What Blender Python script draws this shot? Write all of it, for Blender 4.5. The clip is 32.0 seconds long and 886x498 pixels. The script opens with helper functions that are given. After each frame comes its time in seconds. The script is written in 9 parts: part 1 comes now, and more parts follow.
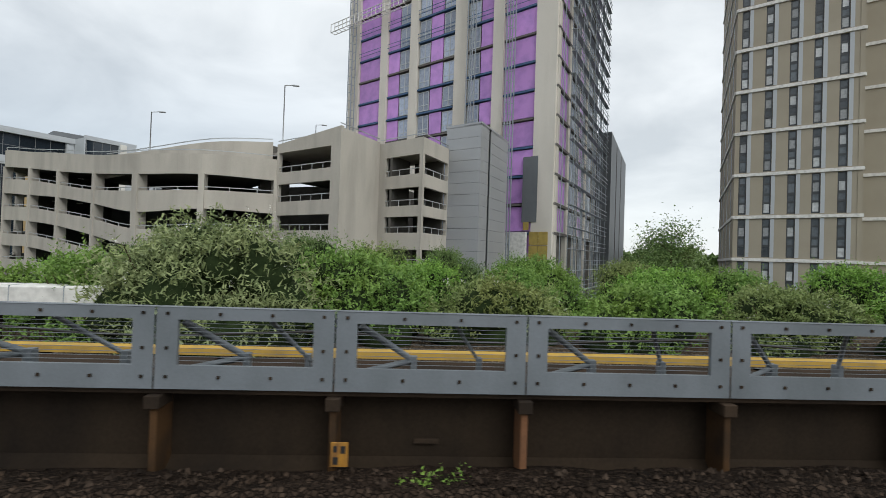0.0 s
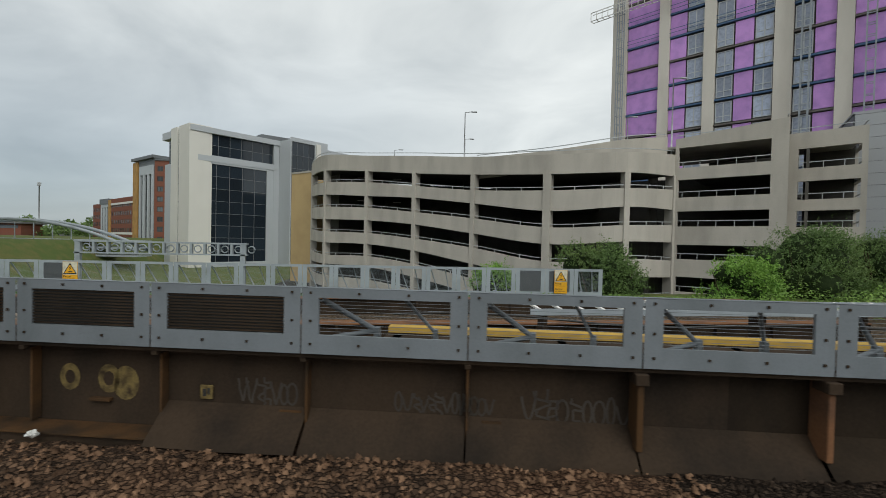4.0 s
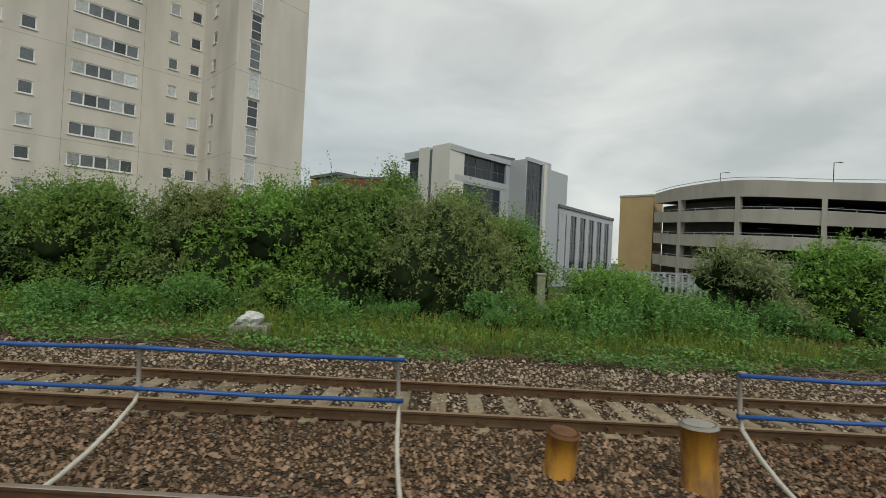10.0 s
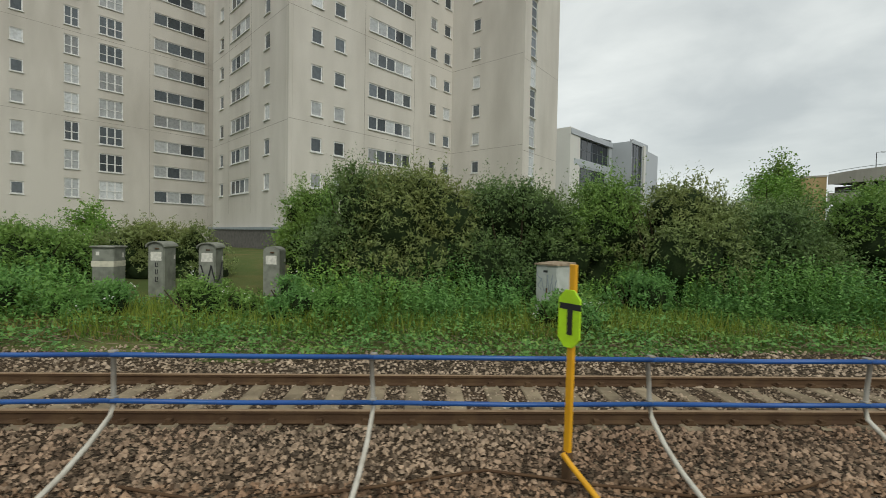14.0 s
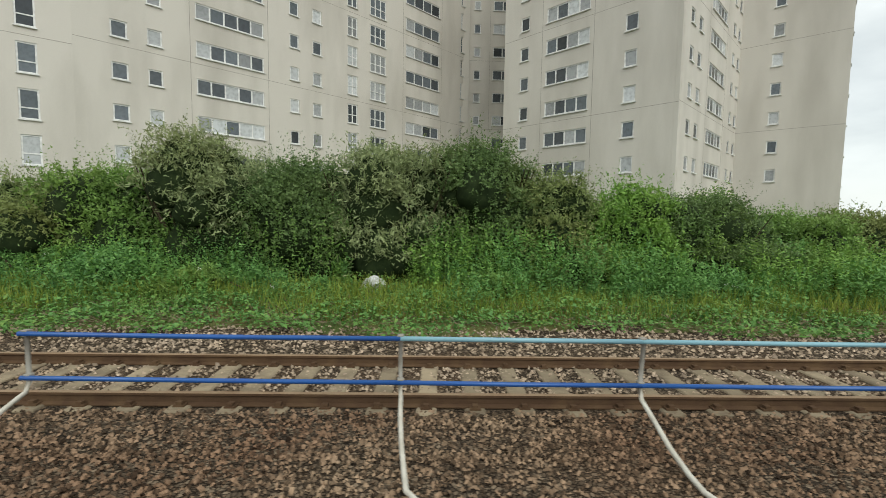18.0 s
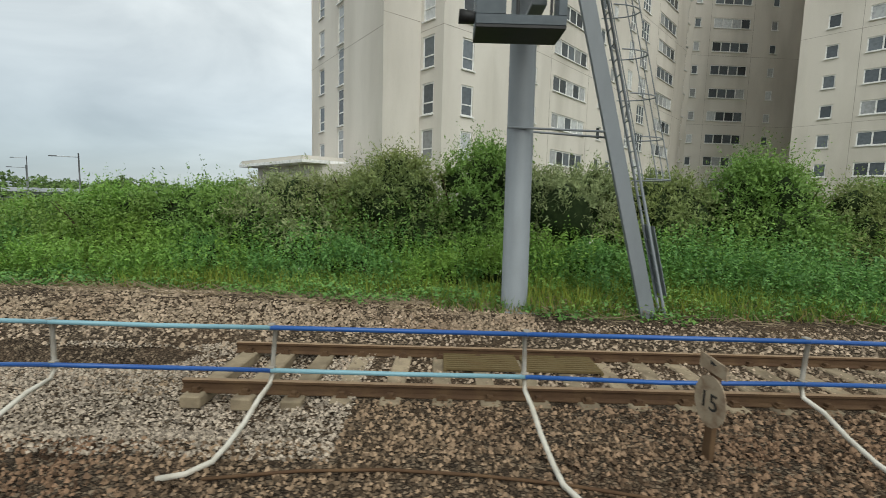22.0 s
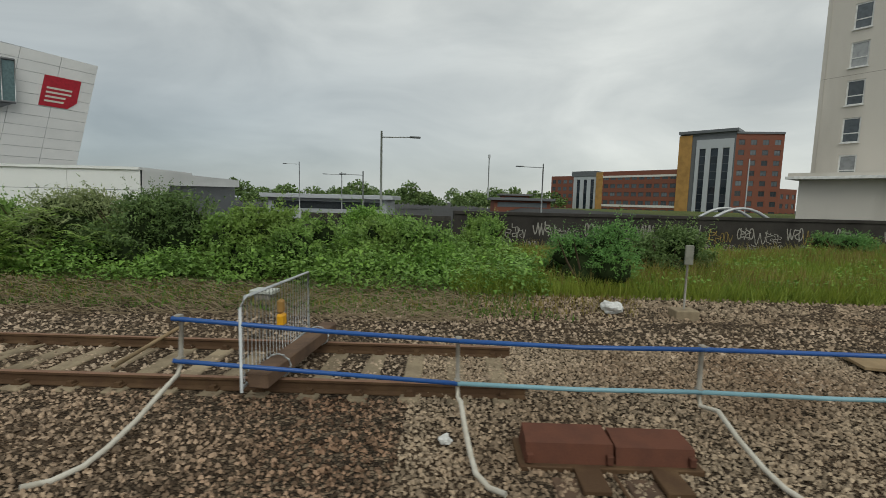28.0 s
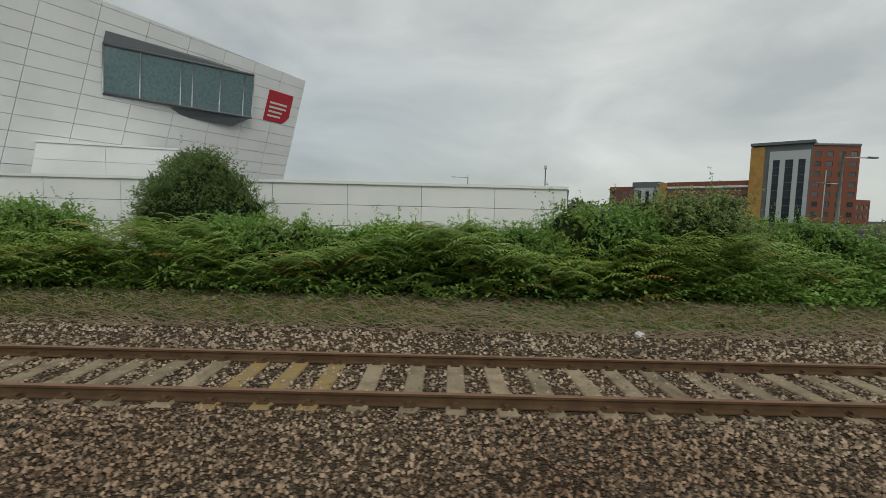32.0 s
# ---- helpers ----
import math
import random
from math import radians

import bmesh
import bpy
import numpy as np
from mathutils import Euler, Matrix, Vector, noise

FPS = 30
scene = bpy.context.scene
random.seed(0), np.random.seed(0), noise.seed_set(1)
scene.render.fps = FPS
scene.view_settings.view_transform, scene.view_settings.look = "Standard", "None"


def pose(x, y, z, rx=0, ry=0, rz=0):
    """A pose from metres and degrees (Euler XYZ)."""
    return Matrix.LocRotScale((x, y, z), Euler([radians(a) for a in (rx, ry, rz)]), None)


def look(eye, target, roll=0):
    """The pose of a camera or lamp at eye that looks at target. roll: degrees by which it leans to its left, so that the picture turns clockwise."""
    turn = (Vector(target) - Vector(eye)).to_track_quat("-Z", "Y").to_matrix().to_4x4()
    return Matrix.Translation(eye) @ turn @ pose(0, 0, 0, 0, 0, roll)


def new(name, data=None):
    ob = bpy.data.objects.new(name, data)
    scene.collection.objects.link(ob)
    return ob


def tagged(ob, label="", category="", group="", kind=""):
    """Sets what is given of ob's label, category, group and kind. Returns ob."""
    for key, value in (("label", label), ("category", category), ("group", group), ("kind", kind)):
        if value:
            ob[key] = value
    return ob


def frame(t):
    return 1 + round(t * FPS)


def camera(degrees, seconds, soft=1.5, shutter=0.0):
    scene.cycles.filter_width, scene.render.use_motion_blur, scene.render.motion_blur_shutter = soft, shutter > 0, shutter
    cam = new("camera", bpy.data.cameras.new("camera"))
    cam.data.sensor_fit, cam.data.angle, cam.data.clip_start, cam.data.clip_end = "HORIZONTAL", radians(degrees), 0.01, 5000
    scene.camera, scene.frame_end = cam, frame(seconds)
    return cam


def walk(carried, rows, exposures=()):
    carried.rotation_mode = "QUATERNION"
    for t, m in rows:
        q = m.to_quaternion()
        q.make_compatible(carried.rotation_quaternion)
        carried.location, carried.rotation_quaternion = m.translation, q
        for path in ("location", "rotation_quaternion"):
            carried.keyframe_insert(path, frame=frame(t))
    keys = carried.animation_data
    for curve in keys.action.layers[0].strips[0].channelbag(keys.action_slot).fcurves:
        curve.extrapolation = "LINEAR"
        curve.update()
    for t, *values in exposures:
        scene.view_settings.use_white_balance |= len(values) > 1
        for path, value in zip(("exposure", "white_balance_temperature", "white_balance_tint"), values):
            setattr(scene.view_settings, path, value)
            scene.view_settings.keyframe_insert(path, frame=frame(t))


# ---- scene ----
cam = camera(89.16, 32.0, soft=0.6, shutter=0.09)
PATH = [
    (0.0, pose(-0.000, -10.688, 2.449, 90.803, -1.919, -13.857)),
    (0.5, pose(-3.303, -10.116, 2.450, 90.609, -1.872, -13.067)),
    (1.0, pose(-6.609, -9.546, 2.438, 90.344, -1.840, -12.430)),
    (1.5, pose(-9.923, -8.978, 2.462, 89.994, -1.792, -11.481)),
    (2.0, pose(-13.249, -8.413, 2.450, 89.651, -1.642, -10.425)),
    (2.5, pose(-16.589, -7.852, 2.450, 89.472, -1.540, -9.332)),
    (3.0, pose(-19.945, -7.297, 2.450, 89.281, -1.432, -8.187)),
    (3.5, pose(-23.316, -6.749, 2.450, 89.100, -1.331, -7.021)),
    (4.0, pose(-26.701, -6.211, 2.450, 88.953, -1.251, -5.866)),
    (4.5, pose(-30.098, -5.685, 2.450, 88.861, -1.203, -4.755)),
    (5.0, pose(-33.507, -5.172, 2.448, 88.848, -1.203, -3.720)),
    (5.5, pose(-36.925, -4.675, 2.450, 88.767, -1.145, -2.760)),
    (6.0, pose(-40.357, -4.196, 2.451, 88.612, -0.909, -1.727)),
    (6.5, pose(-43.794, -3.737, 2.453, 88.585, -0.841, -0.712)),
    (7.0, pose(-47.236, -3.300, 2.453, 88.641, -0.880, 0.054)),
    (7.5, pose(-50.686, -2.887, 2.450, 88.638, -1.146, 0.467)),
    (8.0, pose(-54.159, -2.502, 2.447, 88.593, -1.245, 1.017)),
    (8.5, pose(-57.664, -2.148, 2.450, 88.489, -1.607, 1.299)),
    (9.0, pose(-61.196, -1.829, 2.451, 89.747, -2.989, 1.258)),
    (9.5, pose(-64.727, -1.544, 2.445, 90.311, -2.692, 0.792)),
    (10.0, pose(-68.257, -1.294, 2.450, 90.704, -2.750, -0.129)),
    (10.5, pose(-71.786, -1.079, 2.450, 90.698, -2.681, -1.028)),
    (11.0, pose(-75.311, -0.898, 2.450, 90.504, -2.446, -1.448)),
    (11.5, pose(-78.829, -0.749, 2.450, 90.147, -1.929, -1.781)),
    (12.0, pose(-82.338, -0.631, 2.450, 89.735, -1.642, -2.169)),
    (12.5, pose(-85.838, -0.541, 2.452, 89.468, -1.484, -2.415)),
    (13.0, pose(-89.322, -0.474, 2.451, 89.124, -1.250, -2.328)),
    (13.5, pose(-92.774, -0.425, 2.451, 88.806, -1.164, -2.085)),
    (14.0, pose(-96.183, -0.386, 2.448, 88.468, -1.097, -2.526)),
    (14.5, pose(-99.561, -0.353, 2.450, 88.079, -1.163, -2.830)),
    (15.0, pose(-102.922, -0.318, 2.445, 87.585, -1.083, -2.877)),
    (15.5, pose(-106.279, -0.280, 2.450, 87.071, -0.670, -2.193)),
    (16.0, pose(-109.631, -0.237, 2.450, 86.694, -0.476, -1.848)),
    (16.5, pose(-112.981, -0.191, 2.450, 86.401, -0.450, -1.698)),
    (17.0, pose(-116.330, -0.145, 2.450, 86.138, -0.538, -1.597)),
    (17.5, pose(-119.680, -0.102, 2.450, 85.853, -0.687, -1.401)),
    (18.0, pose(-123.033, -0.064, 2.449, 85.491, -0.847, -0.964)),
    (18.5, pose(-126.389, -0.035, 2.450, 85.177, -0.899, -0.927)),
    (19.0, pose(-129.749, -0.014, 2.445, 84.965, -0.926, -1.003)),
    (19.5, pose(-133.115, -0.003, 2.451, 84.722, -0.930, -0.897)),
    (20.0, pose(-136.486, 0.002, 2.450, 84.374, -0.850, -0.678)),
    (20.5, pose(-139.859, 0.001, 2.449, 84.083, -0.940, -0.832)),
    (21.0, pose(-143.234, -0.001, 2.448, 84.101, -1.527, -0.872)),
    (21.5, pose(-146.610, -0.003, 2.451, 84.375, -1.661, -0.575)),
    (22.0, pose(-149.990, -0.004, 2.450, 84.198, -1.539, -0.019)),
    (22.5, pose(-153.373, -0.004, 2.450, 84.048, -1.305, 0.200)),
    (23.0, pose(-156.762, -0.004, 2.450, 83.906, -1.220, 0.325)),
    (23.5, pose(-160.155, -0.003, 2.450, 83.860, -1.286, 0.783)),
    (24.0, pose(-163.546, -0.002, 2.449, 83.760, -1.346, 1.055)),
    (24.5, pose(-166.936, -0.001, 2.451, 83.709, -1.349, 1.570)),
    (25.0, pose(-170.323, -0.001, 2.450, 83.679, -1.461, 1.760)),
    (25.5, pose(-173.708, -0.001, 2.450, 83.677, -1.626, 1.733)),
    (26.0, pose(-177.088, -0.001, 2.450, 83.713, -1.788, 1.601)),
    (26.5, pose(-180.465, -0.002, 2.448, 83.795, -1.891, 1.475)),
    (27.0, pose(-183.836, -0.004, 2.452, 83.931, -1.880, 1.465)),
    (27.5, pose(-187.199, -0.005, 2.450, 83.929, -1.719, 1.263)),
    (28.0, pose(-190.559, -0.006, 2.452, 83.980, -1.419, 0.914)),
    (28.5, pose(-193.920, -0.006, 2.448, 84.083, -1.412, 0.649)),
    (29.0, pose(-197.282, -0.006, 2.449, 84.109, -1.379, 0.964)),
    (29.5, pose(-200.646, -0.005, 2.450, 84.269, -1.365, 0.944)),
    (30.0, pose(-204.013, -0.004, 2.447, 84.386, -1.497, 0.641)),
    (30.5, pose(-207.383, -0.003, 2.445, 84.517, -1.751, 0.606)),
    (31.0, pose(-210.757, -0.003, 2.456, 84.709, -1.765, 0.543)),
    (31.5, pose(-214.119, -0.003, 2.447, 84.708, -1.650, 0.274)),
    (32.0, pose(-217.481, -0.003, 2.455, 85.157, -1.318, 0.197)),
]
EXPO = [(0, .35, 6350), (2, .2, 6400), (5, .05, 6500), (6, .0, 6500), (9, -.15, 6600), (11, -.05, 6700), (13, .02, 6600), (15, .1, 6550), (17.5, .36, 6500), (19, .5, 6450), (21, .55, 6450), (22.5, .25, 6500), (24, .0, 6600), (27, -.12, 6650), (29, -.2, 6600), (32, -.27, 6600)]
walk(cam, PATH, [(t, e, k, 3 + 4 * max(0, 1 - t / 6)) for t, e, k in EXPO])

# ---- world, sun ----
world = bpy.data.worlds.new("overcast_sky")
scene.world = world
world.use_nodes = True
wn, wl = world.node_tree.nodes, world.node_tree.links
wn.clear()
w_out = wn.new("ShaderNodeOutputWorld")
w_bg = wn.new("ShaderNodeBackground")
w_sky = wn.new("ShaderNodeTexSky")
w_sky.sky_type = 'NISHITA'
w_sky.sun_disc = False
w_sky.sun_elevation = radians(48)
w_sky.sun_rotation = radians(150)
w_co = wn.new("ShaderNodeTexCoord")
w_map = wn.new("ShaderNodeMapping")
w_map.inputs["Scale"].default_value = (1.0, 1.0, 2.6)
w_n1 = wn.new("ShaderNodeTexNoise")
w_n1.inputs["Scale"].default_value = 2.2
w_n1.inputs["Detail"].default_value = 7
w_n1.inputs["Roughness"].default_value = 0.52
w_n1.inputs["Distortion"].default_value = 0.5
w_ramp = wn.new("ShaderNodeValToRGB")
w_ramp.color_ramp.elements[0].position = 0.3
w_ramp.color_ramp.elements[0].color = (0.50, 0.515, 0.53, 1)
w_ramp.color_ramp.elements[1].position = 0.66
w_ramp.color_ramp.elements[1].color = (0.80, 0.80, 0.80, 1)
w_sep = wn.new("ShaderNodeSeparateXYZ")
w_gx = wn.new("ShaderNodeMapRange")
w_gx.inputs["From Min"].default_value = -0.75
w_gx.inputs["From Max"].default_value = 0.25
w_gx.inputs["To Min"].default_value = 0.0
w_gx.inputs["To Max"].default_value = 1.0
w_gz = wn.new("ShaderNodeMapRange")
w_gz.inputs["From Min"].default_value = 0.02
w_gz.inputs["From Max"].default_value = 0.42
w_max = wn.new("ShaderNodeMath")
w_max.operation = 'MAXIMUM'
w_tone = wn.new("ShaderNodeMix")
w_tone.data_type = 'RGBA'
w_tone.inputs[6].default_value = (0.41, 0.465, 0.53, 1)
w_tone.inputs[7].default_value = (1.0, 1.0, 1.0, 1)
w_mul = wn.new("ShaderNodeMix")
w_mul.data_type = 'RGBA'
w_mul.blend_type = 'MULTIPLY'
w_mul.inputs[0].default_value = 1.0
w_gain = wn.new("ShaderNodeMix")
w_gain.data_type = 'RGBA'
w_gain.inputs[0].default_value = 0.015
wl.new(w_co.outputs["Generated"], w_map.inputs["Vector"])
wl.new(w_map.outputs["Vector"], w_n1.inputs["Vector"])
wl.new(w_n1.outputs["Fac"], w_ramp.inputs["Fac"])
wl.new(w_co.outputs["Generated"], w_sep.inputs["Vector"])
wl.new(w_sep.outputs["X"], w_gx.inputs["Value"])
wl.new(w_sep.outputs["Z"], w_gz.inputs["Value"])
wl.new(w_gx.outputs["Result"], w_max.inputs[0])
wl.new(w_gz.outputs["Result"], w_max.inputs[1])
wl.new(w_max.outputs["Value"], w_tone.inputs[0])
wl.new(w_ramp.outputs["Color"], w_mul.inputs[6])
wl.new(w_tone.outputs[2], w_mul.inputs[7])
wl.new(w_mul.outputs[2], w_gain.inputs[6])
wl.new(w_sky.outputs["Color"], w_gain.inputs[7])
wl.new(w_gain.outputs[2], w_bg.inputs["Color"])
w_bg.inputs["Strength"].default_value = 1.0
wl.new(w_bg.outputs["Background"], w_out.inputs["Surface"])
sun_data = bpy.data.lights.new("sun", 'SUN')
sun_data.energy, sun_data.angle, sun_data.color = 1.3, radians(40), (1.0, 0.97, 0.92)
sun = new("sun", sun_data)
sun.matrix_world = look((-40, -90, 110), (-70, 20, 0))


# ---- materials ----
def mat(name, base, rough=0.8, metal=0.0, vary=0.15, scale=4.0, fine=60.0, bump=0.15, second=None, patch=0.35, island=0.0, objvar=0.0, streak=0.0, dist=0.01):
    """A node material: base colour with grain at two scales, stains towards a second colour, fine relief."""
    m = bpy.data.materials.new(name)
    m.use_nodes = True
    n, l = m.node_tree.nodes, m.node_tree.links
    b = n["Principled BSDF"]
    b.inputs["Roughness"].default_value = rough
    b.inputs["Specular IOR Level"].default_value = 0.12 if rough >= 0.8 else 0.5
    b.inputs["Metallic"].default_value = metal
    co = n.new("ShaderNodeTexCoord")
    geo = n.new("ShaderNodeNewGeometry")
    n1 = n.new("ShaderNodeTexNoise")
    n1.inputs["Scale"].default_value, n1.inputs["Detail"].default_value = scale, 5
    n2 = n.new("ShaderNodeTexNoise")
    n2.inputs["Scale"].default_value, n2.inputs["Detail"].default_value = fine, 3
    l.new(geo.outputs["Position"], n1.inputs["Vector"])
    l.new(geo.outputs["Position"], n2.inputs["Vector"])
    if streak:
        mp = n.new("ShaderNodeMapping")
        mp.inputs["Scale"].default_value = (1, 1, streak)
        l.new(geo.outputs["Position"], mp.inputs["Vector"])
        l.new(mp.outputs["Vector"], n1.inputs["Vector"])
    second = second or tuple(c * 0.6 for c in base)
    mix = n.new("ShaderNodeMix")
    mix.data_type = 'RGBA'
    mix.inputs[6].default_value, mix.inputs[7].default_value = (*base, 1), (*second, 1)
    rp = n.new("ShaderNodeMapRange")
    rp.inputs["From Min"].default_value, rp.inputs["From Max"].default_value = 0.42, 0.72
    rp.inputs["To Max"].default_value = patch * 2
    l.new(n1.outputs["Fac"], rp.inputs["Value"])
    l.new(rp.outputs["Result"], mix.inputs[0])
    hsv = n.new("ShaderNodeHueSaturation")
    vr = n.new("ShaderNodeMapRange")
    vr.inputs["To Min"].default_value, vr.inputs["To Max"].default_value = 1 - vary, 1 + vary
    l.new(n2.outputs["Fac"], vr.inputs["Value"])
    last = vr.outputs["Result"]
    for src, amount in (("island", island), ("object", objvar)):
        if amount:
            r = n.new("ShaderNodeMapRange")
            r.inputs["To Min"].default_value, r.inputs["To Max"].default_value = 1 - amount, 1 + amount
            if src == "island":
                l.new(geo.outputs["Random Per Island"], r.inputs["Value"])
            else:
                oi = n.new("ShaderNodeObjectInfo")
                l.new(oi.outputs["Random"], r.inputs["Value"])
            mu = n.new("ShaderNodeMath")
            mu.operation = 'MULTIPLY'
            l.new(last, mu.inputs[0])
            l.new(r.outputs["Result"], mu.inputs[1])
            last = mu.outputs["Value"]
    l.new(last, hsv.inputs["Value"])
    l.new(mix.outputs[2], hsv.inputs["Color"])
    l.new(hsv.outputs["Color"], b.inputs["Base Color"])
    if bump:
        bp = n.new("ShaderNodeBump")
        bp.inputs["Strength"].default_value, bp.inputs["Distance"].default_value = bump, dist
        l.new(n2.outputs["Fac"], bp.inputs["Height"])
        l.new(bp.outputs["Normal"], b.inputs["Normal"])
    return m


def leaf_mat(name, a, b2, trans=0.22, warm=(1.22, 1.0, 0.85)):
    """Foliage: two greens mixed leaf by leaf, a little light through the leaf."""
    m = bpy.data.materials.new(name)
    m.use_nodes = True
    n, l = m.node_tree.nodes, m.node_tree.links
    b = n["Principled BSDF"]
    b.inputs["Roughness"].default_value = 0.55
    b.inputs["Specular IOR Level"].default_value = 0.28
    geo = n.new("ShaderNodeNewGeometry")
    n1 = n.new("ShaderNodeTexNoise")
    n1.inputs["Scale"].default_value = 0.9
    l.new(geo.outputs["Position"], n1.inputs["Vector"])
    ad = n.new("ShaderNodeMath")
    ad.operation = 'ADD'
    l.new(geo.outputs["Random Per Island"], ad.inputs[0])
    l.new(n1.outputs["Fac"], ad.inputs[1])
    mr = n.new("ShaderNodeMapRange")
    mr.inputs["From Min"].default_value, mr.inputs["From Max"].default_value = 0.2, 1.55
    l.new(ad.outputs["Value"], mr.inputs["Value"])
    mix = n.new("ShaderNodeMix")
    mix.data_type = 'RGBA'
    mix.inputs[6].default_value, mix.inputs[7].default_value = (*a, 1), (*b2, 1)
    l.new(mr.outputs["Result"], mix.inputs[0])
    n3 = n.new("ShaderNodeTexNoise")
    n3.inputs["Scale"].default_value, n3.inputs["Detail"].default_value = 0.42, 3
    l.new(geo.outputs["Position"], n3.inputs["Vector"])
    m3 = n.new("ShaderNodeMapRange")
    m3.inputs["From Min"].default_value, m3.inputs["From Max"].default_value = 0.47, 0.68
    m3.inputs["To Max"].default_value = 0.7
    l.new(n3.outputs["Fac"], m3.inputs["Value"])
    wm = n.new("ShaderNodeMix")
    wm.data_type = 'RGBA'
    wm.inputs[7].default_value = (*(p * 0.45 + q * 0.55 * k for p, q, k in zip(a, b2, warm)), 1)
    l.new(m3.outputs["Result"], wm.inputs[0])
    l.new(mix.outputs[2], wm.inputs[6])
    l.new(wm.outputs[2], b.inputs["Base Color"])
    tr = n.new("ShaderNodeBsdfTranslucent")
    l.new(wm.outputs[2], tr.inputs["Color"])
    ms = n.new("ShaderNodeMixShader")
    ms.inputs[0].default_value = trans
    l.new(b.outputs["BSDF"], ms.inputs[1])
    l.new(tr.outputs["BSDF"], ms.inputs[2])
    l.new(ms.outputs["Shader"], n["Material Output"].inputs["Surface"])
    return m


def stone_mat(name, dark, light, rust, scale, bump=1.0):
    """Loose stone: cells of their own tone, deep joints darkened for soil and painted shade, rusty dust in wide
    patches.
    """
    m = bpy.data.materials.new(name)
    m.use_nodes = True
    n, l = m.node_tree.nodes, m.node_tree.links
    b = n["Principled BSDF"]
    b.inputs["Roughness"].default_value = 0.92
    b.inputs["Specular IOR Level"].default_value = 0.1
    geo = n.new("ShaderNodeNewGeometry")
    vo = n.new("ShaderNodeTexVoronoi")
    vo.inputs["Scale"].default_value = scale
    ve = n.new("ShaderNodeTexVoronoi")
    ve.feature = 'DISTANCE_TO_EDGE'
    ve.inputs["Scale"].default_value = scale
    nw = n.new("ShaderNodeTexNoise")
    nw.inputs["Scale"].default_value = 0.55
    nw.inputs["Detail"].default_value = 6
    for t in (vo, ve, nw):
        l.new(geo.outputs["Position"], t.inputs["Vector"])
    sp = n.new("ShaderNodeSeparateColor")
    l.new(vo.outputs["Color"], sp.inputs["Color"])
    r1 = n.new("ShaderNodeValToRGB")
    e = r1.color_ramp.elements
    e[0].color, e[1].color = (*dark, 1), (*light, 1)
    e[0].position, e[1].position = 0.05, 0.95
    mid = e.new(0.6)
    mid.color = (*[(p * 2 + q) / 3 for p, q in zip(dark, light)], 1)
    l.new(sp.outputs[0], r1.inputs["Fac"])
    mr = n.new("ShaderNodeMapRange")
    mr.inputs["From Min"].default_value, mr.inputs["From Max"].default_value = 0.45, 0.7
    mr.inputs["To Max"].default_value = 0.75
    l.new(nw.outputs["Fac"], mr.inputs["Value"])
    mix = n.new("ShaderNodeMix")
    mix.data_type = 'RGBA'
    mix.inputs[7].default_value = (*rust, 1)
    l.new(mr.outputs["Result"], mix.inputs[0])
    l.new(r1.outputs["Color"], mix.inputs[6])
    # colour drops to 0.3 at cell edges: shade between stones painted in
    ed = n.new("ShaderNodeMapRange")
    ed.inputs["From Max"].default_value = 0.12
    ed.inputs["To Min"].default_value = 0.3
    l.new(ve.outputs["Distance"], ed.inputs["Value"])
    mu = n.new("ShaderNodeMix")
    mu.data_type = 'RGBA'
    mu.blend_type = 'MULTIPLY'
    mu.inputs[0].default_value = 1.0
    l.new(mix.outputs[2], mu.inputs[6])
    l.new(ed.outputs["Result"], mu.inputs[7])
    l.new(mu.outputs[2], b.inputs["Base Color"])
    bp = n.new("ShaderNodeBump")
    bp.inputs["Strength"].default_value, bp.inputs["Distance"].default_value = bump, 0.03
    l.new(ed.outputs["Result"], bp.inputs["Height"])
    l.new(bp.outputs["Normal"], b.inputs["Normal"])
    return m


CONCRETE = mat("car_park_concrete", (0.47, 0.44, 0.39), 0.9, vary=0.1, scale=0.7, fine=14, second=(0.30, 0.28, 0.25), patch=0.3, streak=0.25)
RENDER = mat("tower_render", (0.635, 0.598, 0.540), 0.93, vary=0.12, scale=0.4, fine=22, second=(0.49, 0.457, 0.405), patch=0.45, streak=0.25)
# Dark grey that also stands in for shade below and inside the towers.
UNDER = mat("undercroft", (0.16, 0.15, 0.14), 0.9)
# Car park interior concrete, its colour lowered to carry the shade inside.
DECKSHADE = mat("shaded_deck_interior", (0.12, 0.115, 0.105), 0.95, vary=0.1, scale=0.5)
GLASS = mat("window_glass", (0.10, 0.115, 0.128), 0.06, vary=0.05, bump=0, objvar=0.6)
CURTAIN = mat("curtained_glass", (0.46, 0.475, 0.48), 0.2, vary=0.1, bump=0, objvar=0.45)
WHITEFRAME = mat("white_window_frame", (0.78, 0.78, 0.76), 0.5, vary=0.05, bump=0)
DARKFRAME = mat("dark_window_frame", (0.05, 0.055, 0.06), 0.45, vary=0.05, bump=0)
GALV = mat("grey_painted_steel", (0.30, 0.335, 0.365), 0.55, metal=0.0, vary=0.07, scale=1.6, fine=40, second=(0.22, 0.25, 0.27), patch=0.35)
PARAPETGREY = mat("blue_grey_parapet_paint", (0.165, 0.185, 0.205), 0.6, vary=0.1, scale=1.4, fine=40, second=(0.105, 0.12, 0.13), patch=0.5, streak=0.5)
GALVLIGHT = mat("galvanised_steel", (0.47, 0.49, 0.50), 0.45, metal=0.4, vary=0.08, scale=3)
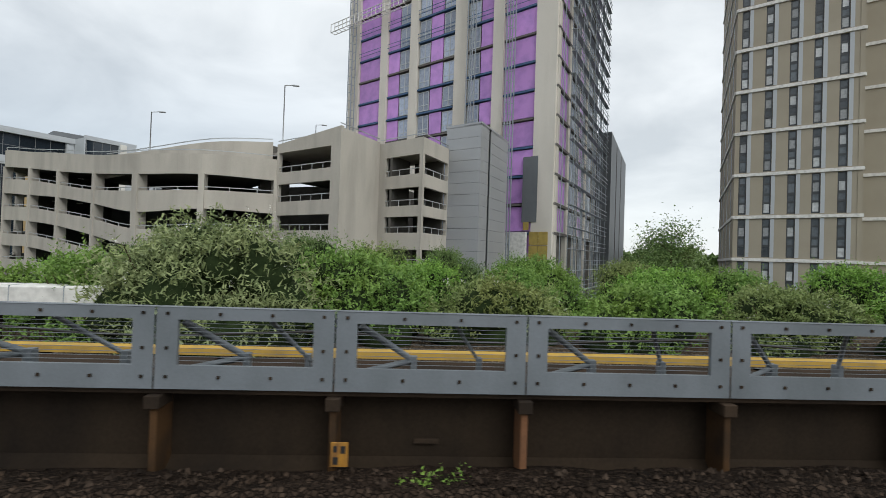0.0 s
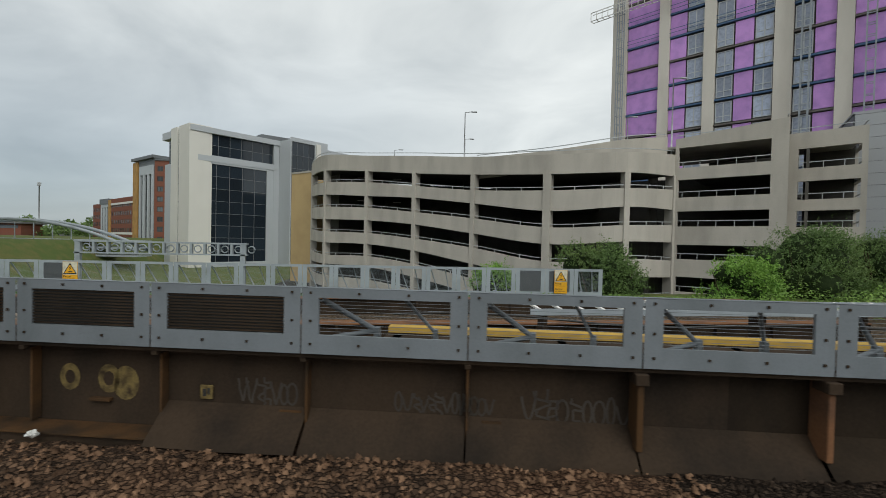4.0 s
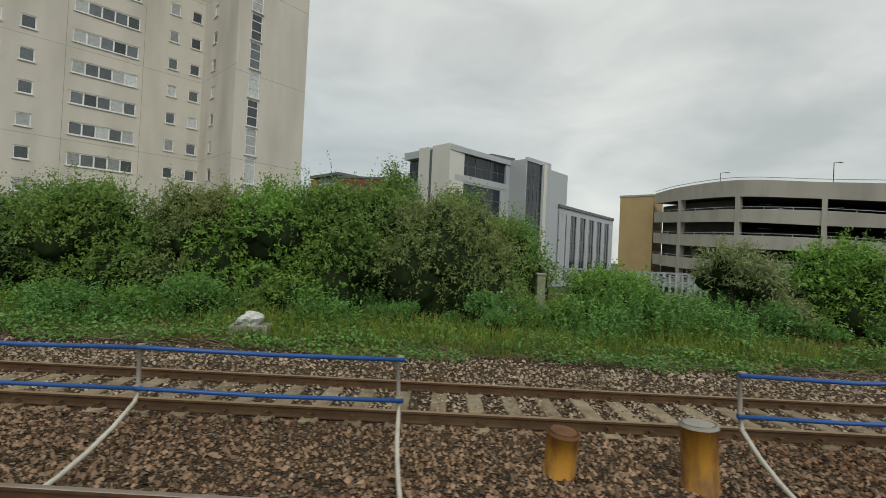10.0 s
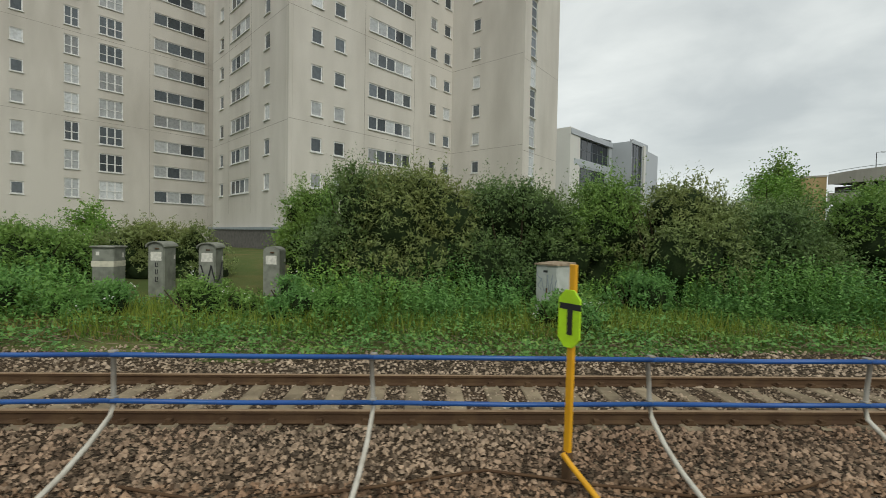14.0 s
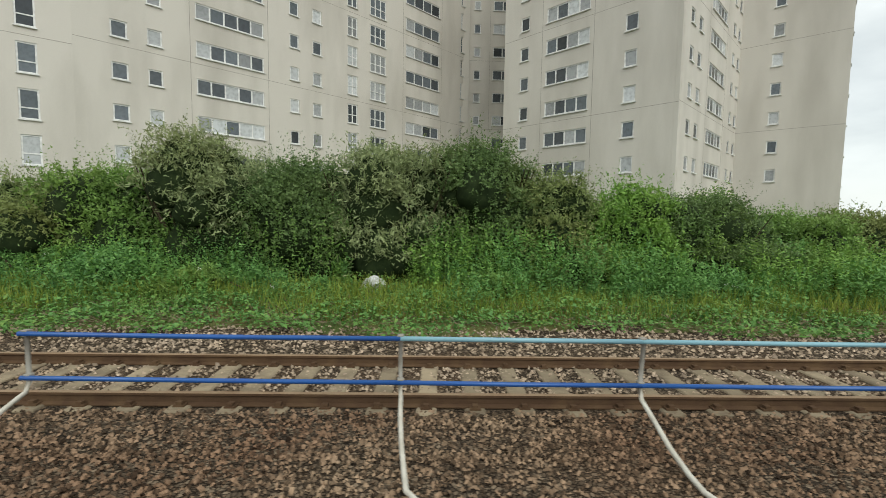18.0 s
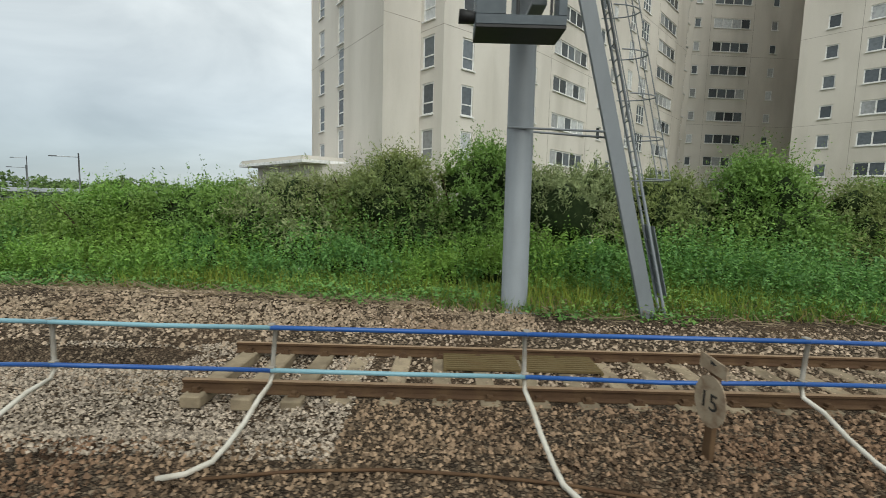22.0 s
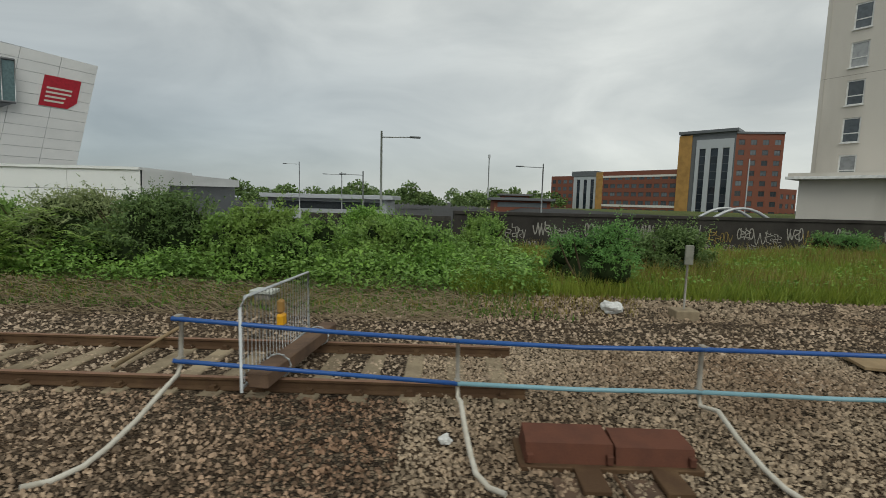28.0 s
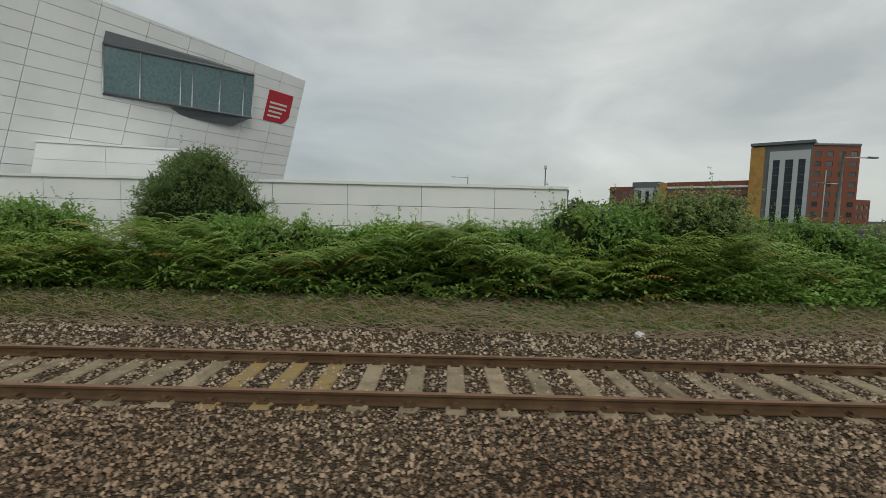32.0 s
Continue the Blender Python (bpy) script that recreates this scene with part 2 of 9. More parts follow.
RUSTDARK = mat("old_girder_steel", (0.044, 0.030, 0.020), 0.9, vary=0.3, scale=1.3, fine=30, second=(0.018, 0.014, 0.011), patch=0.5, streak=0.5)
# Darker copy of the girder steel: soot and bridge shade in one colour.
SOOTSHADESTEEL = mat("sooty_shaded_girder_steel", (0.027, 0.019, 0.0125), 0.9, vary=0.3, scale=1.3, fine=30, second=(0.012, 0.009, 0.007), patch=0.5, streak=0.5)
GIRDERDARK = mat("dark_grey_girder_paint", (0.031, 0.023, 0.016), 0.85, vary=0.25, scale=1.3, fine=30, second=(0.016, 0.014, 0.012), patch=0.5, streak=0.5)
RUSTORANGE = mat("rusty_flange", (0.19, 0.092, 0.046), 0.85, vary=0.25, scale=2.5, fine=35, second=(0.10, 0.055, 0.035), patch=0.5)
OCHRE = mat("ochre_stiffener", (0.075, 0.04, 0.018), 0.9, vary=0.2, scale=3, second=(0.03, 0.021, 0.014), patch=0.5)
RAIL = mat("rusty_rail", (0.086, 0.051, 0.030), 0.85, vary=0.2, scale=3, second=(0.135, 0.085, 0.046), patch=0.4)
RAILTOP = mat("worn_rail_head", (0.42, 0.36, 0.31), 0.38, metal=0.7, vary=0.1, scale=4, second=(0.30, 0.2, 0.14), patch=0.3)
SIGNALGREY = mat("grey_signal_post_paint", (0.20, 0.22, 0.235), 0.55, vary=0.1, scale=2, second=(0.15, 0.165, 0.175), patch=0.4, streak=0.3)
CABSLATE = mat("slate_box_paint", (0.085, 0.105, 0.12), 0.6, vary=0.1, scale=3, second=(0.05, 0.062, 0.07), patch=0.4)
REDRAIL = mat("red_rusted_rail", (0.165, 0.066, 0.036), 0.9, vary=0.2, scale=3, second=(0.10, 0.05, 0.03), patch=0.4)
REDHEAD = mat("red_rusted_rail_head", (0.30, 0.165, 0.11), 0.7, metal=0.2, vary=0.15, scale=4, second=(0.24, 0.10, 0.06), patch=0.4)
RAILTOPRED = mat("red_brown_rail_head", (0.215, 0.118, 0.072), 0.75, metal=0.1, vary=0.15, scale=4, second=(0.16, 0.082, 0.05), patch=0.4)
YELLOWSTAIN = mat("yellow_stained_sleeper", (0.30, 0.21, 0.085), 0.93, vary=0.2, scale=4, fine=50, second=(0.22, 0.17, 0.10), patch=0.5)
RAILTOPRUST = mat("rusted_rail_head", (0.27, 0.185, 0.11), 0.75, metal=0.1, vary=0.15, scale=4, second=(0.2, 0.12, 0.065), patch=0.4)
SLEEPER = mat("concrete_sleeper", (0.29, 0.235, 0.158), 0.93, vary=0.2, scale=3, fine=50, second=(0.13, 0.10, 0.07), patch=0.4, objvar=0.2)
TIMBER = mat("timber_sleeper", (0.135, 0.088, 0.060), 0.92, vary=0.2, scale=3, fine=50, second=(0.07, 0.05, 0.04), patch=0.4, objvar=0.25)
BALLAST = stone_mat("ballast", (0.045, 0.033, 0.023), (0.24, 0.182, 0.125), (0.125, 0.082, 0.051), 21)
STONES = mat("ballast_stone", (0.295, 0.218, 0.153), 0.93, vary=0.15, scale=0.28, fine=90, second=(0.19, 0.112, 0.07), patch=0.5, island=0.8, bump=0.3)
BEDSTONE = mat("brown_bed_stone", (0.222, 0.157, 0.102), 0.93, vary=0.15, scale=0.35, fine=90, second=(0.145, 0.086, 0.053), patch=0.5, island=0.85, bump=0.3)
FRESHSTONE = mat("fresh_pale_stone", (0.35, 0.275, 0.195), 0.93, vary=0.15, scale=0.4, fine=90, second=(0.22, 0.15, 0.098), patch=0.45, island=0.45, bump=0.3)
GREYGRAVEL = mat("pale_grey_gravel", (0.38, 0.318, 0.25), 0.93, vary=0.15, scale=0.6, fine=90, second=(0.31, 0.262, 0.205), patch=0.4, island=0.6, bump=0.3)
BROWNSTONE = mat("brown_stained_stone", (0.165, 0.098, 0.060), 0.95, vary=0.15, scale=0.8, fine=90, second=(0.10, 0.058, 0.036), patch=0.5, island=0.6, bump=0.3)
# Stone chips darkened by soot and by shade put into the colour.
SOOTSHADESTONE = mat("sooty_shaded_stone_chips", (0.034, 0.023, 0.016), 0.95, vary=0.15, scale=0.8, fine=90, second=(0.035, 0.026, 0.02), patch=0.5, island=0.8, bump=0.3)
PALESTONE = mat("sandy_pale_stone", (0.39, 0.305, 0.225), 0.93, vary=0.15, scale=0.6, fine=90, second=(0.25, 0.185, 0.12), patch=0.45, island=0.45, bump=0.3)
WARMSTONE = mat("rust_dusted_stone", (0.26, 0.175, 0.114), 0.93, vary=0.15, scale=0.3, fine=90, second=(0.17, 0.10, 0.06), patch=0.5, island=0.8, bump=0.3)
GRASSGROUND = mat("rough_grass", (0.085, 0.115, 0.035), 0.95, vary=0.3, scale=0.7, fine=25, second=(0.14, 0.13, 0.05), patch=0.5, bump=0.6, dist=0.05)
ASPHALT = mat("asphalt", (0.055, 0.055, 0.055), 0.9, vary=0.15, scale=1, fine=60)
BLUE = mat("blue_plastic_tube", (0.018, 0.088, 0.30), 0.4, vary=0.06, scale=3, second=(0.02, 0.07, 0.27), patch=0.3, bump=0)
LIGHTBLUE = mat("pale_blue_plastic_tube", (0.21, 0.38, 0.44), 0.45, vary=0.06, scale=3, second=(0.16, 0.30, 0.36), patch=0.3, bump=0)
POSTGREY = mat("grey_post", (0.30, 0.285, 0.25), 0.7, vary=0.12, scale=6, second=(0.2, 0.17, 0.13), patch=0.35)
STAYWHITE = mat("weathered_white_stay", (0.55, 0.52, 0.45), 0.7, vary=0.1, scale=7, second=(0.38, 0.34, 0.27), patch=0.35)
PURPLE = mat("purple_breather_membrane", (0.53, 0.275, 0.66), 0.6, vary=0.08, scale=1.1, fine=12, second=(0.36, 0.20, 0.52), patch=0.4, objvar=0.12)
STEELBLUE = mat("blue_steel_frame", (0.05, 0.115, 0.23), 0.5, vary=0.1)
SITEGLASS = mat("new_glazing", (0.36, 0.41, 0.52), 0.15, vary=0.08, bump=0, objvar=0.4)
CLADGREY = mat("grey_metal_cladding", (0.36, 0.37, 0.385), 0.45, metal=0.25, vary=0.04, scale=0.6, fine=8, second=(0.32, 0.33, 0.345), patch=0.2, bump=0.03)
DARKCLAD = mat("dark_grey_cladding", (0.13, 0.14, 0.15), 0.5, vary=0.05, scale=0.8, fine=8, second=(0.11, 0.12, 0.13), bump=0.03)
GOLD = mat("yellow_insulation_board", (0.38, 0.28, 0.07), 0.75, vary=0.1, scale=2)
TAUPE = mat("taupe_brick_cladding", (0.355, 0.32, 0.252), 0.9, vary=0.12, scale=0.5, fine=40, second=(0.315, 0.28, 0.22), patch=0.3)
BANDWHITE = mat("white_stone_band", (0.72, 0.71, 0.68), 0.8, vary=0.06)
WHITECLAD = mat("white_cladding", (0.76, 0.765, 0.76), 0.4, vary=0.025, scale=0.3, fine=5, second=(0.62, 0.63, 0.635), patch=0.25, bump=0.02, objvar=0.02)
CREAM = mat("cream_pillar", (0.66, 0.645, 0.60), 0.7, vary=0.03, scale=0.3, second=(0.6, 0.585, 0.545), patch=0.2)
OFFGREY = mat("pale_grey_panel", (0.43, 0.455, 0.48), 0.45, vary=0.03, scale=0.25, second=(0.40, 0.425, 0.45), patch=0.2, bump=0.02)
BRICK = mat("red_brick", (0.205, 0.088, 0.062), 0.9, vary=0.18, scale=0.5, fine=20, second=(0.22, 0.08, 0.055), patch=0.4)
ORANGE = mat("orange_panel", (0.42, 0.235, 0.065), 0.7, vary=0.05, scale=0.6)
YELLOWBRICK = mat("buff_brick", (0.49, 0.36, 0.19), 0.9, vary=0.1, scale=0.5, fine=25, second=(0.42, 0.30, 0.16), patch=0.35)
REDSIGN = mat("red_sign", (0.42, 0.012, 0.03), 0.5, vary=0.03, bump=0)
SIGNYELLOW = mat("yellow_sign", (0.72, 0.36, 0.01), 0.5, vary=0.05, scale=8, second=(0.6, 0.29, 0.01), patch=0.3, bump=0)
SIGNWHITE = mat("off_white_sign", (0.62, 0.58, 0.46), 0.6, vary=0.05, scale=8, bump=0)
SIGNWORN = mat("stained_sign_plate", (0.36, 0.295, 0.21), 0.8, vary=0.15, scale=9, fine=60, second=(0.17, 0.10, 0.06), patch=0.45)
BLACKPAINT = mat("black_paint", (0.018, 0.018, 0.018), 0.6, vary=0.1, bump=0)
YELLOWRUST = mat("rusting_yellow_paint", (0.42, 0.20, 0.018), 0.7, vary=0.18, scale=7, fine=40, second=(0.11, 0.05, 0.025), patch=0.5, streak=0.3)
YELLOWLINE = mat("yellow_kerb_paint", (0.50, 0.32, 0.07), 0.85, vary=0.15, scale=4, second=(0.32, 0.22, 0.08), patch=0.4)
BOXRUST = mat("brown_machine_cover", (0.125, 0.052, 0.034), 0.8, vary=0.12, scale=5, fine=50, second=(0.09, 0.042, 0.03), patch=0.4)
CABGREY = mat("grey_green_cabinet", (0.23, 0.235, 0.195), 0.7, vary=0.1, scale=4, second=(0.09, 0.095, 0.075))
CABWHITE = mat("pale_cabinet", (0.50, 0.52, 0.48), 0.6, vary=0.08, scale=4, second=(0.36, 0.38, 0.33), patch=0.35)
PLANKBROWN = mat("brown_cable_lid", (0.165, 0.105, 0.062), 0.9, vary=0.15, scale=3, fine=40, second=(0.12, 0.075, 0.045), patch=0.4, objvar=0.12)
CHALK = mat("white_paint_mark", (0.70, 0.67, 0.60), 0.9, vary=0.1, scale=12)
PLATEBROWN = mat("mossy_riveted_plate", (0.115, 0.085, 0.045), 0.9, vary=0.2, scale=3, fine=40, second=(0.075, 0.05, 0.03), patch=0.45, objvar=0.3)
GRAFFWHITE = mat("faded_white_paint", (0.33, 0.315, 0.285), 0.9, vary=0.2, scale=5, second=(0.2, 0.19, 0.17), patch=0.4)
GRAFFYELLOW = mat("faded_yellow_paint", (0.34, 0.25, 0.075), 0.9, vary=0.2, scale=6, second=(0.08, 0.055, 0.03), patch=0.5)
DAUB = mat("worn_yellow_daub", (0.17, 0.125, 0.05), 0.95, vary=0.3, scale=9, fine=50, second=(0.04, 0.028, 0.018), patch=0.55)
WALLDARK = mat("sooty_stone", (0.06, 0.055, 0.05), 0.92, vary=0.25, scale=1.2, fine=18, second=(0.035, 0.032, 0.03), patch=0.5, objvar=0.2)
ROOFGREY = mat("flat_roof", (0.18, 0.18, 0.18), 0.9)
WOOD = mat("rough_timber", (0.30, 0.22, 0.13), 0.9, vary=0.15, scale=3, fine=30, second=(0.2, 0.14, 0.08), patch=0.4)
PLANKGREEN = mat("mossy_timber", (0.20, 0.19, 0.115), 0.92, vary=0.15, scale=4, fine=40, second=(0.13, 0.13, 0.075), patch=0.4)
LITTER = mat("white_litter", (0.62, 0.62, 0.60), 0.6, vary=0.1, scale=20)
BARK = mat("bark", (0.10, 0.075, 0.05), 0.95, vary=0.2, scale=8)
LEAF_A = leaf_mat("leaf_mid", (0.080, 0.158, 0.036), (0.235, 0.385, 0.088))
LEAF_B = leaf_mat("leaf_dark", (0.058, 0.106, 0.034), (0.178, 0.268, 0.086))
LEAF_C = leaf_mat("leaf_bright", (0.084, 0.186, 0.034), (0.250, 0.430, 0.080))
LEAF_D = leaf_mat("leaf_olive", (0.092, 0.138, 0.042), (0.285, 0.352, 0.125))
LEAF_E = leaf_mat("leaf_nettle", (0.062, 0.162, 0.046), (0.190, 0.370, 0.095), 0.22, (1.15, 1.05, 0.7))
LEAF_Y = leaf_mat("dry_grass", (0.170, 0.145, 0.040), (0.300, 0.240, 0.075), 0.2, (1.1, 1.0, 0.9))
LEAF_F = leaf_mat("lush_grass", (0.062, 0.125, 0.024), (0.142, 0.245, 0.045), 0.2)
LEAF_G = leaf_mat("grass_blade", (0.125, 0.195, 0.030), (0.300, 0.365, 0.060), 0.3)
LEAF_P = leaf_mat("pale_willow", (0.092, 0.136, 0.050), (0.365, 0.420, 0.195), 0.22, (1.1, 1.0, 0.9))
FLOWER = leaf_mat("white_flower", (0.550, 0.550, 0.480), (0.800, 0.800, 0.750), 0.2, (1.0, 1.0, 1.0))
STEM = mat("dry_stem", (0.27, 0.215, 0.14), 0.95, vary=0.2, scale=9)


# ---- mesh helpers ----
def link_mesh(name, verts, faces, material, parent=None, label="", smooth=False):
    me = bpy.data.meshes.new(name)
    me.from_pydata([tuple(v) for v in verts], [], faces)
    if smooth:
        for p in me.polygons:
            p.use_smooth = True
    for m in (material if isinstance(material, (list, tuple)) else [material]):
        me.materials.append(m)
    ob = new(name, me)
    if parent is not None:
        ob.parent = parent
    if label:
        tagged(ob, label)
    return ob


def fast_mesh(name, verts, loops, size, material):
    """A mesh object out of numpy arrays, all faces with the same number of corners."""
    me = bpy.data.meshes.new(name)
    nf = len(loops) // size
    me.vertices.add(len(verts))
    me.vertices.foreach_set("co", np.ascontiguousarray(verts, dtype=np.float32).ravel())
    me.loops.add(len(loops))
    me.loops.foreach_set("vertex_index", np.ascontiguousarray(loops, dtype=np.int32))
    me.polygons.add(nf)
    me.polygons.foreach_set("loop_start", np.arange(nf, dtype=np.int32) * size)
    me.polygons.foreach_set("loop_total", np.full(nf, size, dtype=np.int32))
    for m in (material if isinstance(material, (list, tuple)) else [material]):
        me.materials.append(m)
    me.update(calc_edges=True)
    me.validate()
    return me


def part(name, bm, material, parent, label=""):
    me = bpy.data.meshes.new(name)
    bm.to_mesh(me)
    bm.free()
    for m in (material if isinstance(material, (list, tuple)) else [material]):
        me.materials.append(m)
    ob = new(name, me)
    if parent is not None:
        ob.parent = parent
    if label:
        tagged(ob, label)
    return ob


def box_data(x0, x1, y0, y1, z0, z1):
    v = [(x0, y0, z0), (x1, y0, z0), (x1, y1, z0), (x0, y1, z0), (x0, y0, z1), (x1, y0, z1), (x1, y1, z1), (x0, y1, z1)]
    f = [(3, 2, 1, 0), (4, 5, 6, 7), (0, 1, 5, 4), (1, 2, 6, 5), (2, 3, 7, 6), (3, 0, 4, 7)]
    return v, f


def joined(boxes):
    vs, fs = [], []
    for b in boxes:
        v, f = box_data(*b)
        k = len(vs)
        vs += v
        fs += [tuple(i + k for i in q) for q in f]
    return vs, fs


def bevel_box(name, dims, material, parent=None, label="", bev=0.01, m=None):
    """A box from its six limits with softened edges."""
    bm = bmesh.new()
    v, f = box_data(*dims)
    bv = [bm.verts.new(p) for p in v]
    for q in f:
        bm.faces.new([bv[i] for i in q])
    if bev:
        bmesh.ops.bevel(bm, geom=bm.edges[:], offset=bev, segments=1, affect='EDGES')
    if m is not None:
        bm.transform(m)
    return part(name, bm, material, parent, label)


def boxes(name, dims_list, material, parent=None, label=""):
    v, f = joined(dims_list)
    return link_mesh(name, v, f, material, parent, label)


def empty(name, m=None, label="", category="", group="", kind=""):
    e = new(name)
    e.empty_display_size = 0.2
    if m is not None:
        e.matrix_world = m
    return tagged(e, label, category, group, kind)


def along(p0, p1, z=0.0):
    """Local frame on a wall from p0 to p1 seen from outside: x along it, y into the building, z up."""
    d = Vector((p1[0] - p0[0], p1[1] - p0[1], 0))
    return Matrix.Translation((p0[0], p0[1], z)) @ Matrix.Rotation(math.atan2(d.y, d.x), 4, 'Z'), d.length


def tube(name, pts, r, material, parent=None, label="", seg=6):
    """A round tube through points."""
    pts = [Vector(p) for p in pts]
    vs, fs = [], []
    up = Vector((0, 0, 1))
    for i, p in enumerate(pts):
        d = (pts[min(i + 1, len(pts) - 1)] - pts[max(i - 1, 0)]).normalized()
        a = d.cross(up if abs(d.z) < 0.9 else Vector((1, 0, 0))).normalized()
        b = d.cross(a)
        rr = r[i] if isinstance(r, (list, tuple)) else r
        for k in range(seg):
            t = 2 * math.pi * k / seg
            vs.append(p + a * math.cos(t) * rr + b * math.sin(t) * rr)
    for i in range(len(pts) - 1):
        for k in range(seg):
            k2 = (k + 1) % seg
            fs.append((i * seg + k, i * seg + k2, (i + 1) * seg + k2, (i + 1) * seg + k))
    fs.append(tuple(range(seg)))
    fs.append(tuple((len(pts) - 1) * seg + k for k in reversed(range(seg))))
    return link_mesh(name, vs, fs, material, parent, label, smooth=True)


def prism(name, outline, z0, z1, material, parent=None, label=""):
    n = len(outline)
    vs = [(x, y, z0) for x, y in outline] + [(x, y, z1) for x, y in outline]
    fs = [tuple(reversed(range(n))), tuple(range(n, 2 * n))]
    fs += [(i, (i + 1) % n, n + (i + 1) % n, n + i) for i in range(n)]
    return link_mesh(name, vs, fs, material, parent, label)


MESHES = {}


def shared(key, make):
    if key not in MESHES:
        MESHES[key] = make()
    return MESHES[key]


def raw_mesh(name, verts, faces, mats):
    me = bpy.data.meshes.new(name)
    me.from_pydata(verts, [], faces)
    for m in mats:
        me.materials.append(m)
    return me


def window_meshes(w, h, lights, frame_mat, t=0.1):
    """Frame (with mullions) and pane meshes of a window, origin at its lower left, glass set back."""
    def frame_mesh():
        xs = [0, t] + [c for i in range(1, lights[0]) for c in (w * i / lights[0] - t * 0.6, w * i / lights[0] + t * 0.6)] + [w - t, w]
        zs = [0, t] + [c for f in lights[1:] for c in (h * f - t * 0.4, h * f + t * 0.4)] + [h - t, h]
        vs, fs = [(x, y, z) for y in (0, 0.06) for z in zs for x in xs], []
        nx, nz = len(xs), len(zs)
        v = lambda i, k, y: y * nx * nz + k * nx + i
        solid = lambda i, k: 0 <= i < nx - 1 and 0 <= k < nz - 1 and (i % 2 == 0 or k % 2 == 0)
        for i in range(nx - 1):
            for k in range(nz - 1):
                if solid(i, k):
                    fs.append((v(i, k, 0), v(i + 1, k, 0), v(i + 1, k + 1, 0), v(i, k + 1, 0)))
                    if not solid(i - 1, k):
                        fs.append((v(i, k, 0), v(i, k + 1, 0), v(i, k + 1, 1), v(i, k, 1)))
                    if not solid(i + 1, k):
                        fs.append((v(i + 1, k, 0), v(i + 1, k, 1), v(i + 1, k + 1, 1), v(i + 1, k + 1, 0)))
                    if not solid(i, k - 1):
                        fs.append((v(i, k, 0), v(i, k, 1), v(i + 1, k, 1), v(i + 1, k, 0)))
                    if not solid(i, k + 1):
                        fs.append((v(i, k + 1, 0), v(i + 1, k + 1, 0), v(i + 1, k + 1, 1), v(i, k + 1, 1)))
        return raw_mesh("window_frame", vs, fs, [frame_mat])
    def pane_mesh():
        return raw_mesh("pane", [(t * 0.5, 0.035, t * 0.5), (w - t * 0.5, 0.035, t * 0.5), (w - t * 0.5, 0.035, h - t * 0.5), (t * 0.5, 0.035, h - t * 0.5)], [(0, 1, 2, 3)], [GLASS])
    key = (round(w, 2), round(h, 2), tuple(lights), frame_mat.name)
    return shared(("f",) + key, frame_mesh), shared(("p",) + key, pane_mesh)


PANE_RNG = random.Random(77)


def window(parent, m, w, h, lights=(1,), frame_mat=None, curtain=False, sill=True, glass=None):
    """A window > frame, pane, sill at the local pose m on its wall."""
    fm, pm = window_meshes(w, h, lights, frame_mat or WHITEFRAME)
    fr = new("window", fm)
    fr.parent, fr.matrix_local = parent, m
    n = lights[0] if lights[0] > 3 else 1
    for i in range(n):
        if n > 1:
            pm = shared(("lp", round(w, 2), round(h, 2), n), lambda: raw_mesh("pane", [(0.03, 0.035, 0.03), (w / n - 0.03, 0.035, 0.03), (w / n - 0.03, 0.035, h - 0.03), (0.03, 0.035, h - 0.03)], [(0, 1, 2, 3)], [GLASS]))
        pa = new("pane", pm)
        pa.parent = fr
        pa.matrix_local = Matrix.Translation((w / n * i, 0, 0))
        if glass or (PANE_RNG.random() < (0.55 if curtain else 0.22) if n > 1 else curtain):
            pa.material_slots[0].link = 'OBJECT'
            pa.material_slots[0].material = glass or CURTAIN
    if sill:
        sm = shared(("s", round(w, 2)), lambda: raw_mesh("window_sill", *box_data(-0.06, w + 0.06, -0.16, 0.0, -0.07, 0.0), [WHITEFRAME]))
        si = new("window_sill", sm)
        si.parent = fr
    return fr


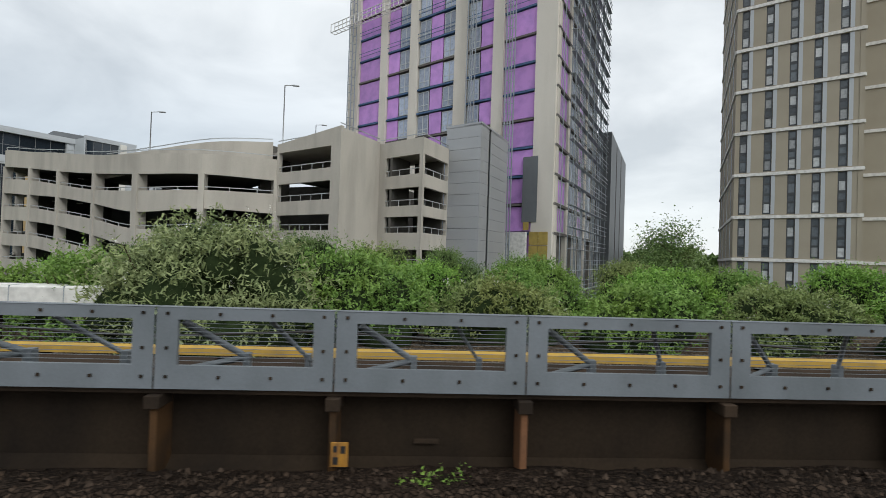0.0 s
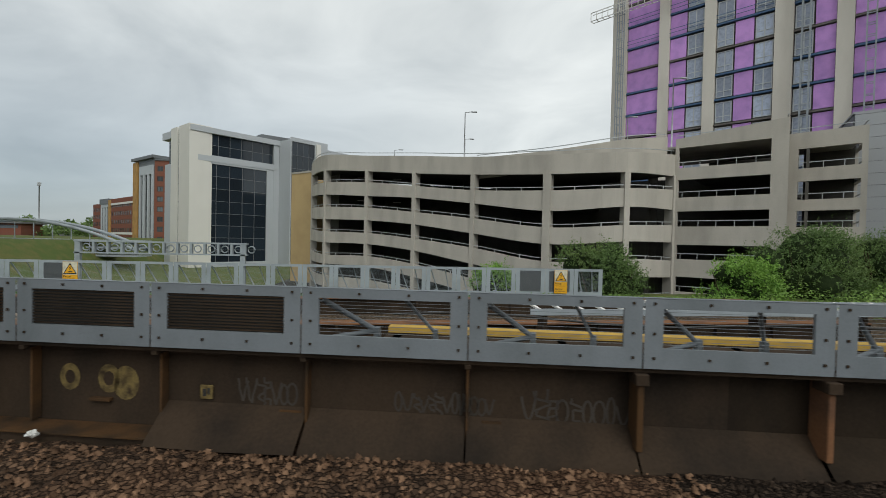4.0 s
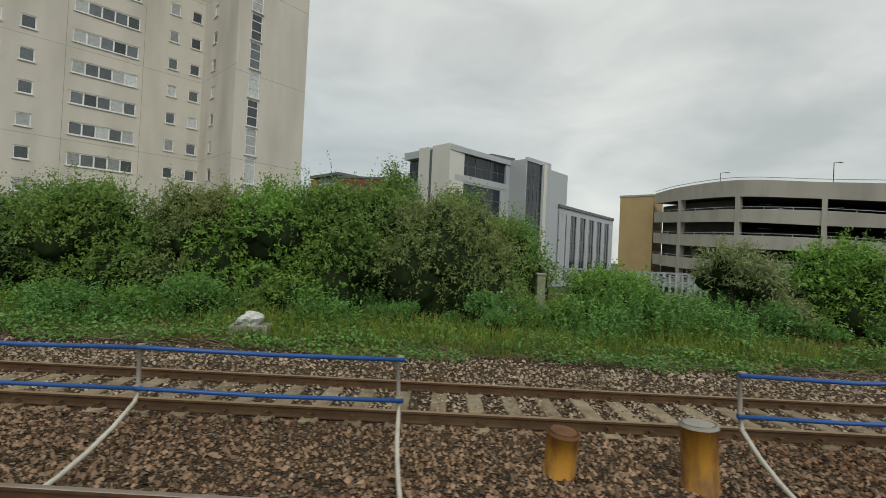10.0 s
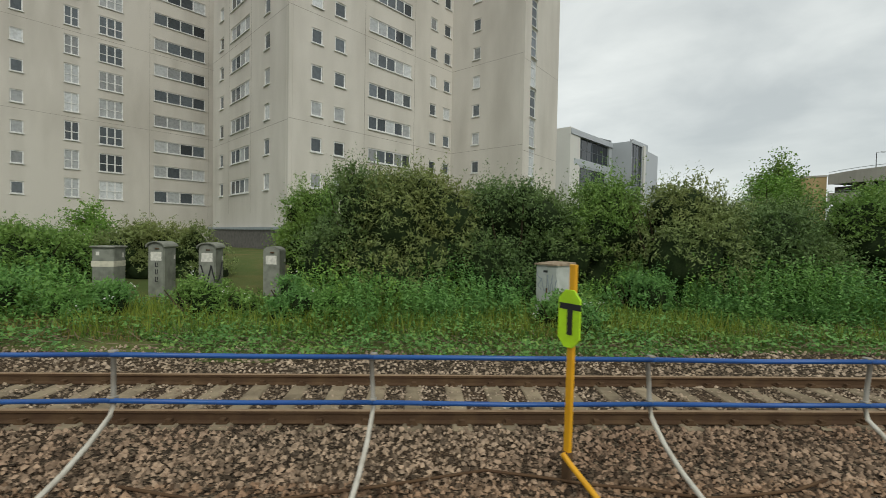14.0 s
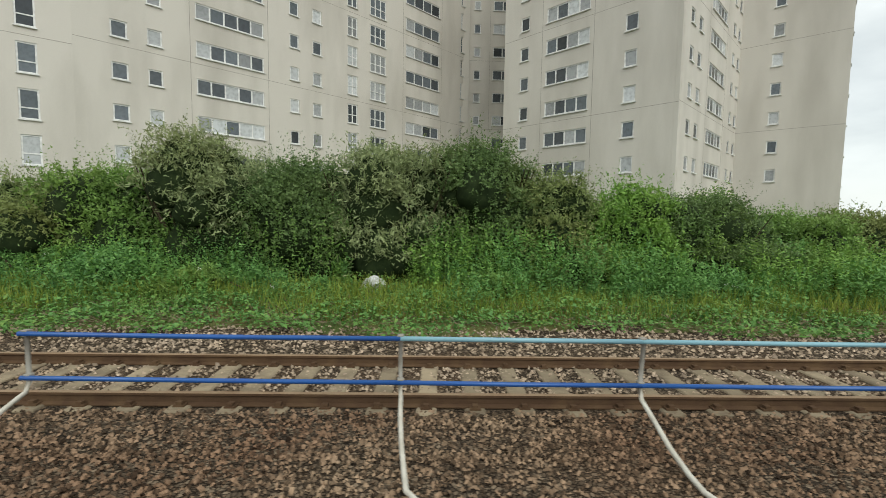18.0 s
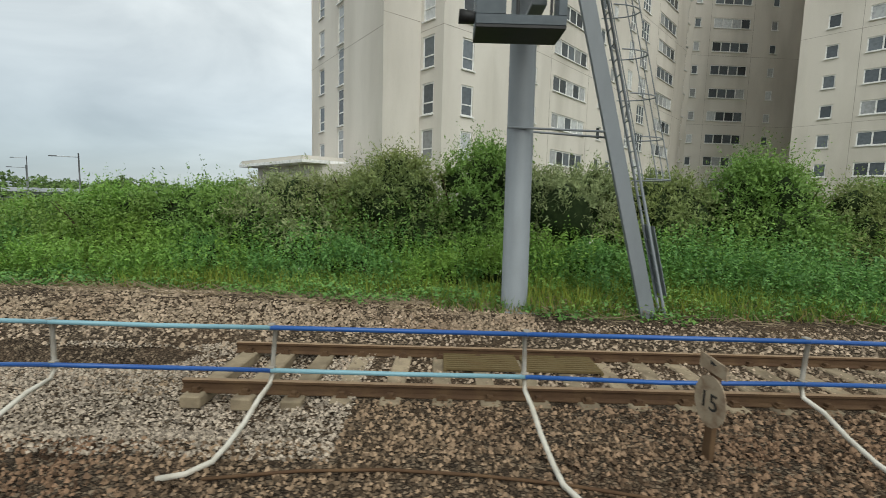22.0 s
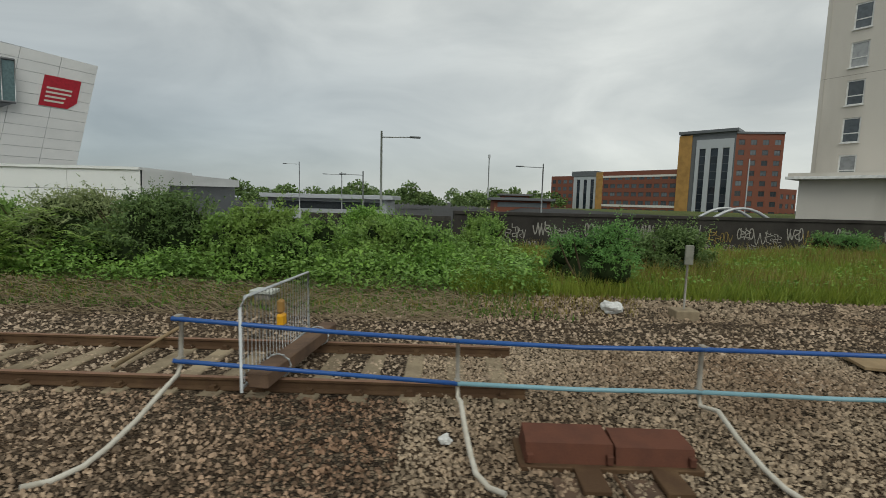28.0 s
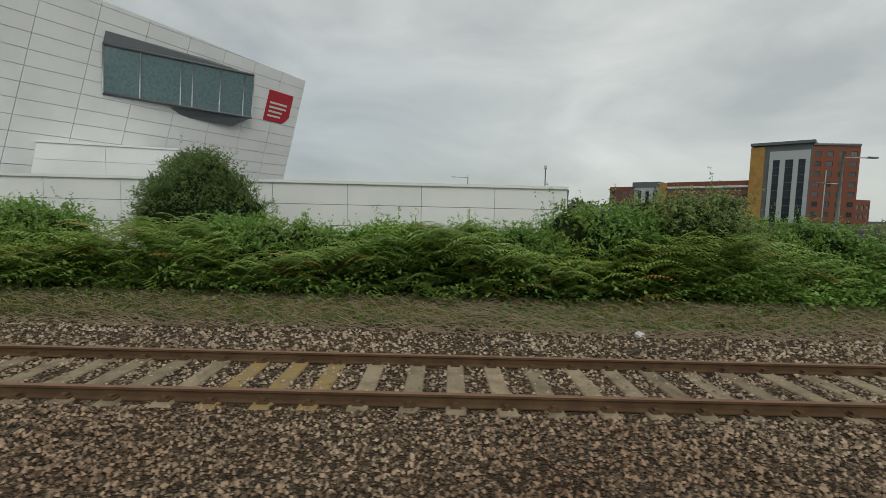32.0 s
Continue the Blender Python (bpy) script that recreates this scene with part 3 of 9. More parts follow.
def wall_with_holes(name, length, z0, z1, holes, material, parent, m, depth=0.2, label=""):
    """A wall of the given length in its local frame with real openings and their reveals."""
    length, z0, z1 = round(length, 3), round(z0, 3), round(z1, 3)
    holes = [tuple(round(c, 3) for c in h) for h in holes]
    xs = sorted({0.0, length, *[round(h[0], 3) for h in holes], *[round(h[1], 3) for h in holes]})
    zs = sorted({z0, z1, *[round(h[2], 3) for h in holes], *[round(h[3], 3) for h in holes]})
    vid, vs, fs = {}, [], []
    def vert(x, y, z):
        k = (round(x, 3), round(y, 3), round(z, 3))
        if k not in vid:
            vid[k] = len(vs)
            vs.append(k)
        return vid[k]
    grid = set()
    for x0, x1, a, b in holes:
        for i in range(len(xs) - 1):
            if x0 - 1e-4 <= xs[i] and xs[i + 1] <= x1 + 1e-4:
                for j in range(len(zs) - 1):
                    if a - 1e-4 <= zs[j] and zs[j + 1] <= b + 1e-4:
                        grid.add((i, j))
    for i in range(len(xs) - 1):
        for j in range(len(zs) - 1):
            if (i, j) not in grid:
                fs.append((vert(xs[i], 0, zs[j]), vert(xs[i + 1], 0, zs[j]), vert(xs[i + 1], 0, zs[j + 1]), vert(xs[i], 0, zs[j + 1])))
    for x0, x1, a, b in holes:
        c = [(x0, a), (x1, a), (x1, b), (x0, b)]
        for k in range(4):
            (p, q), (r, s) = c[k], c[(k + 1) % 4]
            fs.append((vert(p, 0, q), vert(p, depth, q), vert(r, depth, s), vert(r, 0, s)))
    bk = len(vs)
    vs += [(0, depth + 0.1, z0), (length, depth + 0.1, z0), (length, depth + 0.1, z1), (0, depth + 0.1, z1)]
    fs += [(bk, bk + 3, bk + 2, bk + 1)]
    ob = link_mesh(name, vs, fs, material, parent, label)
    ob.matrix_local = m
    return ob


# ---- ground ----
def shoulder(x):
    """How far the heaped ballast reaches into the bank, by the end of the girder."""
    return np.clip(1.4 - np.abs(x + 159) / 8, 0, 1)


def plateau(v, a, b, soft):
    """One between a and b, falling to nothing over the soft margin."""
    return np.clip((v - a) / soft, 0, 1) * np.clip((b - v) / soft, 0, 1)


def gully(x, y):
    """Depth of the washed-out channel behind the end of the girder, and of the pit by its other end."""
    a = 0.34 * plateau(x, -164.5, -153.6, 1.2) * np.exp(-((y - 7.12 - 0.16 * np.sin(x * 1.1)) / 0.3) ** 2)
    return a + 0.2 * plateau(x, -183.2, -180.4, 0.8) * np.exp(-((y - 5.7) / 0.8) ** 2)


def ground_z(x, y):
    """Height of the ground sheet."""
    z = np.zeros_like(x)
    bank = np.clip((y - 10.5) / 12.0, 0, 1)
    high = 0.15 * np.clip((y - 9) / 2, 0, 1) + 1.1 * bank ** 1.3
    low = -4.2 * np.clip((y - 14.5) / 3, 0, 1) + 0.1 * np.clip((y - 9) / 2, 0, 1)
    k = np.clip((x + 52) / 8, 0, 1)
    z = high * (1 - k) + low * k
    k2 = np.clip((-x - 172) / 8, 0, 1)
    flat = 0.15 * np.clip((y - 9) / 2, 0, 1) + 0.25 * np.clip((y - 11) / 6, 0, 1) - 1.3 * np.clip((y - 21) / 6, 0, 1)
    z = z * (1 - k2) + flat * k2
    z = z + shoulder(x) * 0.32 * np.exp(-((y - 9.5) / 0.9) ** 2)
    z = z - 5.3 * np.clip((y - 21) / 6, 0, 1) * np.clip((x + 82) / 6, 0, 1) * (1 - k)
    z = z - 0.15 * plateau(x, -160.4, -151.2, 1.0) * plateau(y, 4.3, 7.3, 0.5) - gully(x, y)
    z = z + 0.3 * plateau(x, -181.5, -159.9, 4.5) * np.exp(-((y - 3.7) / 0.5) ** 2)
    far = np.clip((np.hypot(x + 90, y - 40) - 150) / 120, 0, 1)
    z = z * (1 - far) - 2.5 * far
    return z


def foot_y(x):
    """Where the weeds of the bank begin beyond the ballast shoulder."""
    return np.interp(-x, [46, 62, 80, 92, 108, 124, 140, 156, 172], [9.5, 9.2, 9.2, 8.5, 8.5, 8.9, 9.2, 9.3, 9.4])


def build_ground():
    xs = np.concatenate([[-3000, -1500, -800, -500, -380, -300, -260], np.arange(-240, 40, 1.5), [60, 100, 160, 260, 420, 800, 1500, 3000]])
    xs = np.unique(np.round(np.concatenate([xs, np.arange(-186, -150, 0.5)]), 2))
    ys = np.concatenate([[-3000, -1200, -500, -200, -80, -40], np.arange(-24, 2.4, 1.2), np.arange(2.5, 11, 0.25), np.arange(11, 34, 0.8), np.arange(34, 70, 4), [80, 110, 150, 220, 350, 700, 1500, 3000]])
    gx, gy = np.meshgrid(xs, ys)
    gz = ground_z(gx, gy)
    near = (gy < 9) & (gy > -30)
    rng = np.random.default_rng(4)
    gz = gz + np.where(near, rng.uniform(-0.012, 0.012, gx.shape), rng.uniform(-0.05, 0.05, gx.shape)) * (np.abs(gx) < 300)
    v = np.stack([gx.ravel(), gy.ravel(), gz.ravel()], 1)
    nx, ny = len(xs), len(ys)
    idx = np.arange(nx * ny).reshape(ny, nx)
    f = np.stack([idx[:-1, :-1], idx[:-1, 1:], idx[1:, 1:], idx[1:, :-1]], -1).reshape(-1, 4)
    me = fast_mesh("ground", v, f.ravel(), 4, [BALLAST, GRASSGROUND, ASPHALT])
    c = v[f].mean(1)
    mi = np.zeros(len(f), dtype=np.int32)
    edge = foot_y(c[:, 0]) + 0.35 + 0.3 * np.sin(c[:, 0] * 0.21) + 0.25 * np.sin(c[:, 0] * 0.83)
    edge = edge + np.where((c[:, 0] < -172) & (c[:, 0] > -190), 1.8, 0)
    edge = edge + 1.3 * shoulder(c[:, 0])
    mi[c[:, 1] > edge] = 1
    mi[(c[:, 0] > -2) & (c[:, 1] > 3)] = 1
    mi[(c[:, 1] > 17) & (c[:, 0] > -44)] = 2
    mi[(c[:, 1] > 28) & (c[:, 0] < -160)] = 2
    me.polygons.foreach_set("material_index", mi)
    ob = new("ground", me)
    return tagged(ob, "ballast, rough grass and asphalt along a railway", "ground", kind="structure")


build_ground()


# ---- railway tracks ----
def rail_profile():
    return [(-0.07, 0.0), (0.07, 0.0), (0.07, 0.015), (0.012, 0.035), (0.010, 0.11), (0.036, 0.125), (0.036, 0.155), (0.028, 0.16), (-0.028, 0.16), (-0.036, 0.155), (-0.036, 0.125), (-0.010, 0.11), (-0.012, 0.035), (-0.07, 0.015)]


def rail(name, pts, parent, top, label="", body=None):
    """A rail swept along plan points; the running surface has a material of its own."""
    pr = rail_profile()
    vs, fs, n = [], [], len(pr)
    for i, (x, y) in enumerate(pts):
        a, b = pts[max(i - 1, 0)], pts[min(i + 1, len(pts) - 1)]
        d = Vector((b[0] - a[0], b[1] - a[1], 0)).normalized()
        nrm = Vector((-d.y, d.x, 0))
        for u, w in pr:
            vs.append((x + nrm.x * u, y + nrm.y * u, 0.012 + w))
    for i in range(len(pts) - 1):
        for k in range(n):
            fs.append((i * n + k, i * n + (k + 1) % n, (i + 1) * n + (k + 1) % n, (i + 1) * n + k))
    fs.append(tuple(range(n)))
    fs.append(tuple((len(pts) - 1) * n + k for k in reversed(range(n))))
    ob = link_mesh(name, vs, fs, [body or RAIL, top], parent, label)
    for i, p in enumerate(ob.data.polygons):
        if i < (len(pts) - 1) * n and i % n in (7, 6, 8):
            p.material_index = 1
    return ob


def far_y(x):
    return float(np.interp(-x, [30, 50, 70, 90, 110, 400], [5.02, 5.05, 5.25, 5.45, 5.47, 5.47]))


def near_y(x):
    return float(np.interp(-x, [0, 30, 55, 75, 400], [0.7, 0.82, 0.98, 1.38, 1.45]))


def span(x0, x1, step, fn, off=0.0):
    n = max(2, int(abs(x1 - x0) / step))
    return [(x0 + (x1 - x0) * i / n, fn(x0 + (x1 - x0) * i / n) + off) for i in range(n + 1)]


def sleeper_mesh(mat_, w=0.26, ln=1.98, h=0.16):
    bm = bmesh.new()
    v, f = box_data(-w / 2, w / 2, -ln / 2, ln / 2, -h, 0)
    bv = [bm.verts.new(p) for p in v]
    for q in f:
        bm.faces.new([bv[i] for i in q])
    bmesh.ops.bevel(bm, geom=bm.edges[:], offset=0.018, segments=1, affect='EDGES')
    me = bpy.data.meshes.new("sleeper")
    bm.to_mesh(me)
    bm.free()
    me.materials.append(mat_)
    return me


def clip_mesh():
    v, f = joined([(-0.07, 0.07, -0.13, 0.13, 0, 0.022), (-0.035, 0.035, -0.12, -0.05, 0.022, 0.06), (-0.035, 0.035, 0.05, 0.12, 0.022, 0.06)])
    return raw_mesh("rail_clip", v, f, [RAIL])


def track(name, x0, x1, fn, mat_, top, step, label, rusted=None):
    t = empty(name, label=label, category="railway track", kind="structure")
    for off in (0.0, 1.505):
        if rusted:
            a, b = rusted
            rail("rail", span(x0, a, 2.5, fn, off), t, top)
            rail("rail", span(a + 0.01, b - 0.01, 2.0, fn, off), t, REDHEAD, "red-rusted rail length", REDRAIL)
            rail("rail", span(b, x1, 2.5, fn, off), t, top)
        else:
            rail("rail", span(x0, x1, 2.5, fn, off), t, top)
    sm = shared(("sl", mat_.name), lambda: sleeper_mesh(mat_))
    cm = shared("clip", clip_mesh)
    rng = random.Random(int(abs(x0)) + 5)
    x = min(x0, x1) + 0.2
    k = 0
    while x < max(x0, x1) - 0.1:
        s = new("sleeper", sm)
        s.parent = t
        s.matrix_local = pose(x + rng.uniform(-0.02, 0.02), fn(x) + 0.75 + rng.uniform(-0.02, 0.02), (-0.06 if mat_ is TIMBER and x > -55 else 0.024) + rng.uniform(-0.008, 0.008), 0, 0, rng.uniform(-1.5, 1.5))
        for off in (0.0, 1.505):
            c = new("rail_clip", cm)
            c.parent = s
            c.matrix_local = pose(0, off - 0.75, 0.002)
        x += step
        k += 1
    return t


track("far_track", -153.2, -30.0, far_y, SLEEPER, RAILTOPRUST, 0.61, "rusty disused railway track on concrete sleepers in ballast")
end_track = track("far_track", -226.0, -189.55, far_y, SLEEPER, RAILTOPRED, 0.61, "rusty railway track on concrete sleepers ending short in ballast")
for sl in end_track.children:
    if sl.name.startswith("sleeper") and -220.8 < sl.location.x < -219.0:
        sl.material_slots[0].link = 'OBJECT'
        sl.material_slots[0].material = YELLOWSTAIN
track("near_track", -110.0, -33.5, near_y, TIMBER, RAILTOP, 0.72, "running railway track on dark timber sleepers in ballast", (-60.0, -54.0))
fp = shared("fishplate", lambda: raw_mesh("fishplate", *joined([(-0.45, 0.45, -0.06, -0.038, 0.05, 0.13), (-0.45, 0.45, 0.038, 0.06, 0.05, 0.13)]), [RAIL]))
for x in (-36.2, -40.2, -46.0, -50.6, -53.6, -60.2, -69.4, -78.5):
    for off in (0.0, 1.505):
        o = new("fishplate", fp)
        o.parent, o.matrix_local = bpy.data.objects["near_track"], pose(x + off * 0.3, near_y(x) + off, 0.012)
nt = empty("near_track", label="running rail of the adjoining track beside the ballast", category="railway track", kind="structure")
rail("rail", span(-232, -110, 3, near_y, 1.505), nt, RAILTOP)


# ---- apartment towers ----
JOINT = mat("stained_joint", (0.33, 0.30, 0.255), 0.9)


def tower_face(parent, p0, p1, z0, z1, cols, storeys, sill0, name="wall", seed=1, rise=2.84):
    """One face of an apartment tower: wall with openings, then its windows. cols: (start, width, height, kind) along the face."""
    m, ln = along(p0, p1)
    holes, places = [], []
    rng = random.Random(seed)
    for s, w, h, kind in cols:
        for k in range(storeys):
            zb = sill0 + k * rise
            if zb + h > z1 - 0.3 or zb < 4.0:
                continue
            holes.append((s, s + w, zb, zb + h))
            places.append((s, zb, w, h, kind))
    wall_with_holes(name, ln, z0, z1, holes, RENDER, parent, m)
    for s, zb, w, h, kind in places:
        lights = {"single": (1,), "strip": (4,), "strip5": (5,), "tall": (1, 0.38), "door": (2, 0.45), "slit": (1, 0.36, 0.72), "bay": (3, 0.45)}[kind]
        window(parent, m @ Matrix.Translation((s, 0.05, zb)), w, h, lights, curtain=rng.random() < 0.5)
    if z1 > 30:
        for k in range(3, storeys, 3):
            zz = sill0 + k * rise - 0.55
            if zz < z1:
                b = boxes("joint", [(0, ln, -0.006, -0.001, zz, zz + 0.03)], JOINT, parent)
                b.matrix_local = m
        for s_, w_, h_, kind in cols:
            if kind in ("strip", "strip5"):
                for xx in (s_ - 0.42, s_ + w_ + 0.38):
                    b = boxes("joint", [(xx, xx + 0.03, -0.007, -0.002, 4.0, z1)], JOINT, parent)
                    b.matrix_local = m
    return m, ln


t1 = empty("apartment_tower", label="tall beige rendered apartment tower with white-framed windows", category="apartment tower")
C1 = (-105.9, 32.2)
T1L = (-116.6, 44.2)
T1Lb = (-115.0, 46.0)
T1V = (-118.9, 60.2)
T1W = (-104.0, 60.9)
T1I = (-93.6, 44.5)
T1K = (-87.6, 39.0)
T1R = (-83.0, 44.4)
ZB, ZT = 0.3, 41.0
SILL1 = 3.24
main_cols = [(1.8, 0.95, 1.1, "single"), (3.8, 1.0, 1.1, "single"), (7.1, 4.8, 1.15, "strip5"), (14.3, 0.87, 1.1, "single"), (16.2, 0.95, 1.1, "single")]
tower_face(t1, C1, T1I, ZB, ZT, main_cols, 15, SILL1, seed=3, rise=2.675)
tower_face(t1, T1L, C1, ZB, ZT, [(1.9, 0.95, 1.2, "single"), (4.7, 4.2, 1.25, "strip"), (11.9, 1.0, 1.25, "single")], 15, SILL1 - 0.1, seed=5, rise=2.675)
tower_face(t1, T1V, T1W, ZB, ZT, [(0.6, 0.85, 1.15, "single"), (3.1, 4.9, 1.25, "strip"), (10.8, 0.9, 1.15, "single")], 15, 5.4, seed=6, rise=2.92)
tower_face(t1, T1W, T1Lb, ZB, ZT, [], 15, SILL1, seed=6, rise=2.675)
tower_face(t1, T1Lb, T1L, ZB, ZT, [], 15, SILL1, seed=7, rise=2.675)
tower_face(t1, T1I, T1K, ZB, ZT, [(2.55, 0.85, 1.15, "single")], 15, SILL1, seed=8, rise=2.675)
tower_face(t1, T1K, T1R, ZB, ZT, [(1.2, 1.1, 2.5, "slit")], 15, SILL1 - 0.5, seed=9, rise=2.675)
T1B = (-107.5, 67.0)
T1Y = (-118.9, 68.0)
tower_face(t1, T1R, T1B, ZB, ZT, [], 15, SILL1, seed=10, rise=2.675)
tower_face(t1, T1Y, T1V, ZB, ZT, [], 15, SILL1, seed=10, rise=2.675)
tower_face(t1, T1B, T1Y, ZB, ZT, [], 15, SILL1, seed=10, rise=2.675)
prism("roof", [C1, T1I, T1K, T1R, T1B, T1Y, T1V, T1W, T1Lb, T1L], ZT, ZT + 0.9, ROOFGREY, t1)

# Dark prism before the wall foot: undercroft shade given as a colour.
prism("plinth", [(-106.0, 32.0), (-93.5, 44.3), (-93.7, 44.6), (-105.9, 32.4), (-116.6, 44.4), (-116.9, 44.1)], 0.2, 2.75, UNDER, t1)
prism("base_beam", [(-106.05, 31.85), (-93.4, 44.3), (-93.7, 44.7), (-105.9, 32.5), (-116.6, 44.5), (-117.0, 44.1)], 2.75, 2.95, GALV, t1)

t2 = empty("apartment_tower", label="tall beige rendered apartment tower with a low entrance block", category="apartment tower")
A2 = (-160.97, 37.95)
B2 = (-153.8, 27.95)
X2 = (-151.65, 29.55)
I2 = (-150.2, 28.0)
D2 = (-146.87, 30.64)
V2 = (-119.1, 59.5)
SILL2 = 5.75
tower_face(t2, A2, B2, ZB, ZT, [(1.7, 1.1, 1.9, "tall"), (5.4, 1.05, 2.6, "slit")], 15, SILL2 - 0.8, seed=11)
tower_face(t2, B2, X2, ZB, ZT, [], 15, SILL2, seed=12)
tower_face(t2, X2, I2, ZB, ZT, [(0.22, 1.1, 1.95, "tall")], 15, SILL2 - 0.62, seed=12)
tower_face(t2, I2, D2, ZB, ZT, [(1.5, 1.0, 1.9, "tall")], 15, SILL2 - 0.62, seed=13)
tower_face(t2, D2, V2, ZB, ZT, [(2.05, 1.0, 1.15, "single"), (4.25, 0.95, 1.15, "single"), (7.5, 5.4, 1.2, "strip5"), (15.3, 0.9, 1.2, "single"), (17.6, 0.95, 1.2, "single"), (21.5, 1.2, 1.9, "door"), (24.3, 2.1, 1.9, "bay"), (29.3, 5.4, 1.3, "strip"), (38.6, 1.2, 1.9, "door")], 15, SILL2, seed=14)
tower_face(t2, (-149, 44.5), A2, ZB, ZT, [], 15, SILL2, seed=15)
tower_face(t2, V2, (-149, 44.5), ZB, ZT, [], 15, SILL2, seed=15)
prism("roof", [A2, B2, X2, I2, D2, V2, (-149, 44.5)], ZT, ZT + 0.9, ROOFGREY, t2)

ent = empty("entrance_block", label="low beige entrance block with a white overhanging flat roof", category="building")
prism("wall", [(-164.2, 34.8), (-158.6, 29.4), (-154.9, 28.0), (-160.8, 37.4)], 0.3, 4.75, RENDER, ent)
prism("roof", [(-165.5, 34.5), (-158.7, 28.0), (-156.2, 29.8), (-161.3, 37.6)], 4.75, 4.95, WHITEFRAME, ent)
prism("fascia", [(-165.3, 34.5), (-158.7, 28.25), (-156.4, 29.9), (-161.3, 37.3)], 4.95, 5.2, RENDER, ent)


# ---- car park ----
cp = empty("multi_storey_car_park", label="weathered concrete multi-storey car park with a curved ramp", category="car park")
CP = [(-39.1, 61.0), (-38.2, 56.0), (-35.4, 49.0), (-30.1, 43.7), (-25.1, 38.7), (-20.0, 33.8), (-14.9, 28.6), (-9.6, 26.0), (-4.6, 27.9)]
CPZ = [
    [12.3, 10.9, 9.7, 8.3, 6.9, 5.5, 4.0, 2.6, 1.1, -0.2, -1.6, -3],
    [12.5, 10.8, 9.4, 8.0, 6.5, 5.1, 3.6, 2.2, 0.8, -0.5, -1.9, -3.2],
    [12.4, 10.54, 9.14, 7.68, 6.22, 4.75, 3.29, 1.96, 0.49, -0.57, -2, -3.3],
    [11.57, 9.88, 8.68, 7.17, 5.9, 4.51, 3.12, 1.91, 0.58, -0.57, -2, -3.3],
    [10.83, 9.1, 7.86, 6.67, 5.26, 4.02, 2.61, 1.41, 0.06, -1.2, -2.5, -3.7],
    [10.05, 8.46, 7.07, 5.87, 4.53, 3.18, 1.88, 0.44, -0.9, -2.2, -3.3, -4.4],
    [9.48, 7.93, 6.64, 5.01, 3.71, 2.37, 0.98, -0.4, -1.8, -3.0, -4, -5],
    [9.4, 7.89, 6.71, 5.32, 3.93, 2.7, 1.39, 0.0, -1.5, -2.8, -4, -5],
    [9.76, 8.03, 6.95, 5.33, 4.11, 2.71, 1.25, -0.1, -1.6, -2.9, -4, -5]]


def smooth_line(pts, vals, n):
    """Rounds a plan line with its heights by Catmull-Rom steps between corners."""
    out = []
    for i in range(len(pts) - 1):
        q = [np.array([*pts[max(0, min(len(pts) - 1, k))], *vals[max(0, min(len(pts) - 1, k))]], float) for k in (i - 1, i, i + 1, i + 2)]
        for s in range(n):
            t = s / n
            out.append(0.5 * (2 * q[1] + (q[2] - q[0]) * t + (2 * q[0] - 5 * q[1] + 4 * q[2] - q[3]) * t * t + (3 * q[1] - q[0] - 3 * q[2] + q[3]) * t ** 3))
    out.append(np.array([*pts[-1], *vals[-1]], float))
    return out


def strip_normals(line):
    out = []
    for i in range(len(line)):
        a, b = line[max(i - 1, 0)], line[min(i + 1, len(line) - 1)]
        d = Vector((b[0] - a[0], b[1] - a[1], 0)).normalized()
        out.append(Vector((-d.y, d.x, 0)))
    return out


def band(name, line, top, bot, thick, material, parent, inset=0.0, label=""):
    """A ribbon wall along a plan line between two rows of heights."""
    nr = strip_normals(line)
    vs, fs = [], []
    for p, n in zip(line, nr):
        for off in (inset, inset + thick):
            vs.append((p[0] + n.x * off, p[1] + n.y * off, p[bot]))
            vs.append((p[0] + n.x * off, p[1] + n.y * off, p[top]))
    for i in range(len(line) - 1):
        a, b = 4 * i, 4 * i + 4
        fs += [(a, b, b + 1, a + 1), (a + 1, b + 1, b + 3, a + 3), (a + 3, b + 3, b + 2, a + 2), (a + 2, b + 2, b, a)]
    fs += [(0, 1, 3, 2), (4 * len(line) - 4, 4 * len(line) - 2, 4 * len(line) - 1, 4 * len(line) - 3)]
    return link_mesh(name, vs, fs, material, parent, label)


CPL = smooth_line(CP, CPZ, 6)
NL = len(CPZ[0])
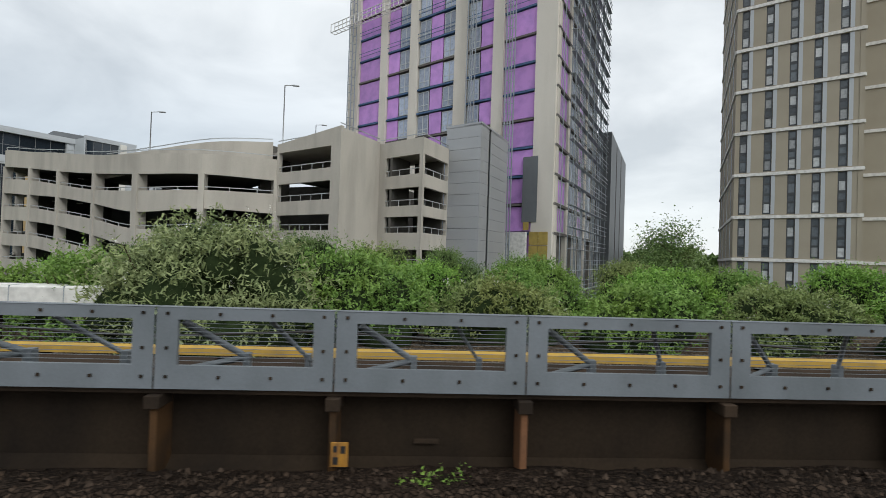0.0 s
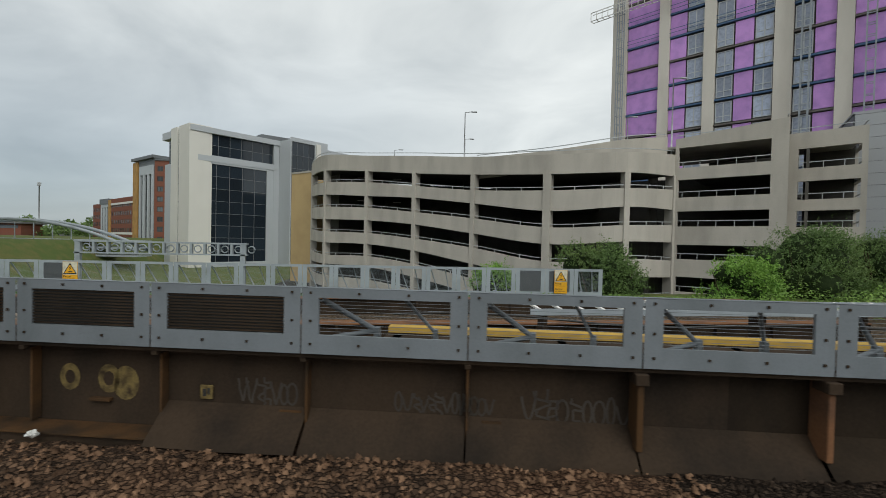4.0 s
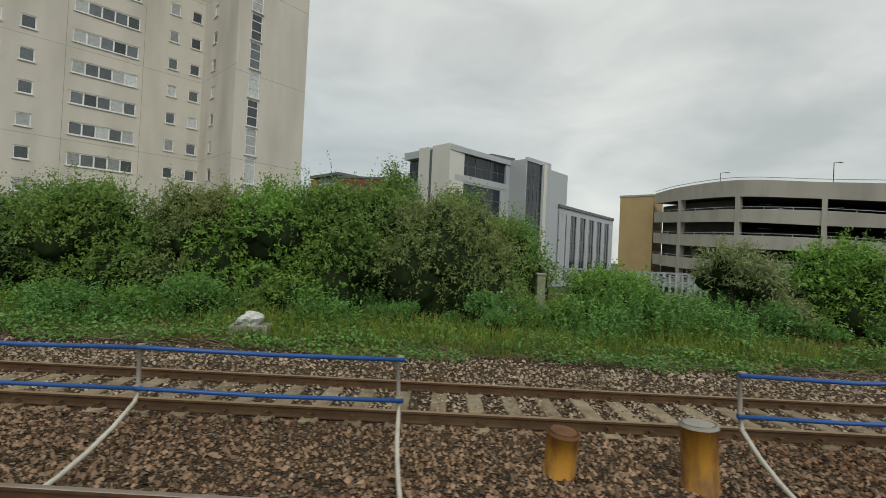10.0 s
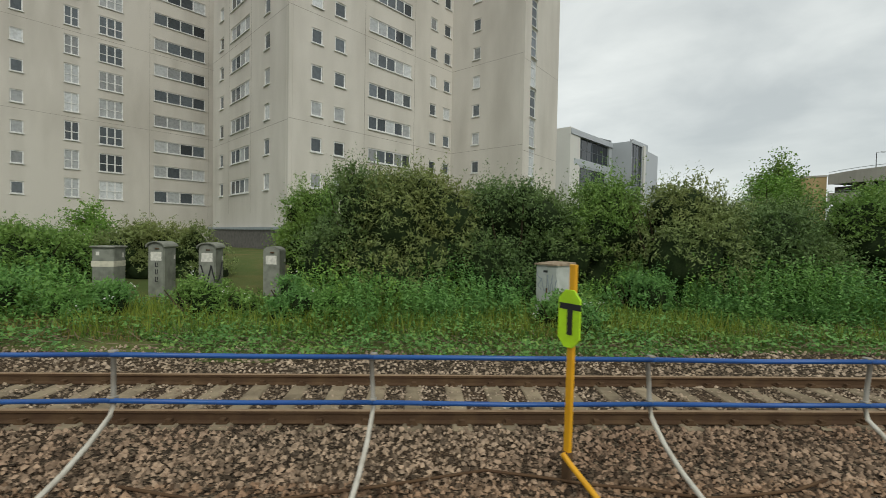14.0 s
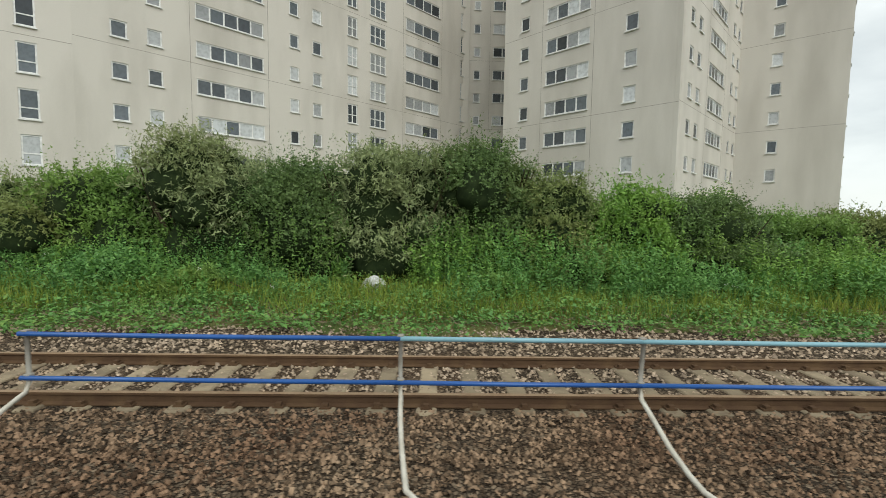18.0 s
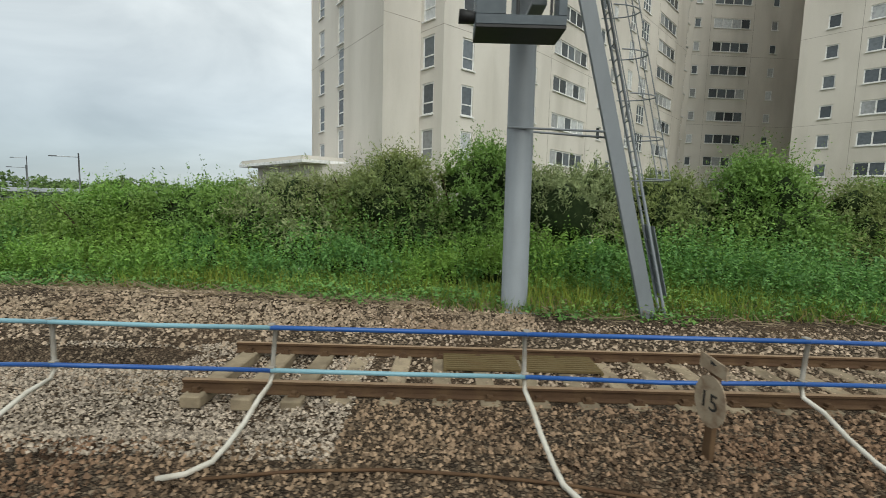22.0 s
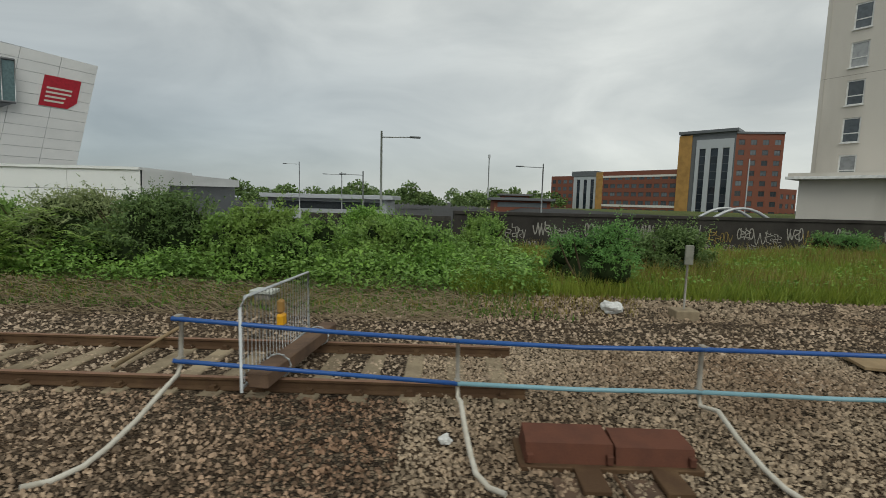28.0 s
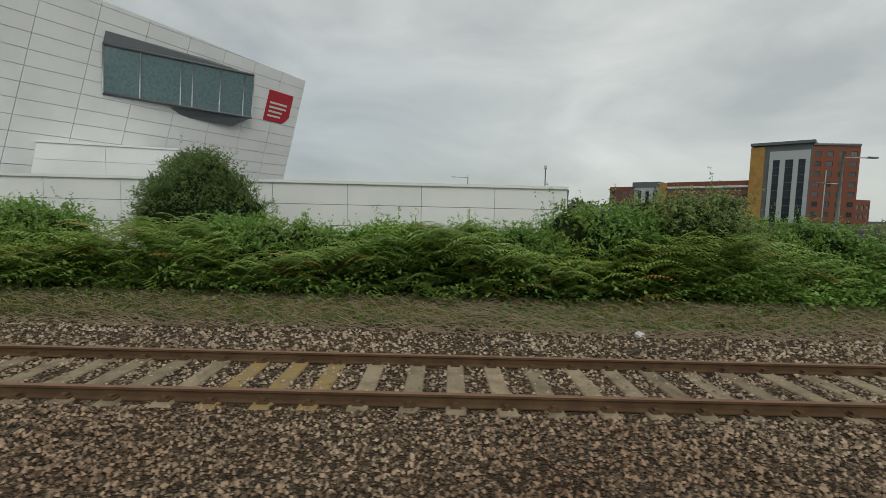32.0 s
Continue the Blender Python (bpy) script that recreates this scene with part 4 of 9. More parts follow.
for k in range(0, NL, 2):
    band("parapet_band", CPL, 2 + k, 2 + k + 1, 0.22, CONCRETE, cp)
    if k:
        line = []
        for p in CPL:
            q = list(p[:2])
            zdeck = p[2 + k] - 0.9
            line.append(np.array([q[0], q[1], zdeck, zdeck - 0.25]))
        band("deck", line, 2, 3, 15.0, DECKSHADE, cp, inset=0.23)
        rl = [np.array([p[0], p[1], p[2 + k] + 0.28, p[2 + k] + 0.22]) for p in CPL]
        band("guard_rail", rl, 2, 3, 0.05, GALVLIGHT, cp, inset=0.06)
        nrm = strip_normals(CPL)
        vs, fs = [], []
        for p, n in list(zip(CPL, nrm))[::2]:
            q = Vector((p[0], p[1], 0)) + n * 0.08
            v, f = box_data(q.x - 0.03, q.x + 0.03, q.y - 0.03, q.y + 0.03, p[2 + k] - 0.02, p[2 + k] + 0.25)
            fs += [tuple(i + len(vs) for i in g) for g in f]
            vs += v
        link_mesh("guard_post", vs, fs, GALVLIGHT, cp)
        lt = [np.array([p[0], p[1], p[2 + k - 1] - 0.35, p[2 + k - 1] - 0.42]) for p in CPL[8:22]]
        if k < 6:
            for j in range(0, len(lt) - 3, 5):
                band("deck_light", lt[j:j + 2], 2, 3, 0.15, BANDWHITE, cp, inset=4.0)
band("back_wall", [np.array([p[0], p[1], p[3], -5.0]) for p in CPL], 2, 3, 0.3, DECKSHADE, cp, inset=15.4)
band("roof_deck", [np.array([p[0], p[1], p[3] + 0.35, p[3] + 0.05]) for p in CPL], 2, 3, 15.2, DECKSHADE, cp, inset=0.23)
rl = [np.array([p[0], p[1], p[2] + 0.34, p[2] + 0.28]) for p in CPL]
band("roof_rail", rl, 2, 3, 0.06, GALVLIGHT, cp, inset=0.08)
for i in range(1, len(CP)):
    x, y = CP[i]
    a, b = CP[i - 1], CP[min(i + 1, len(CP) - 1)]
    ang = math.degrees(math.atan2(b[1] - a[1], b[0] - a[0]))
    w = 0.62 if i == 6 else 0.42
    c = boxes("column", [(-w / 2, w / 2, -0.10, 0.7, -5.0, CPZ[i][1] + 0.05)], CONCRETE, cp)
    c.matrix_local = pose(x, y, 0, 0, 0, ang)
# Two added solids, unseen themselves, keep sky from showing through the decks.
prism("lift_core", [(-34, 63), (-28, 57), (-18, 47), (-9, 39), (-2, 34), (6, 31), (10, 37), (2, 58), (-20, 73)], -5, 8.6, DECKSHADE, cp)
prism("end_core", [(-37.6, 61.5), (-36.8, 57), (-34, 51.5), (-28, 58), (-33, 66)], -5, 10.6, DECKSHADE, cp)
# upper ramp wall and the flat bays
ramp = smooth_line([(-19.8, 34.4), (-14.6, 29.5), (-9.4, 26.9), (-4.9, 28.1)], [[10.1, 8.2], [10.05, 8.4], [10.6, 8.8], [11.25, 9.4]], 6)
band("ramp_wall", ramp, 2, 3, 0.22, CONCRETE, cp, inset=0.3)
band("ramp_rail", [np.array([p[0], p[1], p[2] + 0.3, p[2] + 0.24]) for p in ramp], 2, 3, 0.06, GALVLIGHT, cp, inset=0.4)
m, ln = along((-4.6, 27.9), (0.34, 22.6))
bay = [(0.25, ln - 1.0, 8.65, 10.25), (0.25, ln - 1.0, 6.3, 7.7), (0.25, ln - 1.0, 4.0, 5.2), (0.25, ln - 1.0, 1.4, 2.55), (0.25, ln - 1.0, -1.2, 0.0)]


def bay_wall(p0, p1, z0, z1, holes, deep=9.0):
    m_, l_ = along(p0, p1)
    vs0 = wall_with_holes("bay_wall", l_, z0, z1, holes, CONCRETE, cp, m_, depth=0.3)
    me = vs0.data
    back = max(me.polygons, key=lambda p: p.index)
    bm = bmesh.new()
    bm.from_mesh(me)
    bm.faces.ensure_lookup_table()
    bmesh.ops.delete(bm, geom=[bm.faces[back.index]], context='FACES')
    bm.to_mesh(me)
    bm.free()
    for x0, x1, a, b in holes:
        bs = [(x0, x1, 0.04, 0.09, a + 0.42, a + 0.48)]
        x = x0 + 0.3
        while x < x1:
            bs.append((x - 0.025, x + 0.025, 0.05, 0.08, a, a + 0.42))
            x += 1.2
        r_ = boxes("guard_rail", bs, GALVLIGHT, cp)
        r_.matrix_local = m_
        d_ = boxes("deck", [(0.65, l_ - 0.95, 0.31, deep, a - 0.6, a - 0.35)], DECKSHADE, cp)
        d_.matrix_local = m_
    k_ = boxes("back_wall", [(0.65, l_ - 0.95, deep, deep + 0.2, z0, z1 - 0.2)], DECKSHADE, cp)
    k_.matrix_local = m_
    rr = boxes("roof_rail", [(0, l_, 0.05, 0.11, z1 + 0.28, z1 + 0.34)], GALVLIGHT, cp)
    rr.matrix_local = m_


bay_wall((-4.6, 27.9), (0.34, 22.6), -5, 10.95, bay)
link_mesh("sloping_parapet", [(-4.6, 27.9, 10.95), (0.34, 22.6, 10.95), (0.34, 22.6, 11.62), (-4.6, 27.9, 10.97), (-4.4, 28.1, 10.95), (0.54, 22.8, 10.95), (0.54, 22.8, 11.62), (-4.4, 28.1, 10.97)], [(0, 1, 2, 3), (5, 4, 7, 6), (3, 2, 6, 7), (1, 5, 6, 2), (0, 3, 7, 4), (0, 4, 5, 1)], CONCRETE, cp)
bay_wall((0.34, 22.6), (3.5, 26.2), -5, 11.5, [])
m, ln = along((3.5, 26.2), (6.4, 22.5))
e_h = [(0.75, ln - 0.35, 8.6, 10.1), (0.75, ln - 0.35, 6.2, 7.6), (0.75, ln - 0.35, 4.1, 5.35), (0.75, ln - 0.35, 1.6, 2.8)]
bay_wall((3.5, 26.2), (6.4, 22.5), -5, 11.35, e_h, 3.6)
m, ln = along((6.4, 22.5), (9.2, 25.7))
bay_wall((6.4, 22.5), (9.2, 25.7), -5, 11.35, [(0.3, ln - 0.1, a, b) for _, _, a, b in e_h], 3.2)
prism("roof_slab", [(-4.4, 28.3), (0.34, 23.2), (3.4, 26.6), (6.4, 23.2), (8.9, 26), (-3, 40), (-12, 38)], 10.3, 10.5, CONCRETE, cp)
# clad stair tower
stair = empty("stair_tower", label="stair tower clad in grey horizontal metal panels", category="stair tower")
SA, SB, SC = (9.0, 25.9), (11.3, 23.6), (15.6, 28.6)
prism("core", [(9.1, 26.1), (11.32, 23.85), (15.3, 28.6), (13, 31)], -5, 13.1, DARKCLAD, stair)
for p0, p1, gap in ((SA, SB, None), (SB, SC, (1.75, 2.15))):
    m, ln = along(p0, p1)
    z = -4.6
    while z < 13.1:
        h = min(0.93, 13.2 - z)
        segs = [(0, ln)] if gap is None else [(0, gap[0]), (gap[1], ln)]
        for a, b in segs:
            o = boxes("cladding_panel", [(a + 0.01, b - 0.01, 0.0, 0.05, z + 0.012, z + h - 0.012)], CLADGREY, stair)
            o.matrix_local = m
        z += 0.93
prism("parapet_cap", [(8.95, 26.0), (11.3, 23.5), (15.7, 28.7), (13, 31.2)], 13.15, 13.3, CLADGREY, stair)
for x, y, z0, z1, a in ((-19.4, 43.7, 9.0, 16.8, 0), (-17.3, 57.6, 5.0, 17.0, 10), (-27.3, 65.6, 9.5, 16.6, 0)):
    lp = empty("lamp_post", pose(x, y, z0, 0, 0, a), "slim grey lamp post on the roof deck", "lamp post", "roof deck lamps")
    tube("pole", [(0, 0, -1), (0, 0, z1 - z0)], [0.09, 0.05], GALVLIGHT, lp)
    tube("arm", [(0, 0, z1 - z0), (0.8, 0, z1 - z0 + 0.12)], 0.04, GALVLIGHT, lp)
    bevel_box("lantern", (0.7, 1.35, -0.13, 0.13, z1 - z0 + 0.05, z1 - z0 + 0.17), GALVLIGHT, lp, bev=0.03)

# buff brick end block of the car park
yb = empty("car_park_end_block", label="buff brick end block of the car park", category="building")
prism("wall", [(-42.7, 64.0), (-39.2, 61.1), (-36, 65), (-40, 70)], -5, 12.0, YELLOWBRICK, yb)
prism("coping", [(-42.8, 64.0), (-39.2, 61.0), (-35.9, 65), (-40, 70.1)], 12.0, 12.25, CONCRETE, yb)


# ---- tower under construction ----
pt = empty("tower_under_construction", label="unfinished tower with purple membrane panels and scaffold masts", category="tower block")
PL, PC, PR = (1.6, 51.7), (20.5, 28.7), (33.6, 42.6)
FLOOR = 2.86
PZ0, PZ1 = -4.0, 48.0
m, ln = along(PL, PC)
# The core's dark colour stands in for dim floors behind the bays.
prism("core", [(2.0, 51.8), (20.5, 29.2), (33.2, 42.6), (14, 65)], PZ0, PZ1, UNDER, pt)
rng = random.Random(12)
piers = [(0, 1.9), (5.9, 7.1), (10.9, 12.1), (17.6, 19.2), (22.6, 23.9), (ln - 2.2, ln)]
for a, b in piers:
    o = boxes("pier", [(a, b, -0.32, 0.3, PZ0, PZ1)], RENDER, pt)
    o.matrix_local = m
o = boxes("end_pier", [(ln - 3.2, ln - 1.6, -0.36, 0.3, 6.0, 12.5)], DARKCLAD, pt)
o.matrix_local = m
bays = [(1.9, 5.9, "p"), (7.1, 10.9, "pw"), (12.1, 17.6, "wpw"), (19.2, 22.6, "wp"), (23.9, ln - 2.2, "p")]
for fl in range(0, 18):
    z = 3.6 + fl * FLOOR - 4.4
    if z < 1.5 or z + FLOOR > PZ1:
        continue
    o = boxes("floor_edge", [(0, ln, -0.16, 0.25, z - 0.1, z + 0.1)], STEELBLUE if fl % 3 else UNDER, pt)
    o.matrix_local = m
    for x0, x1, pat in bays:
        n = len(pat)
        wid = (x1 - x0) / n
        for i, c in enumerate(pat):
            a, b = x0 + i * wid, x0 + (i + 1) * wid
            if c == "p":
                o = boxes("membrane_panel", [(a + 0.05, b - 0.05, 0.0, 0.12, z + 0.2, z + FLOOR - 0.2)], PURPLE, pt)
                o.matrix_local = m
            else:
                window(pt, m @ Matrix.Translation((a + 0.1, 0.02, z + 0.25)), b - a - 0.2, FLOOR - 0.55, (2, 0.3), frame_mat=OFFGREY, sill=False, glass=SITEGLASS)
        if fl > 9:
            o = boxes("edge_guard", [(x0, x1, -0.32, -0.27, z + 0.95, z + 1.0), (x0, x1, -0.32, -0.27, z + 0.5, z + 0.55)], STEELBLUE, pt)
            o.matrix_local = m
m2, ln2 = along(PC, PR)
for a in [0, 4.2, 8.4, 12.6, ln2 - 0.9]:
    o = boxes("pier", [(a, a + 0.9, -0.12, 0.3, PZ0, PZ1)], RENDER, pt)
    o.matrix_local = m2
for fl in range(2, 18):
    z = 3.6 + fl * FLOOR - 4.4
    if z + FLOOR > PZ1:
        continue
    o = boxes("floor_edge", [(0, ln2, -0.16, 0.25, z - 0.13, z + 0.13)], UNDER, pt)
    o.matrix_local = m2
    for i in range(4):
        a = 0.9 + i * 4.2
        window(pt, m2 @ Matrix.Translation((a + 0.1, 0.03, z + 0.2)), 3.1, FLOOR - 0.45, (3,), frame_mat=OFFGREY, sill=False, glass=SITEGLASS if i % 2 else PURPLE)
for face, s in ((m, 1.0), (m, 20.0), (m, 24.8), (m2, 5.6), (m2, 15.0)):
    mast = []
    for off in (0, 0.65):
        mast += [(s + off - 0.05, s + off + 0.05, -0.75, -0.65, PZ0, PZ1 + 2), (s + off - 0.05, s + off + 0.05, -1.35, -1.25, PZ0, PZ1 + 2)]
    z = PZ0
    while z < PZ1 + 1.5:
        mast += [(s, s + 0.65, -0.75, -0.69, z, z + 0.06), (s, s + 0.65, -1.31, -1.25, z, z + 0.06)]
        z += 1.1
    o = boxes("hoist_mast", mast, GALV, pt)
    o.matrix_local = face
truss = [(-2.6, 11.0, y_, y_ + 0.08, z_, z_ + 0.08) for y_ in (-1.6, -0.9) for z_ in (32.4, 33.5)]
for i in range(18):
    truss += [(-2.6 + i * 0.78, -2.53 + i * 0.78, -1.6, -1.53, 32.4, 33.5), (-2.6 + i * 0.78, -2.53 + i * 0.78, -1.6, -0.9, 32.42, 32.48)]
o = boxes("mast_platform", truss, BANDWHITE, pt)
o.matrix_local = m
o = boxes("gable_cover", [(ln - 4.9, ln - 2.6, -0.6, -0.2, -4, 5.0)], BANDWHITE, pt)
o.matrix_local = m
for i in range(6):
    for j in range(2):
        o = boxes("insulation_board", [(ln - 2.3 + j * 1.0, ln - 1.35 + j * 1.0, -0.42, -0.36, -3.0 + i * 1.35, -1.72 + i * 1.35)], GOLD, pt)
        o.matrix_local = m
for i in range(7):
    for y_ in (-0.6, -1.7):
        o = boxes("scaffold_pole", [(0.4 + i * 2.9, 0.46 + i * 2.9, y_, y_ + 0.06, PZ0, PZ1 + 2.5)], GALV, pt)
        o.matrix_local = m2
for k in range(24):
    z = PZ0 + 1.2 + k * 2.1
    for q in ((-1.72, -1.67, z + 1.0, z + 1.05), (-1.72, -1.67, z + 0.5, z + 0.55), (-1.7, -1.25, z - 0.04, z)):
        o = boxes("scaffold_lift" if q[1] > -1 else "scaffold_ledger", [(0.2, ln2 - 0.2, *q)], GALV, pt)
        o.matrix_local = m2
o = boxes("insulation_board", [(ln - 3.0, ln - 2.4, -0.40, -0.35, 5.2, 6.0)], GOLD, pt)
o.matrix_local = m
prism("roof_hoarding", [(1.2, 52.3), (20.6, 28.4), (34, 42.6), (14, 65.5)], PZ1, PZ1 + 1.4, STEELBLUE, pt)

db = empty("dark_clad_block", label="dark grey clad stair block beside the unfinished tower", category="building")
prism("wall", [(36.6, 50.6), (39.4, 47.6), (55.3, 66.3), (52, 70)], -5, 21.5, DARKCLAD, db)
for f in (0.3, 0.6):
    a = (39.4 + 15.9 * f, 47.6 + 18.7 * f)
    prism("recess", [(a[0], a[1] - 0.06), (a[0] + 0.4, a[1] + 0.41), (a[0] + 0.2, a[1] + 0.7), (a[0] - 0.2, a[1] + 0.2)], -5, 20.9, UNDER, db)

# ---- taupe tower ----
rt = empty("student_tower", label="tall taupe brick tower with white bands and window columns", category="tower block")
RC, RL = (39.3, 26.5), (52.9, 41.6)
RE = (45.57, 19.14)
RZ0, RZ1 = -4.0, 52.0
BAND0, BANDH = 3.05, 4.21


def student_face(p0, p1, cols, width, seed):
    m_, l_ = along(p0, p1)
    hs, pl = [], []
    nb = int((RZ1 - BAND0) / BANDH)
    for s in cols:
        for k in range(-1, nb):
            z = BAND0 + k * BANDH
            if z + BANDH < RZ1 and z > RZ0 + 0.3:
                hs.append((s, s + width, z + 0.25, z + BANDH - 0.2))
                pl.append((s, z + 0.25, width, BANDH - 0.45))
    wall_with_holes("wall", l_, RZ0, RZ1, hs, TAUPE, rt, m_, depth=0.25)
    r_ = random.Random(seed)
    for s, z, w, h in pl:
        window(rt, m_ @ Matrix.Translation((s, 0.08, z)), w, h * 0.3, (1, 0.12), frame_mat=DARKFRAME, sill=False, curtain=r_.random() < 0.62)
        window(rt, m_ @ Matrix.Translation((s, 0.08, z + h * 0.3)), w, h * 0.2, (1,), frame_mat=DARKFRAME, sill=False)
        window(rt, m_ @ Matrix.Translation((s, 0.08, z + h * 0.5)), w, h * 0.3, (1, 0.12), frame_mat=DARKFRAME, sill=False, curtain=r_.random() < 0.62)
        window(rt, m_ @ Matrix.Translation((s, 0.08, z + h * 0.8)), w, h * 0.2, (1,), frame_mat=DARKFRAME, sill=False)
        o = new("fin", shared(("fin", round(h, 2)), lambda: raw_mesh("fin", *box_data(0, 0.30, -0.04, 0.0, 0, h), [OFFGREY])))
        o.parent, o.matrix_local = rt, m_ @ Matrix.Translation((s + w + 0.02, 0, z))
    for k in range(0, nb + 1):
        z = BAND0 + k * BANDH
        o = boxes("string_course", [(0.0, l_, -0.12, 0.0, z - 0.15, z + 0.15)], BANDWHITE, rt)
        o.matrix_local = m_


student_face(RC, RE, [0.4, 2.4, 4.31, 6.12, 7.96], 0.64, 21)
student_face(RL, RC, [3.0, 7.5, 12.0, 16.5], 0.64, 22)
student_face(RE, (48.6, 22.3), [], 1.0, 23)
student_face((48.6, 22.3), (68.0, -0.4), [], 1.0, 24)
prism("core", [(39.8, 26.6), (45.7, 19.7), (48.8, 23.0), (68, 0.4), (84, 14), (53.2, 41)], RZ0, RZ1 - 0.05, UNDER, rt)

# ---- white and glass office ----
of = empty("office_building", label="white and dark-glazed office building with a cream pillar", category="office building")
O0, O1, O2, O3, O4 = (-77.0, 97.0), (-67.5, 87.6), (-53.8, 100.4), (-50.6, 97.4), (-43.6, 104.0)
OZ = -4.0


OFFGLASS = mat("dark_blue_office_glass", (0.018, 0.026, 0.036), 0.05, vary=0.04, bump=0, objvar=0.35)
MULLION = mat("grey_mullion", (0.16, 0.17, 0.18), 0.5, vary=0.05, bump=0)


def curtain_wall(parent, p0, p1, x0, x1, z0, z1, nx, nz, setback=0.1, glass=None, bar=0.04):
    """Glazing of many panes between thin mullions on the wall p0-p1."""
    m_, _ = along(p0, p1)
    w, h = (x1 - x0) / nx, (z1 - z0) / nz
    pm = shared(("cw", round(w, 2), round(h, 2)), lambda: raw_mesh("pane", *box_data(0.03, w - 0.03, 0, 0.04, 0.03, h - 0.03), [OFFGLASS]))
    for i in range(nx):
        for j in range(nz):
            o = new("pane", pm)
            o.parent, o.matrix_local = parent, m_ @ Matrix.Translation((x0 + i * w, setback, z0 + j * h))
    bs = [(x0 + i * w - 0.04, x0 + i * w + 0.04, setback - 0.06, setback + 0.06, z0, z1) for i in range(nx + 1)]
    bs += [(x0, x1, setback - 0.055, setback + 0.055, z0 + j * h - 0.04, z0 + j * h + 0.04) for j in range(nz + 1)]
    for b in bs:
        o = new("mullion", shared(("mull", *[round(c, 2) for c in b]), lambda: raw_mesh("mullion", *box_data(*b), [MULLION])))
        o.parent, o.matrix_local = parent, m_


def plain_face(parent, p0, p1, z0, z1, holes, material, depth=0.3, name="wall"):
    m_, l_ = along(p0, p1)
    wall_with_holes(name, l_, z0, z1, holes, material, parent, m_, depth)
    return m_, l_


m, ln = plain_face(of, O1, O2, OZ, 18.9, [(2.3, 15.8, -3.0, 17.2)], OFFGREY)
curtain_wall(of, O1, O2, 2.3, 15.8, -3.0, 17.2, 5, 8, 0.25)
curtain_wall(of, O1, O2, 0.6, 17.3, 18.7, 23.3, 7, 2, 0.4)
o = boxes("roof_slab", [(-0.2, 19.2, -0.3, 12, 23.3, 24.4)], OFFGREY, of)
o.matrix_local = m
o = boxes("transom_panel", [(0.3, 17.6, -0.1, 0.4, 17.6, 18.7)], OFFGREY, of)
o.matrix_local = m
o = boxes("side_panel", [(17.4, 18.7, -0.05, 6, OZ, 23.3)], OFFGREY, of)
o.matrix_local = m
# Added near-black solid in place of the unlit rooms behind the glass.
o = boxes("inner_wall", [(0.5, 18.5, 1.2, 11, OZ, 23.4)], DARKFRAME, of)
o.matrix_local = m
mo, lo = along(O0, O1)
o = boxes("pillar", [(4.4, 7.4, -0.35, 4, OZ, 24.6), (8.5, lo + 0.15, -0.35, 4, OZ, 24.6)], CREAM, of)
o.matrix_local = mo
o = boxes("window_strip", [(7.4, 8.5, 0.0, 0.2, OZ, 24.0)], GLASS, of)
o.matrix_local = mo
o = boxes("side_wall", [(0, 4.4, 0.1, 4, OZ, 17.5)], OFFGREY, of)
o.matrix_local = mo
curtain_wall(of, O0, O1, 0.3, 4.3, 17.6, 22.6, 3, 2, 0.9)
o = boxes("roof_edge", [(-0.4, 4.5, -0.3, 6, 22.7, 24.2)], OFFGREY, of)
o.matrix_local = mo
m, ln = along(O3, O4)
plain_face(of, O2, O3, OZ, 24.4, [], OFFGREY)
plain_face(of, O3, O4, OZ, 24.9, [(0.2, 6.2, OZ + 1, 24.0)], OFFGREY)
curtain_wall(of, O3, O4, 0.2, 6.2, OZ + 1, 24.0, 4, 9, 0.25)
o = boxes("white_fin", [(6.4, 7.6, -0.35, 3, OZ, 24.3)], CREAM, of)
o.matrix_local = m
# The same dark filling behind the wing's panes, for dim rooms.
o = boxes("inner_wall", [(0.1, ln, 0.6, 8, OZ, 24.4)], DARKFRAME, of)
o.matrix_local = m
m4, l4 = along(O4, (-38, 110))
o = boxes("end_wall", [(0, l4, 0, 10, OZ, 23.5)], OFFGREY, of)
o.matrix_local = m4
prism("plant_room", [(-58, 101), (-52, 105), (-56, 110), (-62, 106)], 24.4, 26.0, DARKCLAD, of)

of2 = empty("office_wing", label="lower pale office wing with dark window columns", category="office building")
W0, W1 = (-40.5, 107.0), (-16.6, 135.7)
m, ln = along(W0, W1)
plain_face(of2, W0, W1, OZ, 15.2, [(1 + i * 5.9, 4.6 + i * 5.9, -2, 13.8) for i in range(6)], OFFGREY)
for i in range(6):
    curtain_wall(of2, W0, W1, 1 + i * 5.9, 4.6 + i * 5.9, -2, 13.8, 2, 5, 0.25)
o = boxes("roof_edge", [(-0.3, ln, -0.3, 5, 15.2, 15.9)], DARKCLAD, of2)
o.matrix_local = m
# Near-black filling: the dimness indoors is put into its colour.
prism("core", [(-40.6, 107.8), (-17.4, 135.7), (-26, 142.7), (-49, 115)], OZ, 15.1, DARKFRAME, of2)


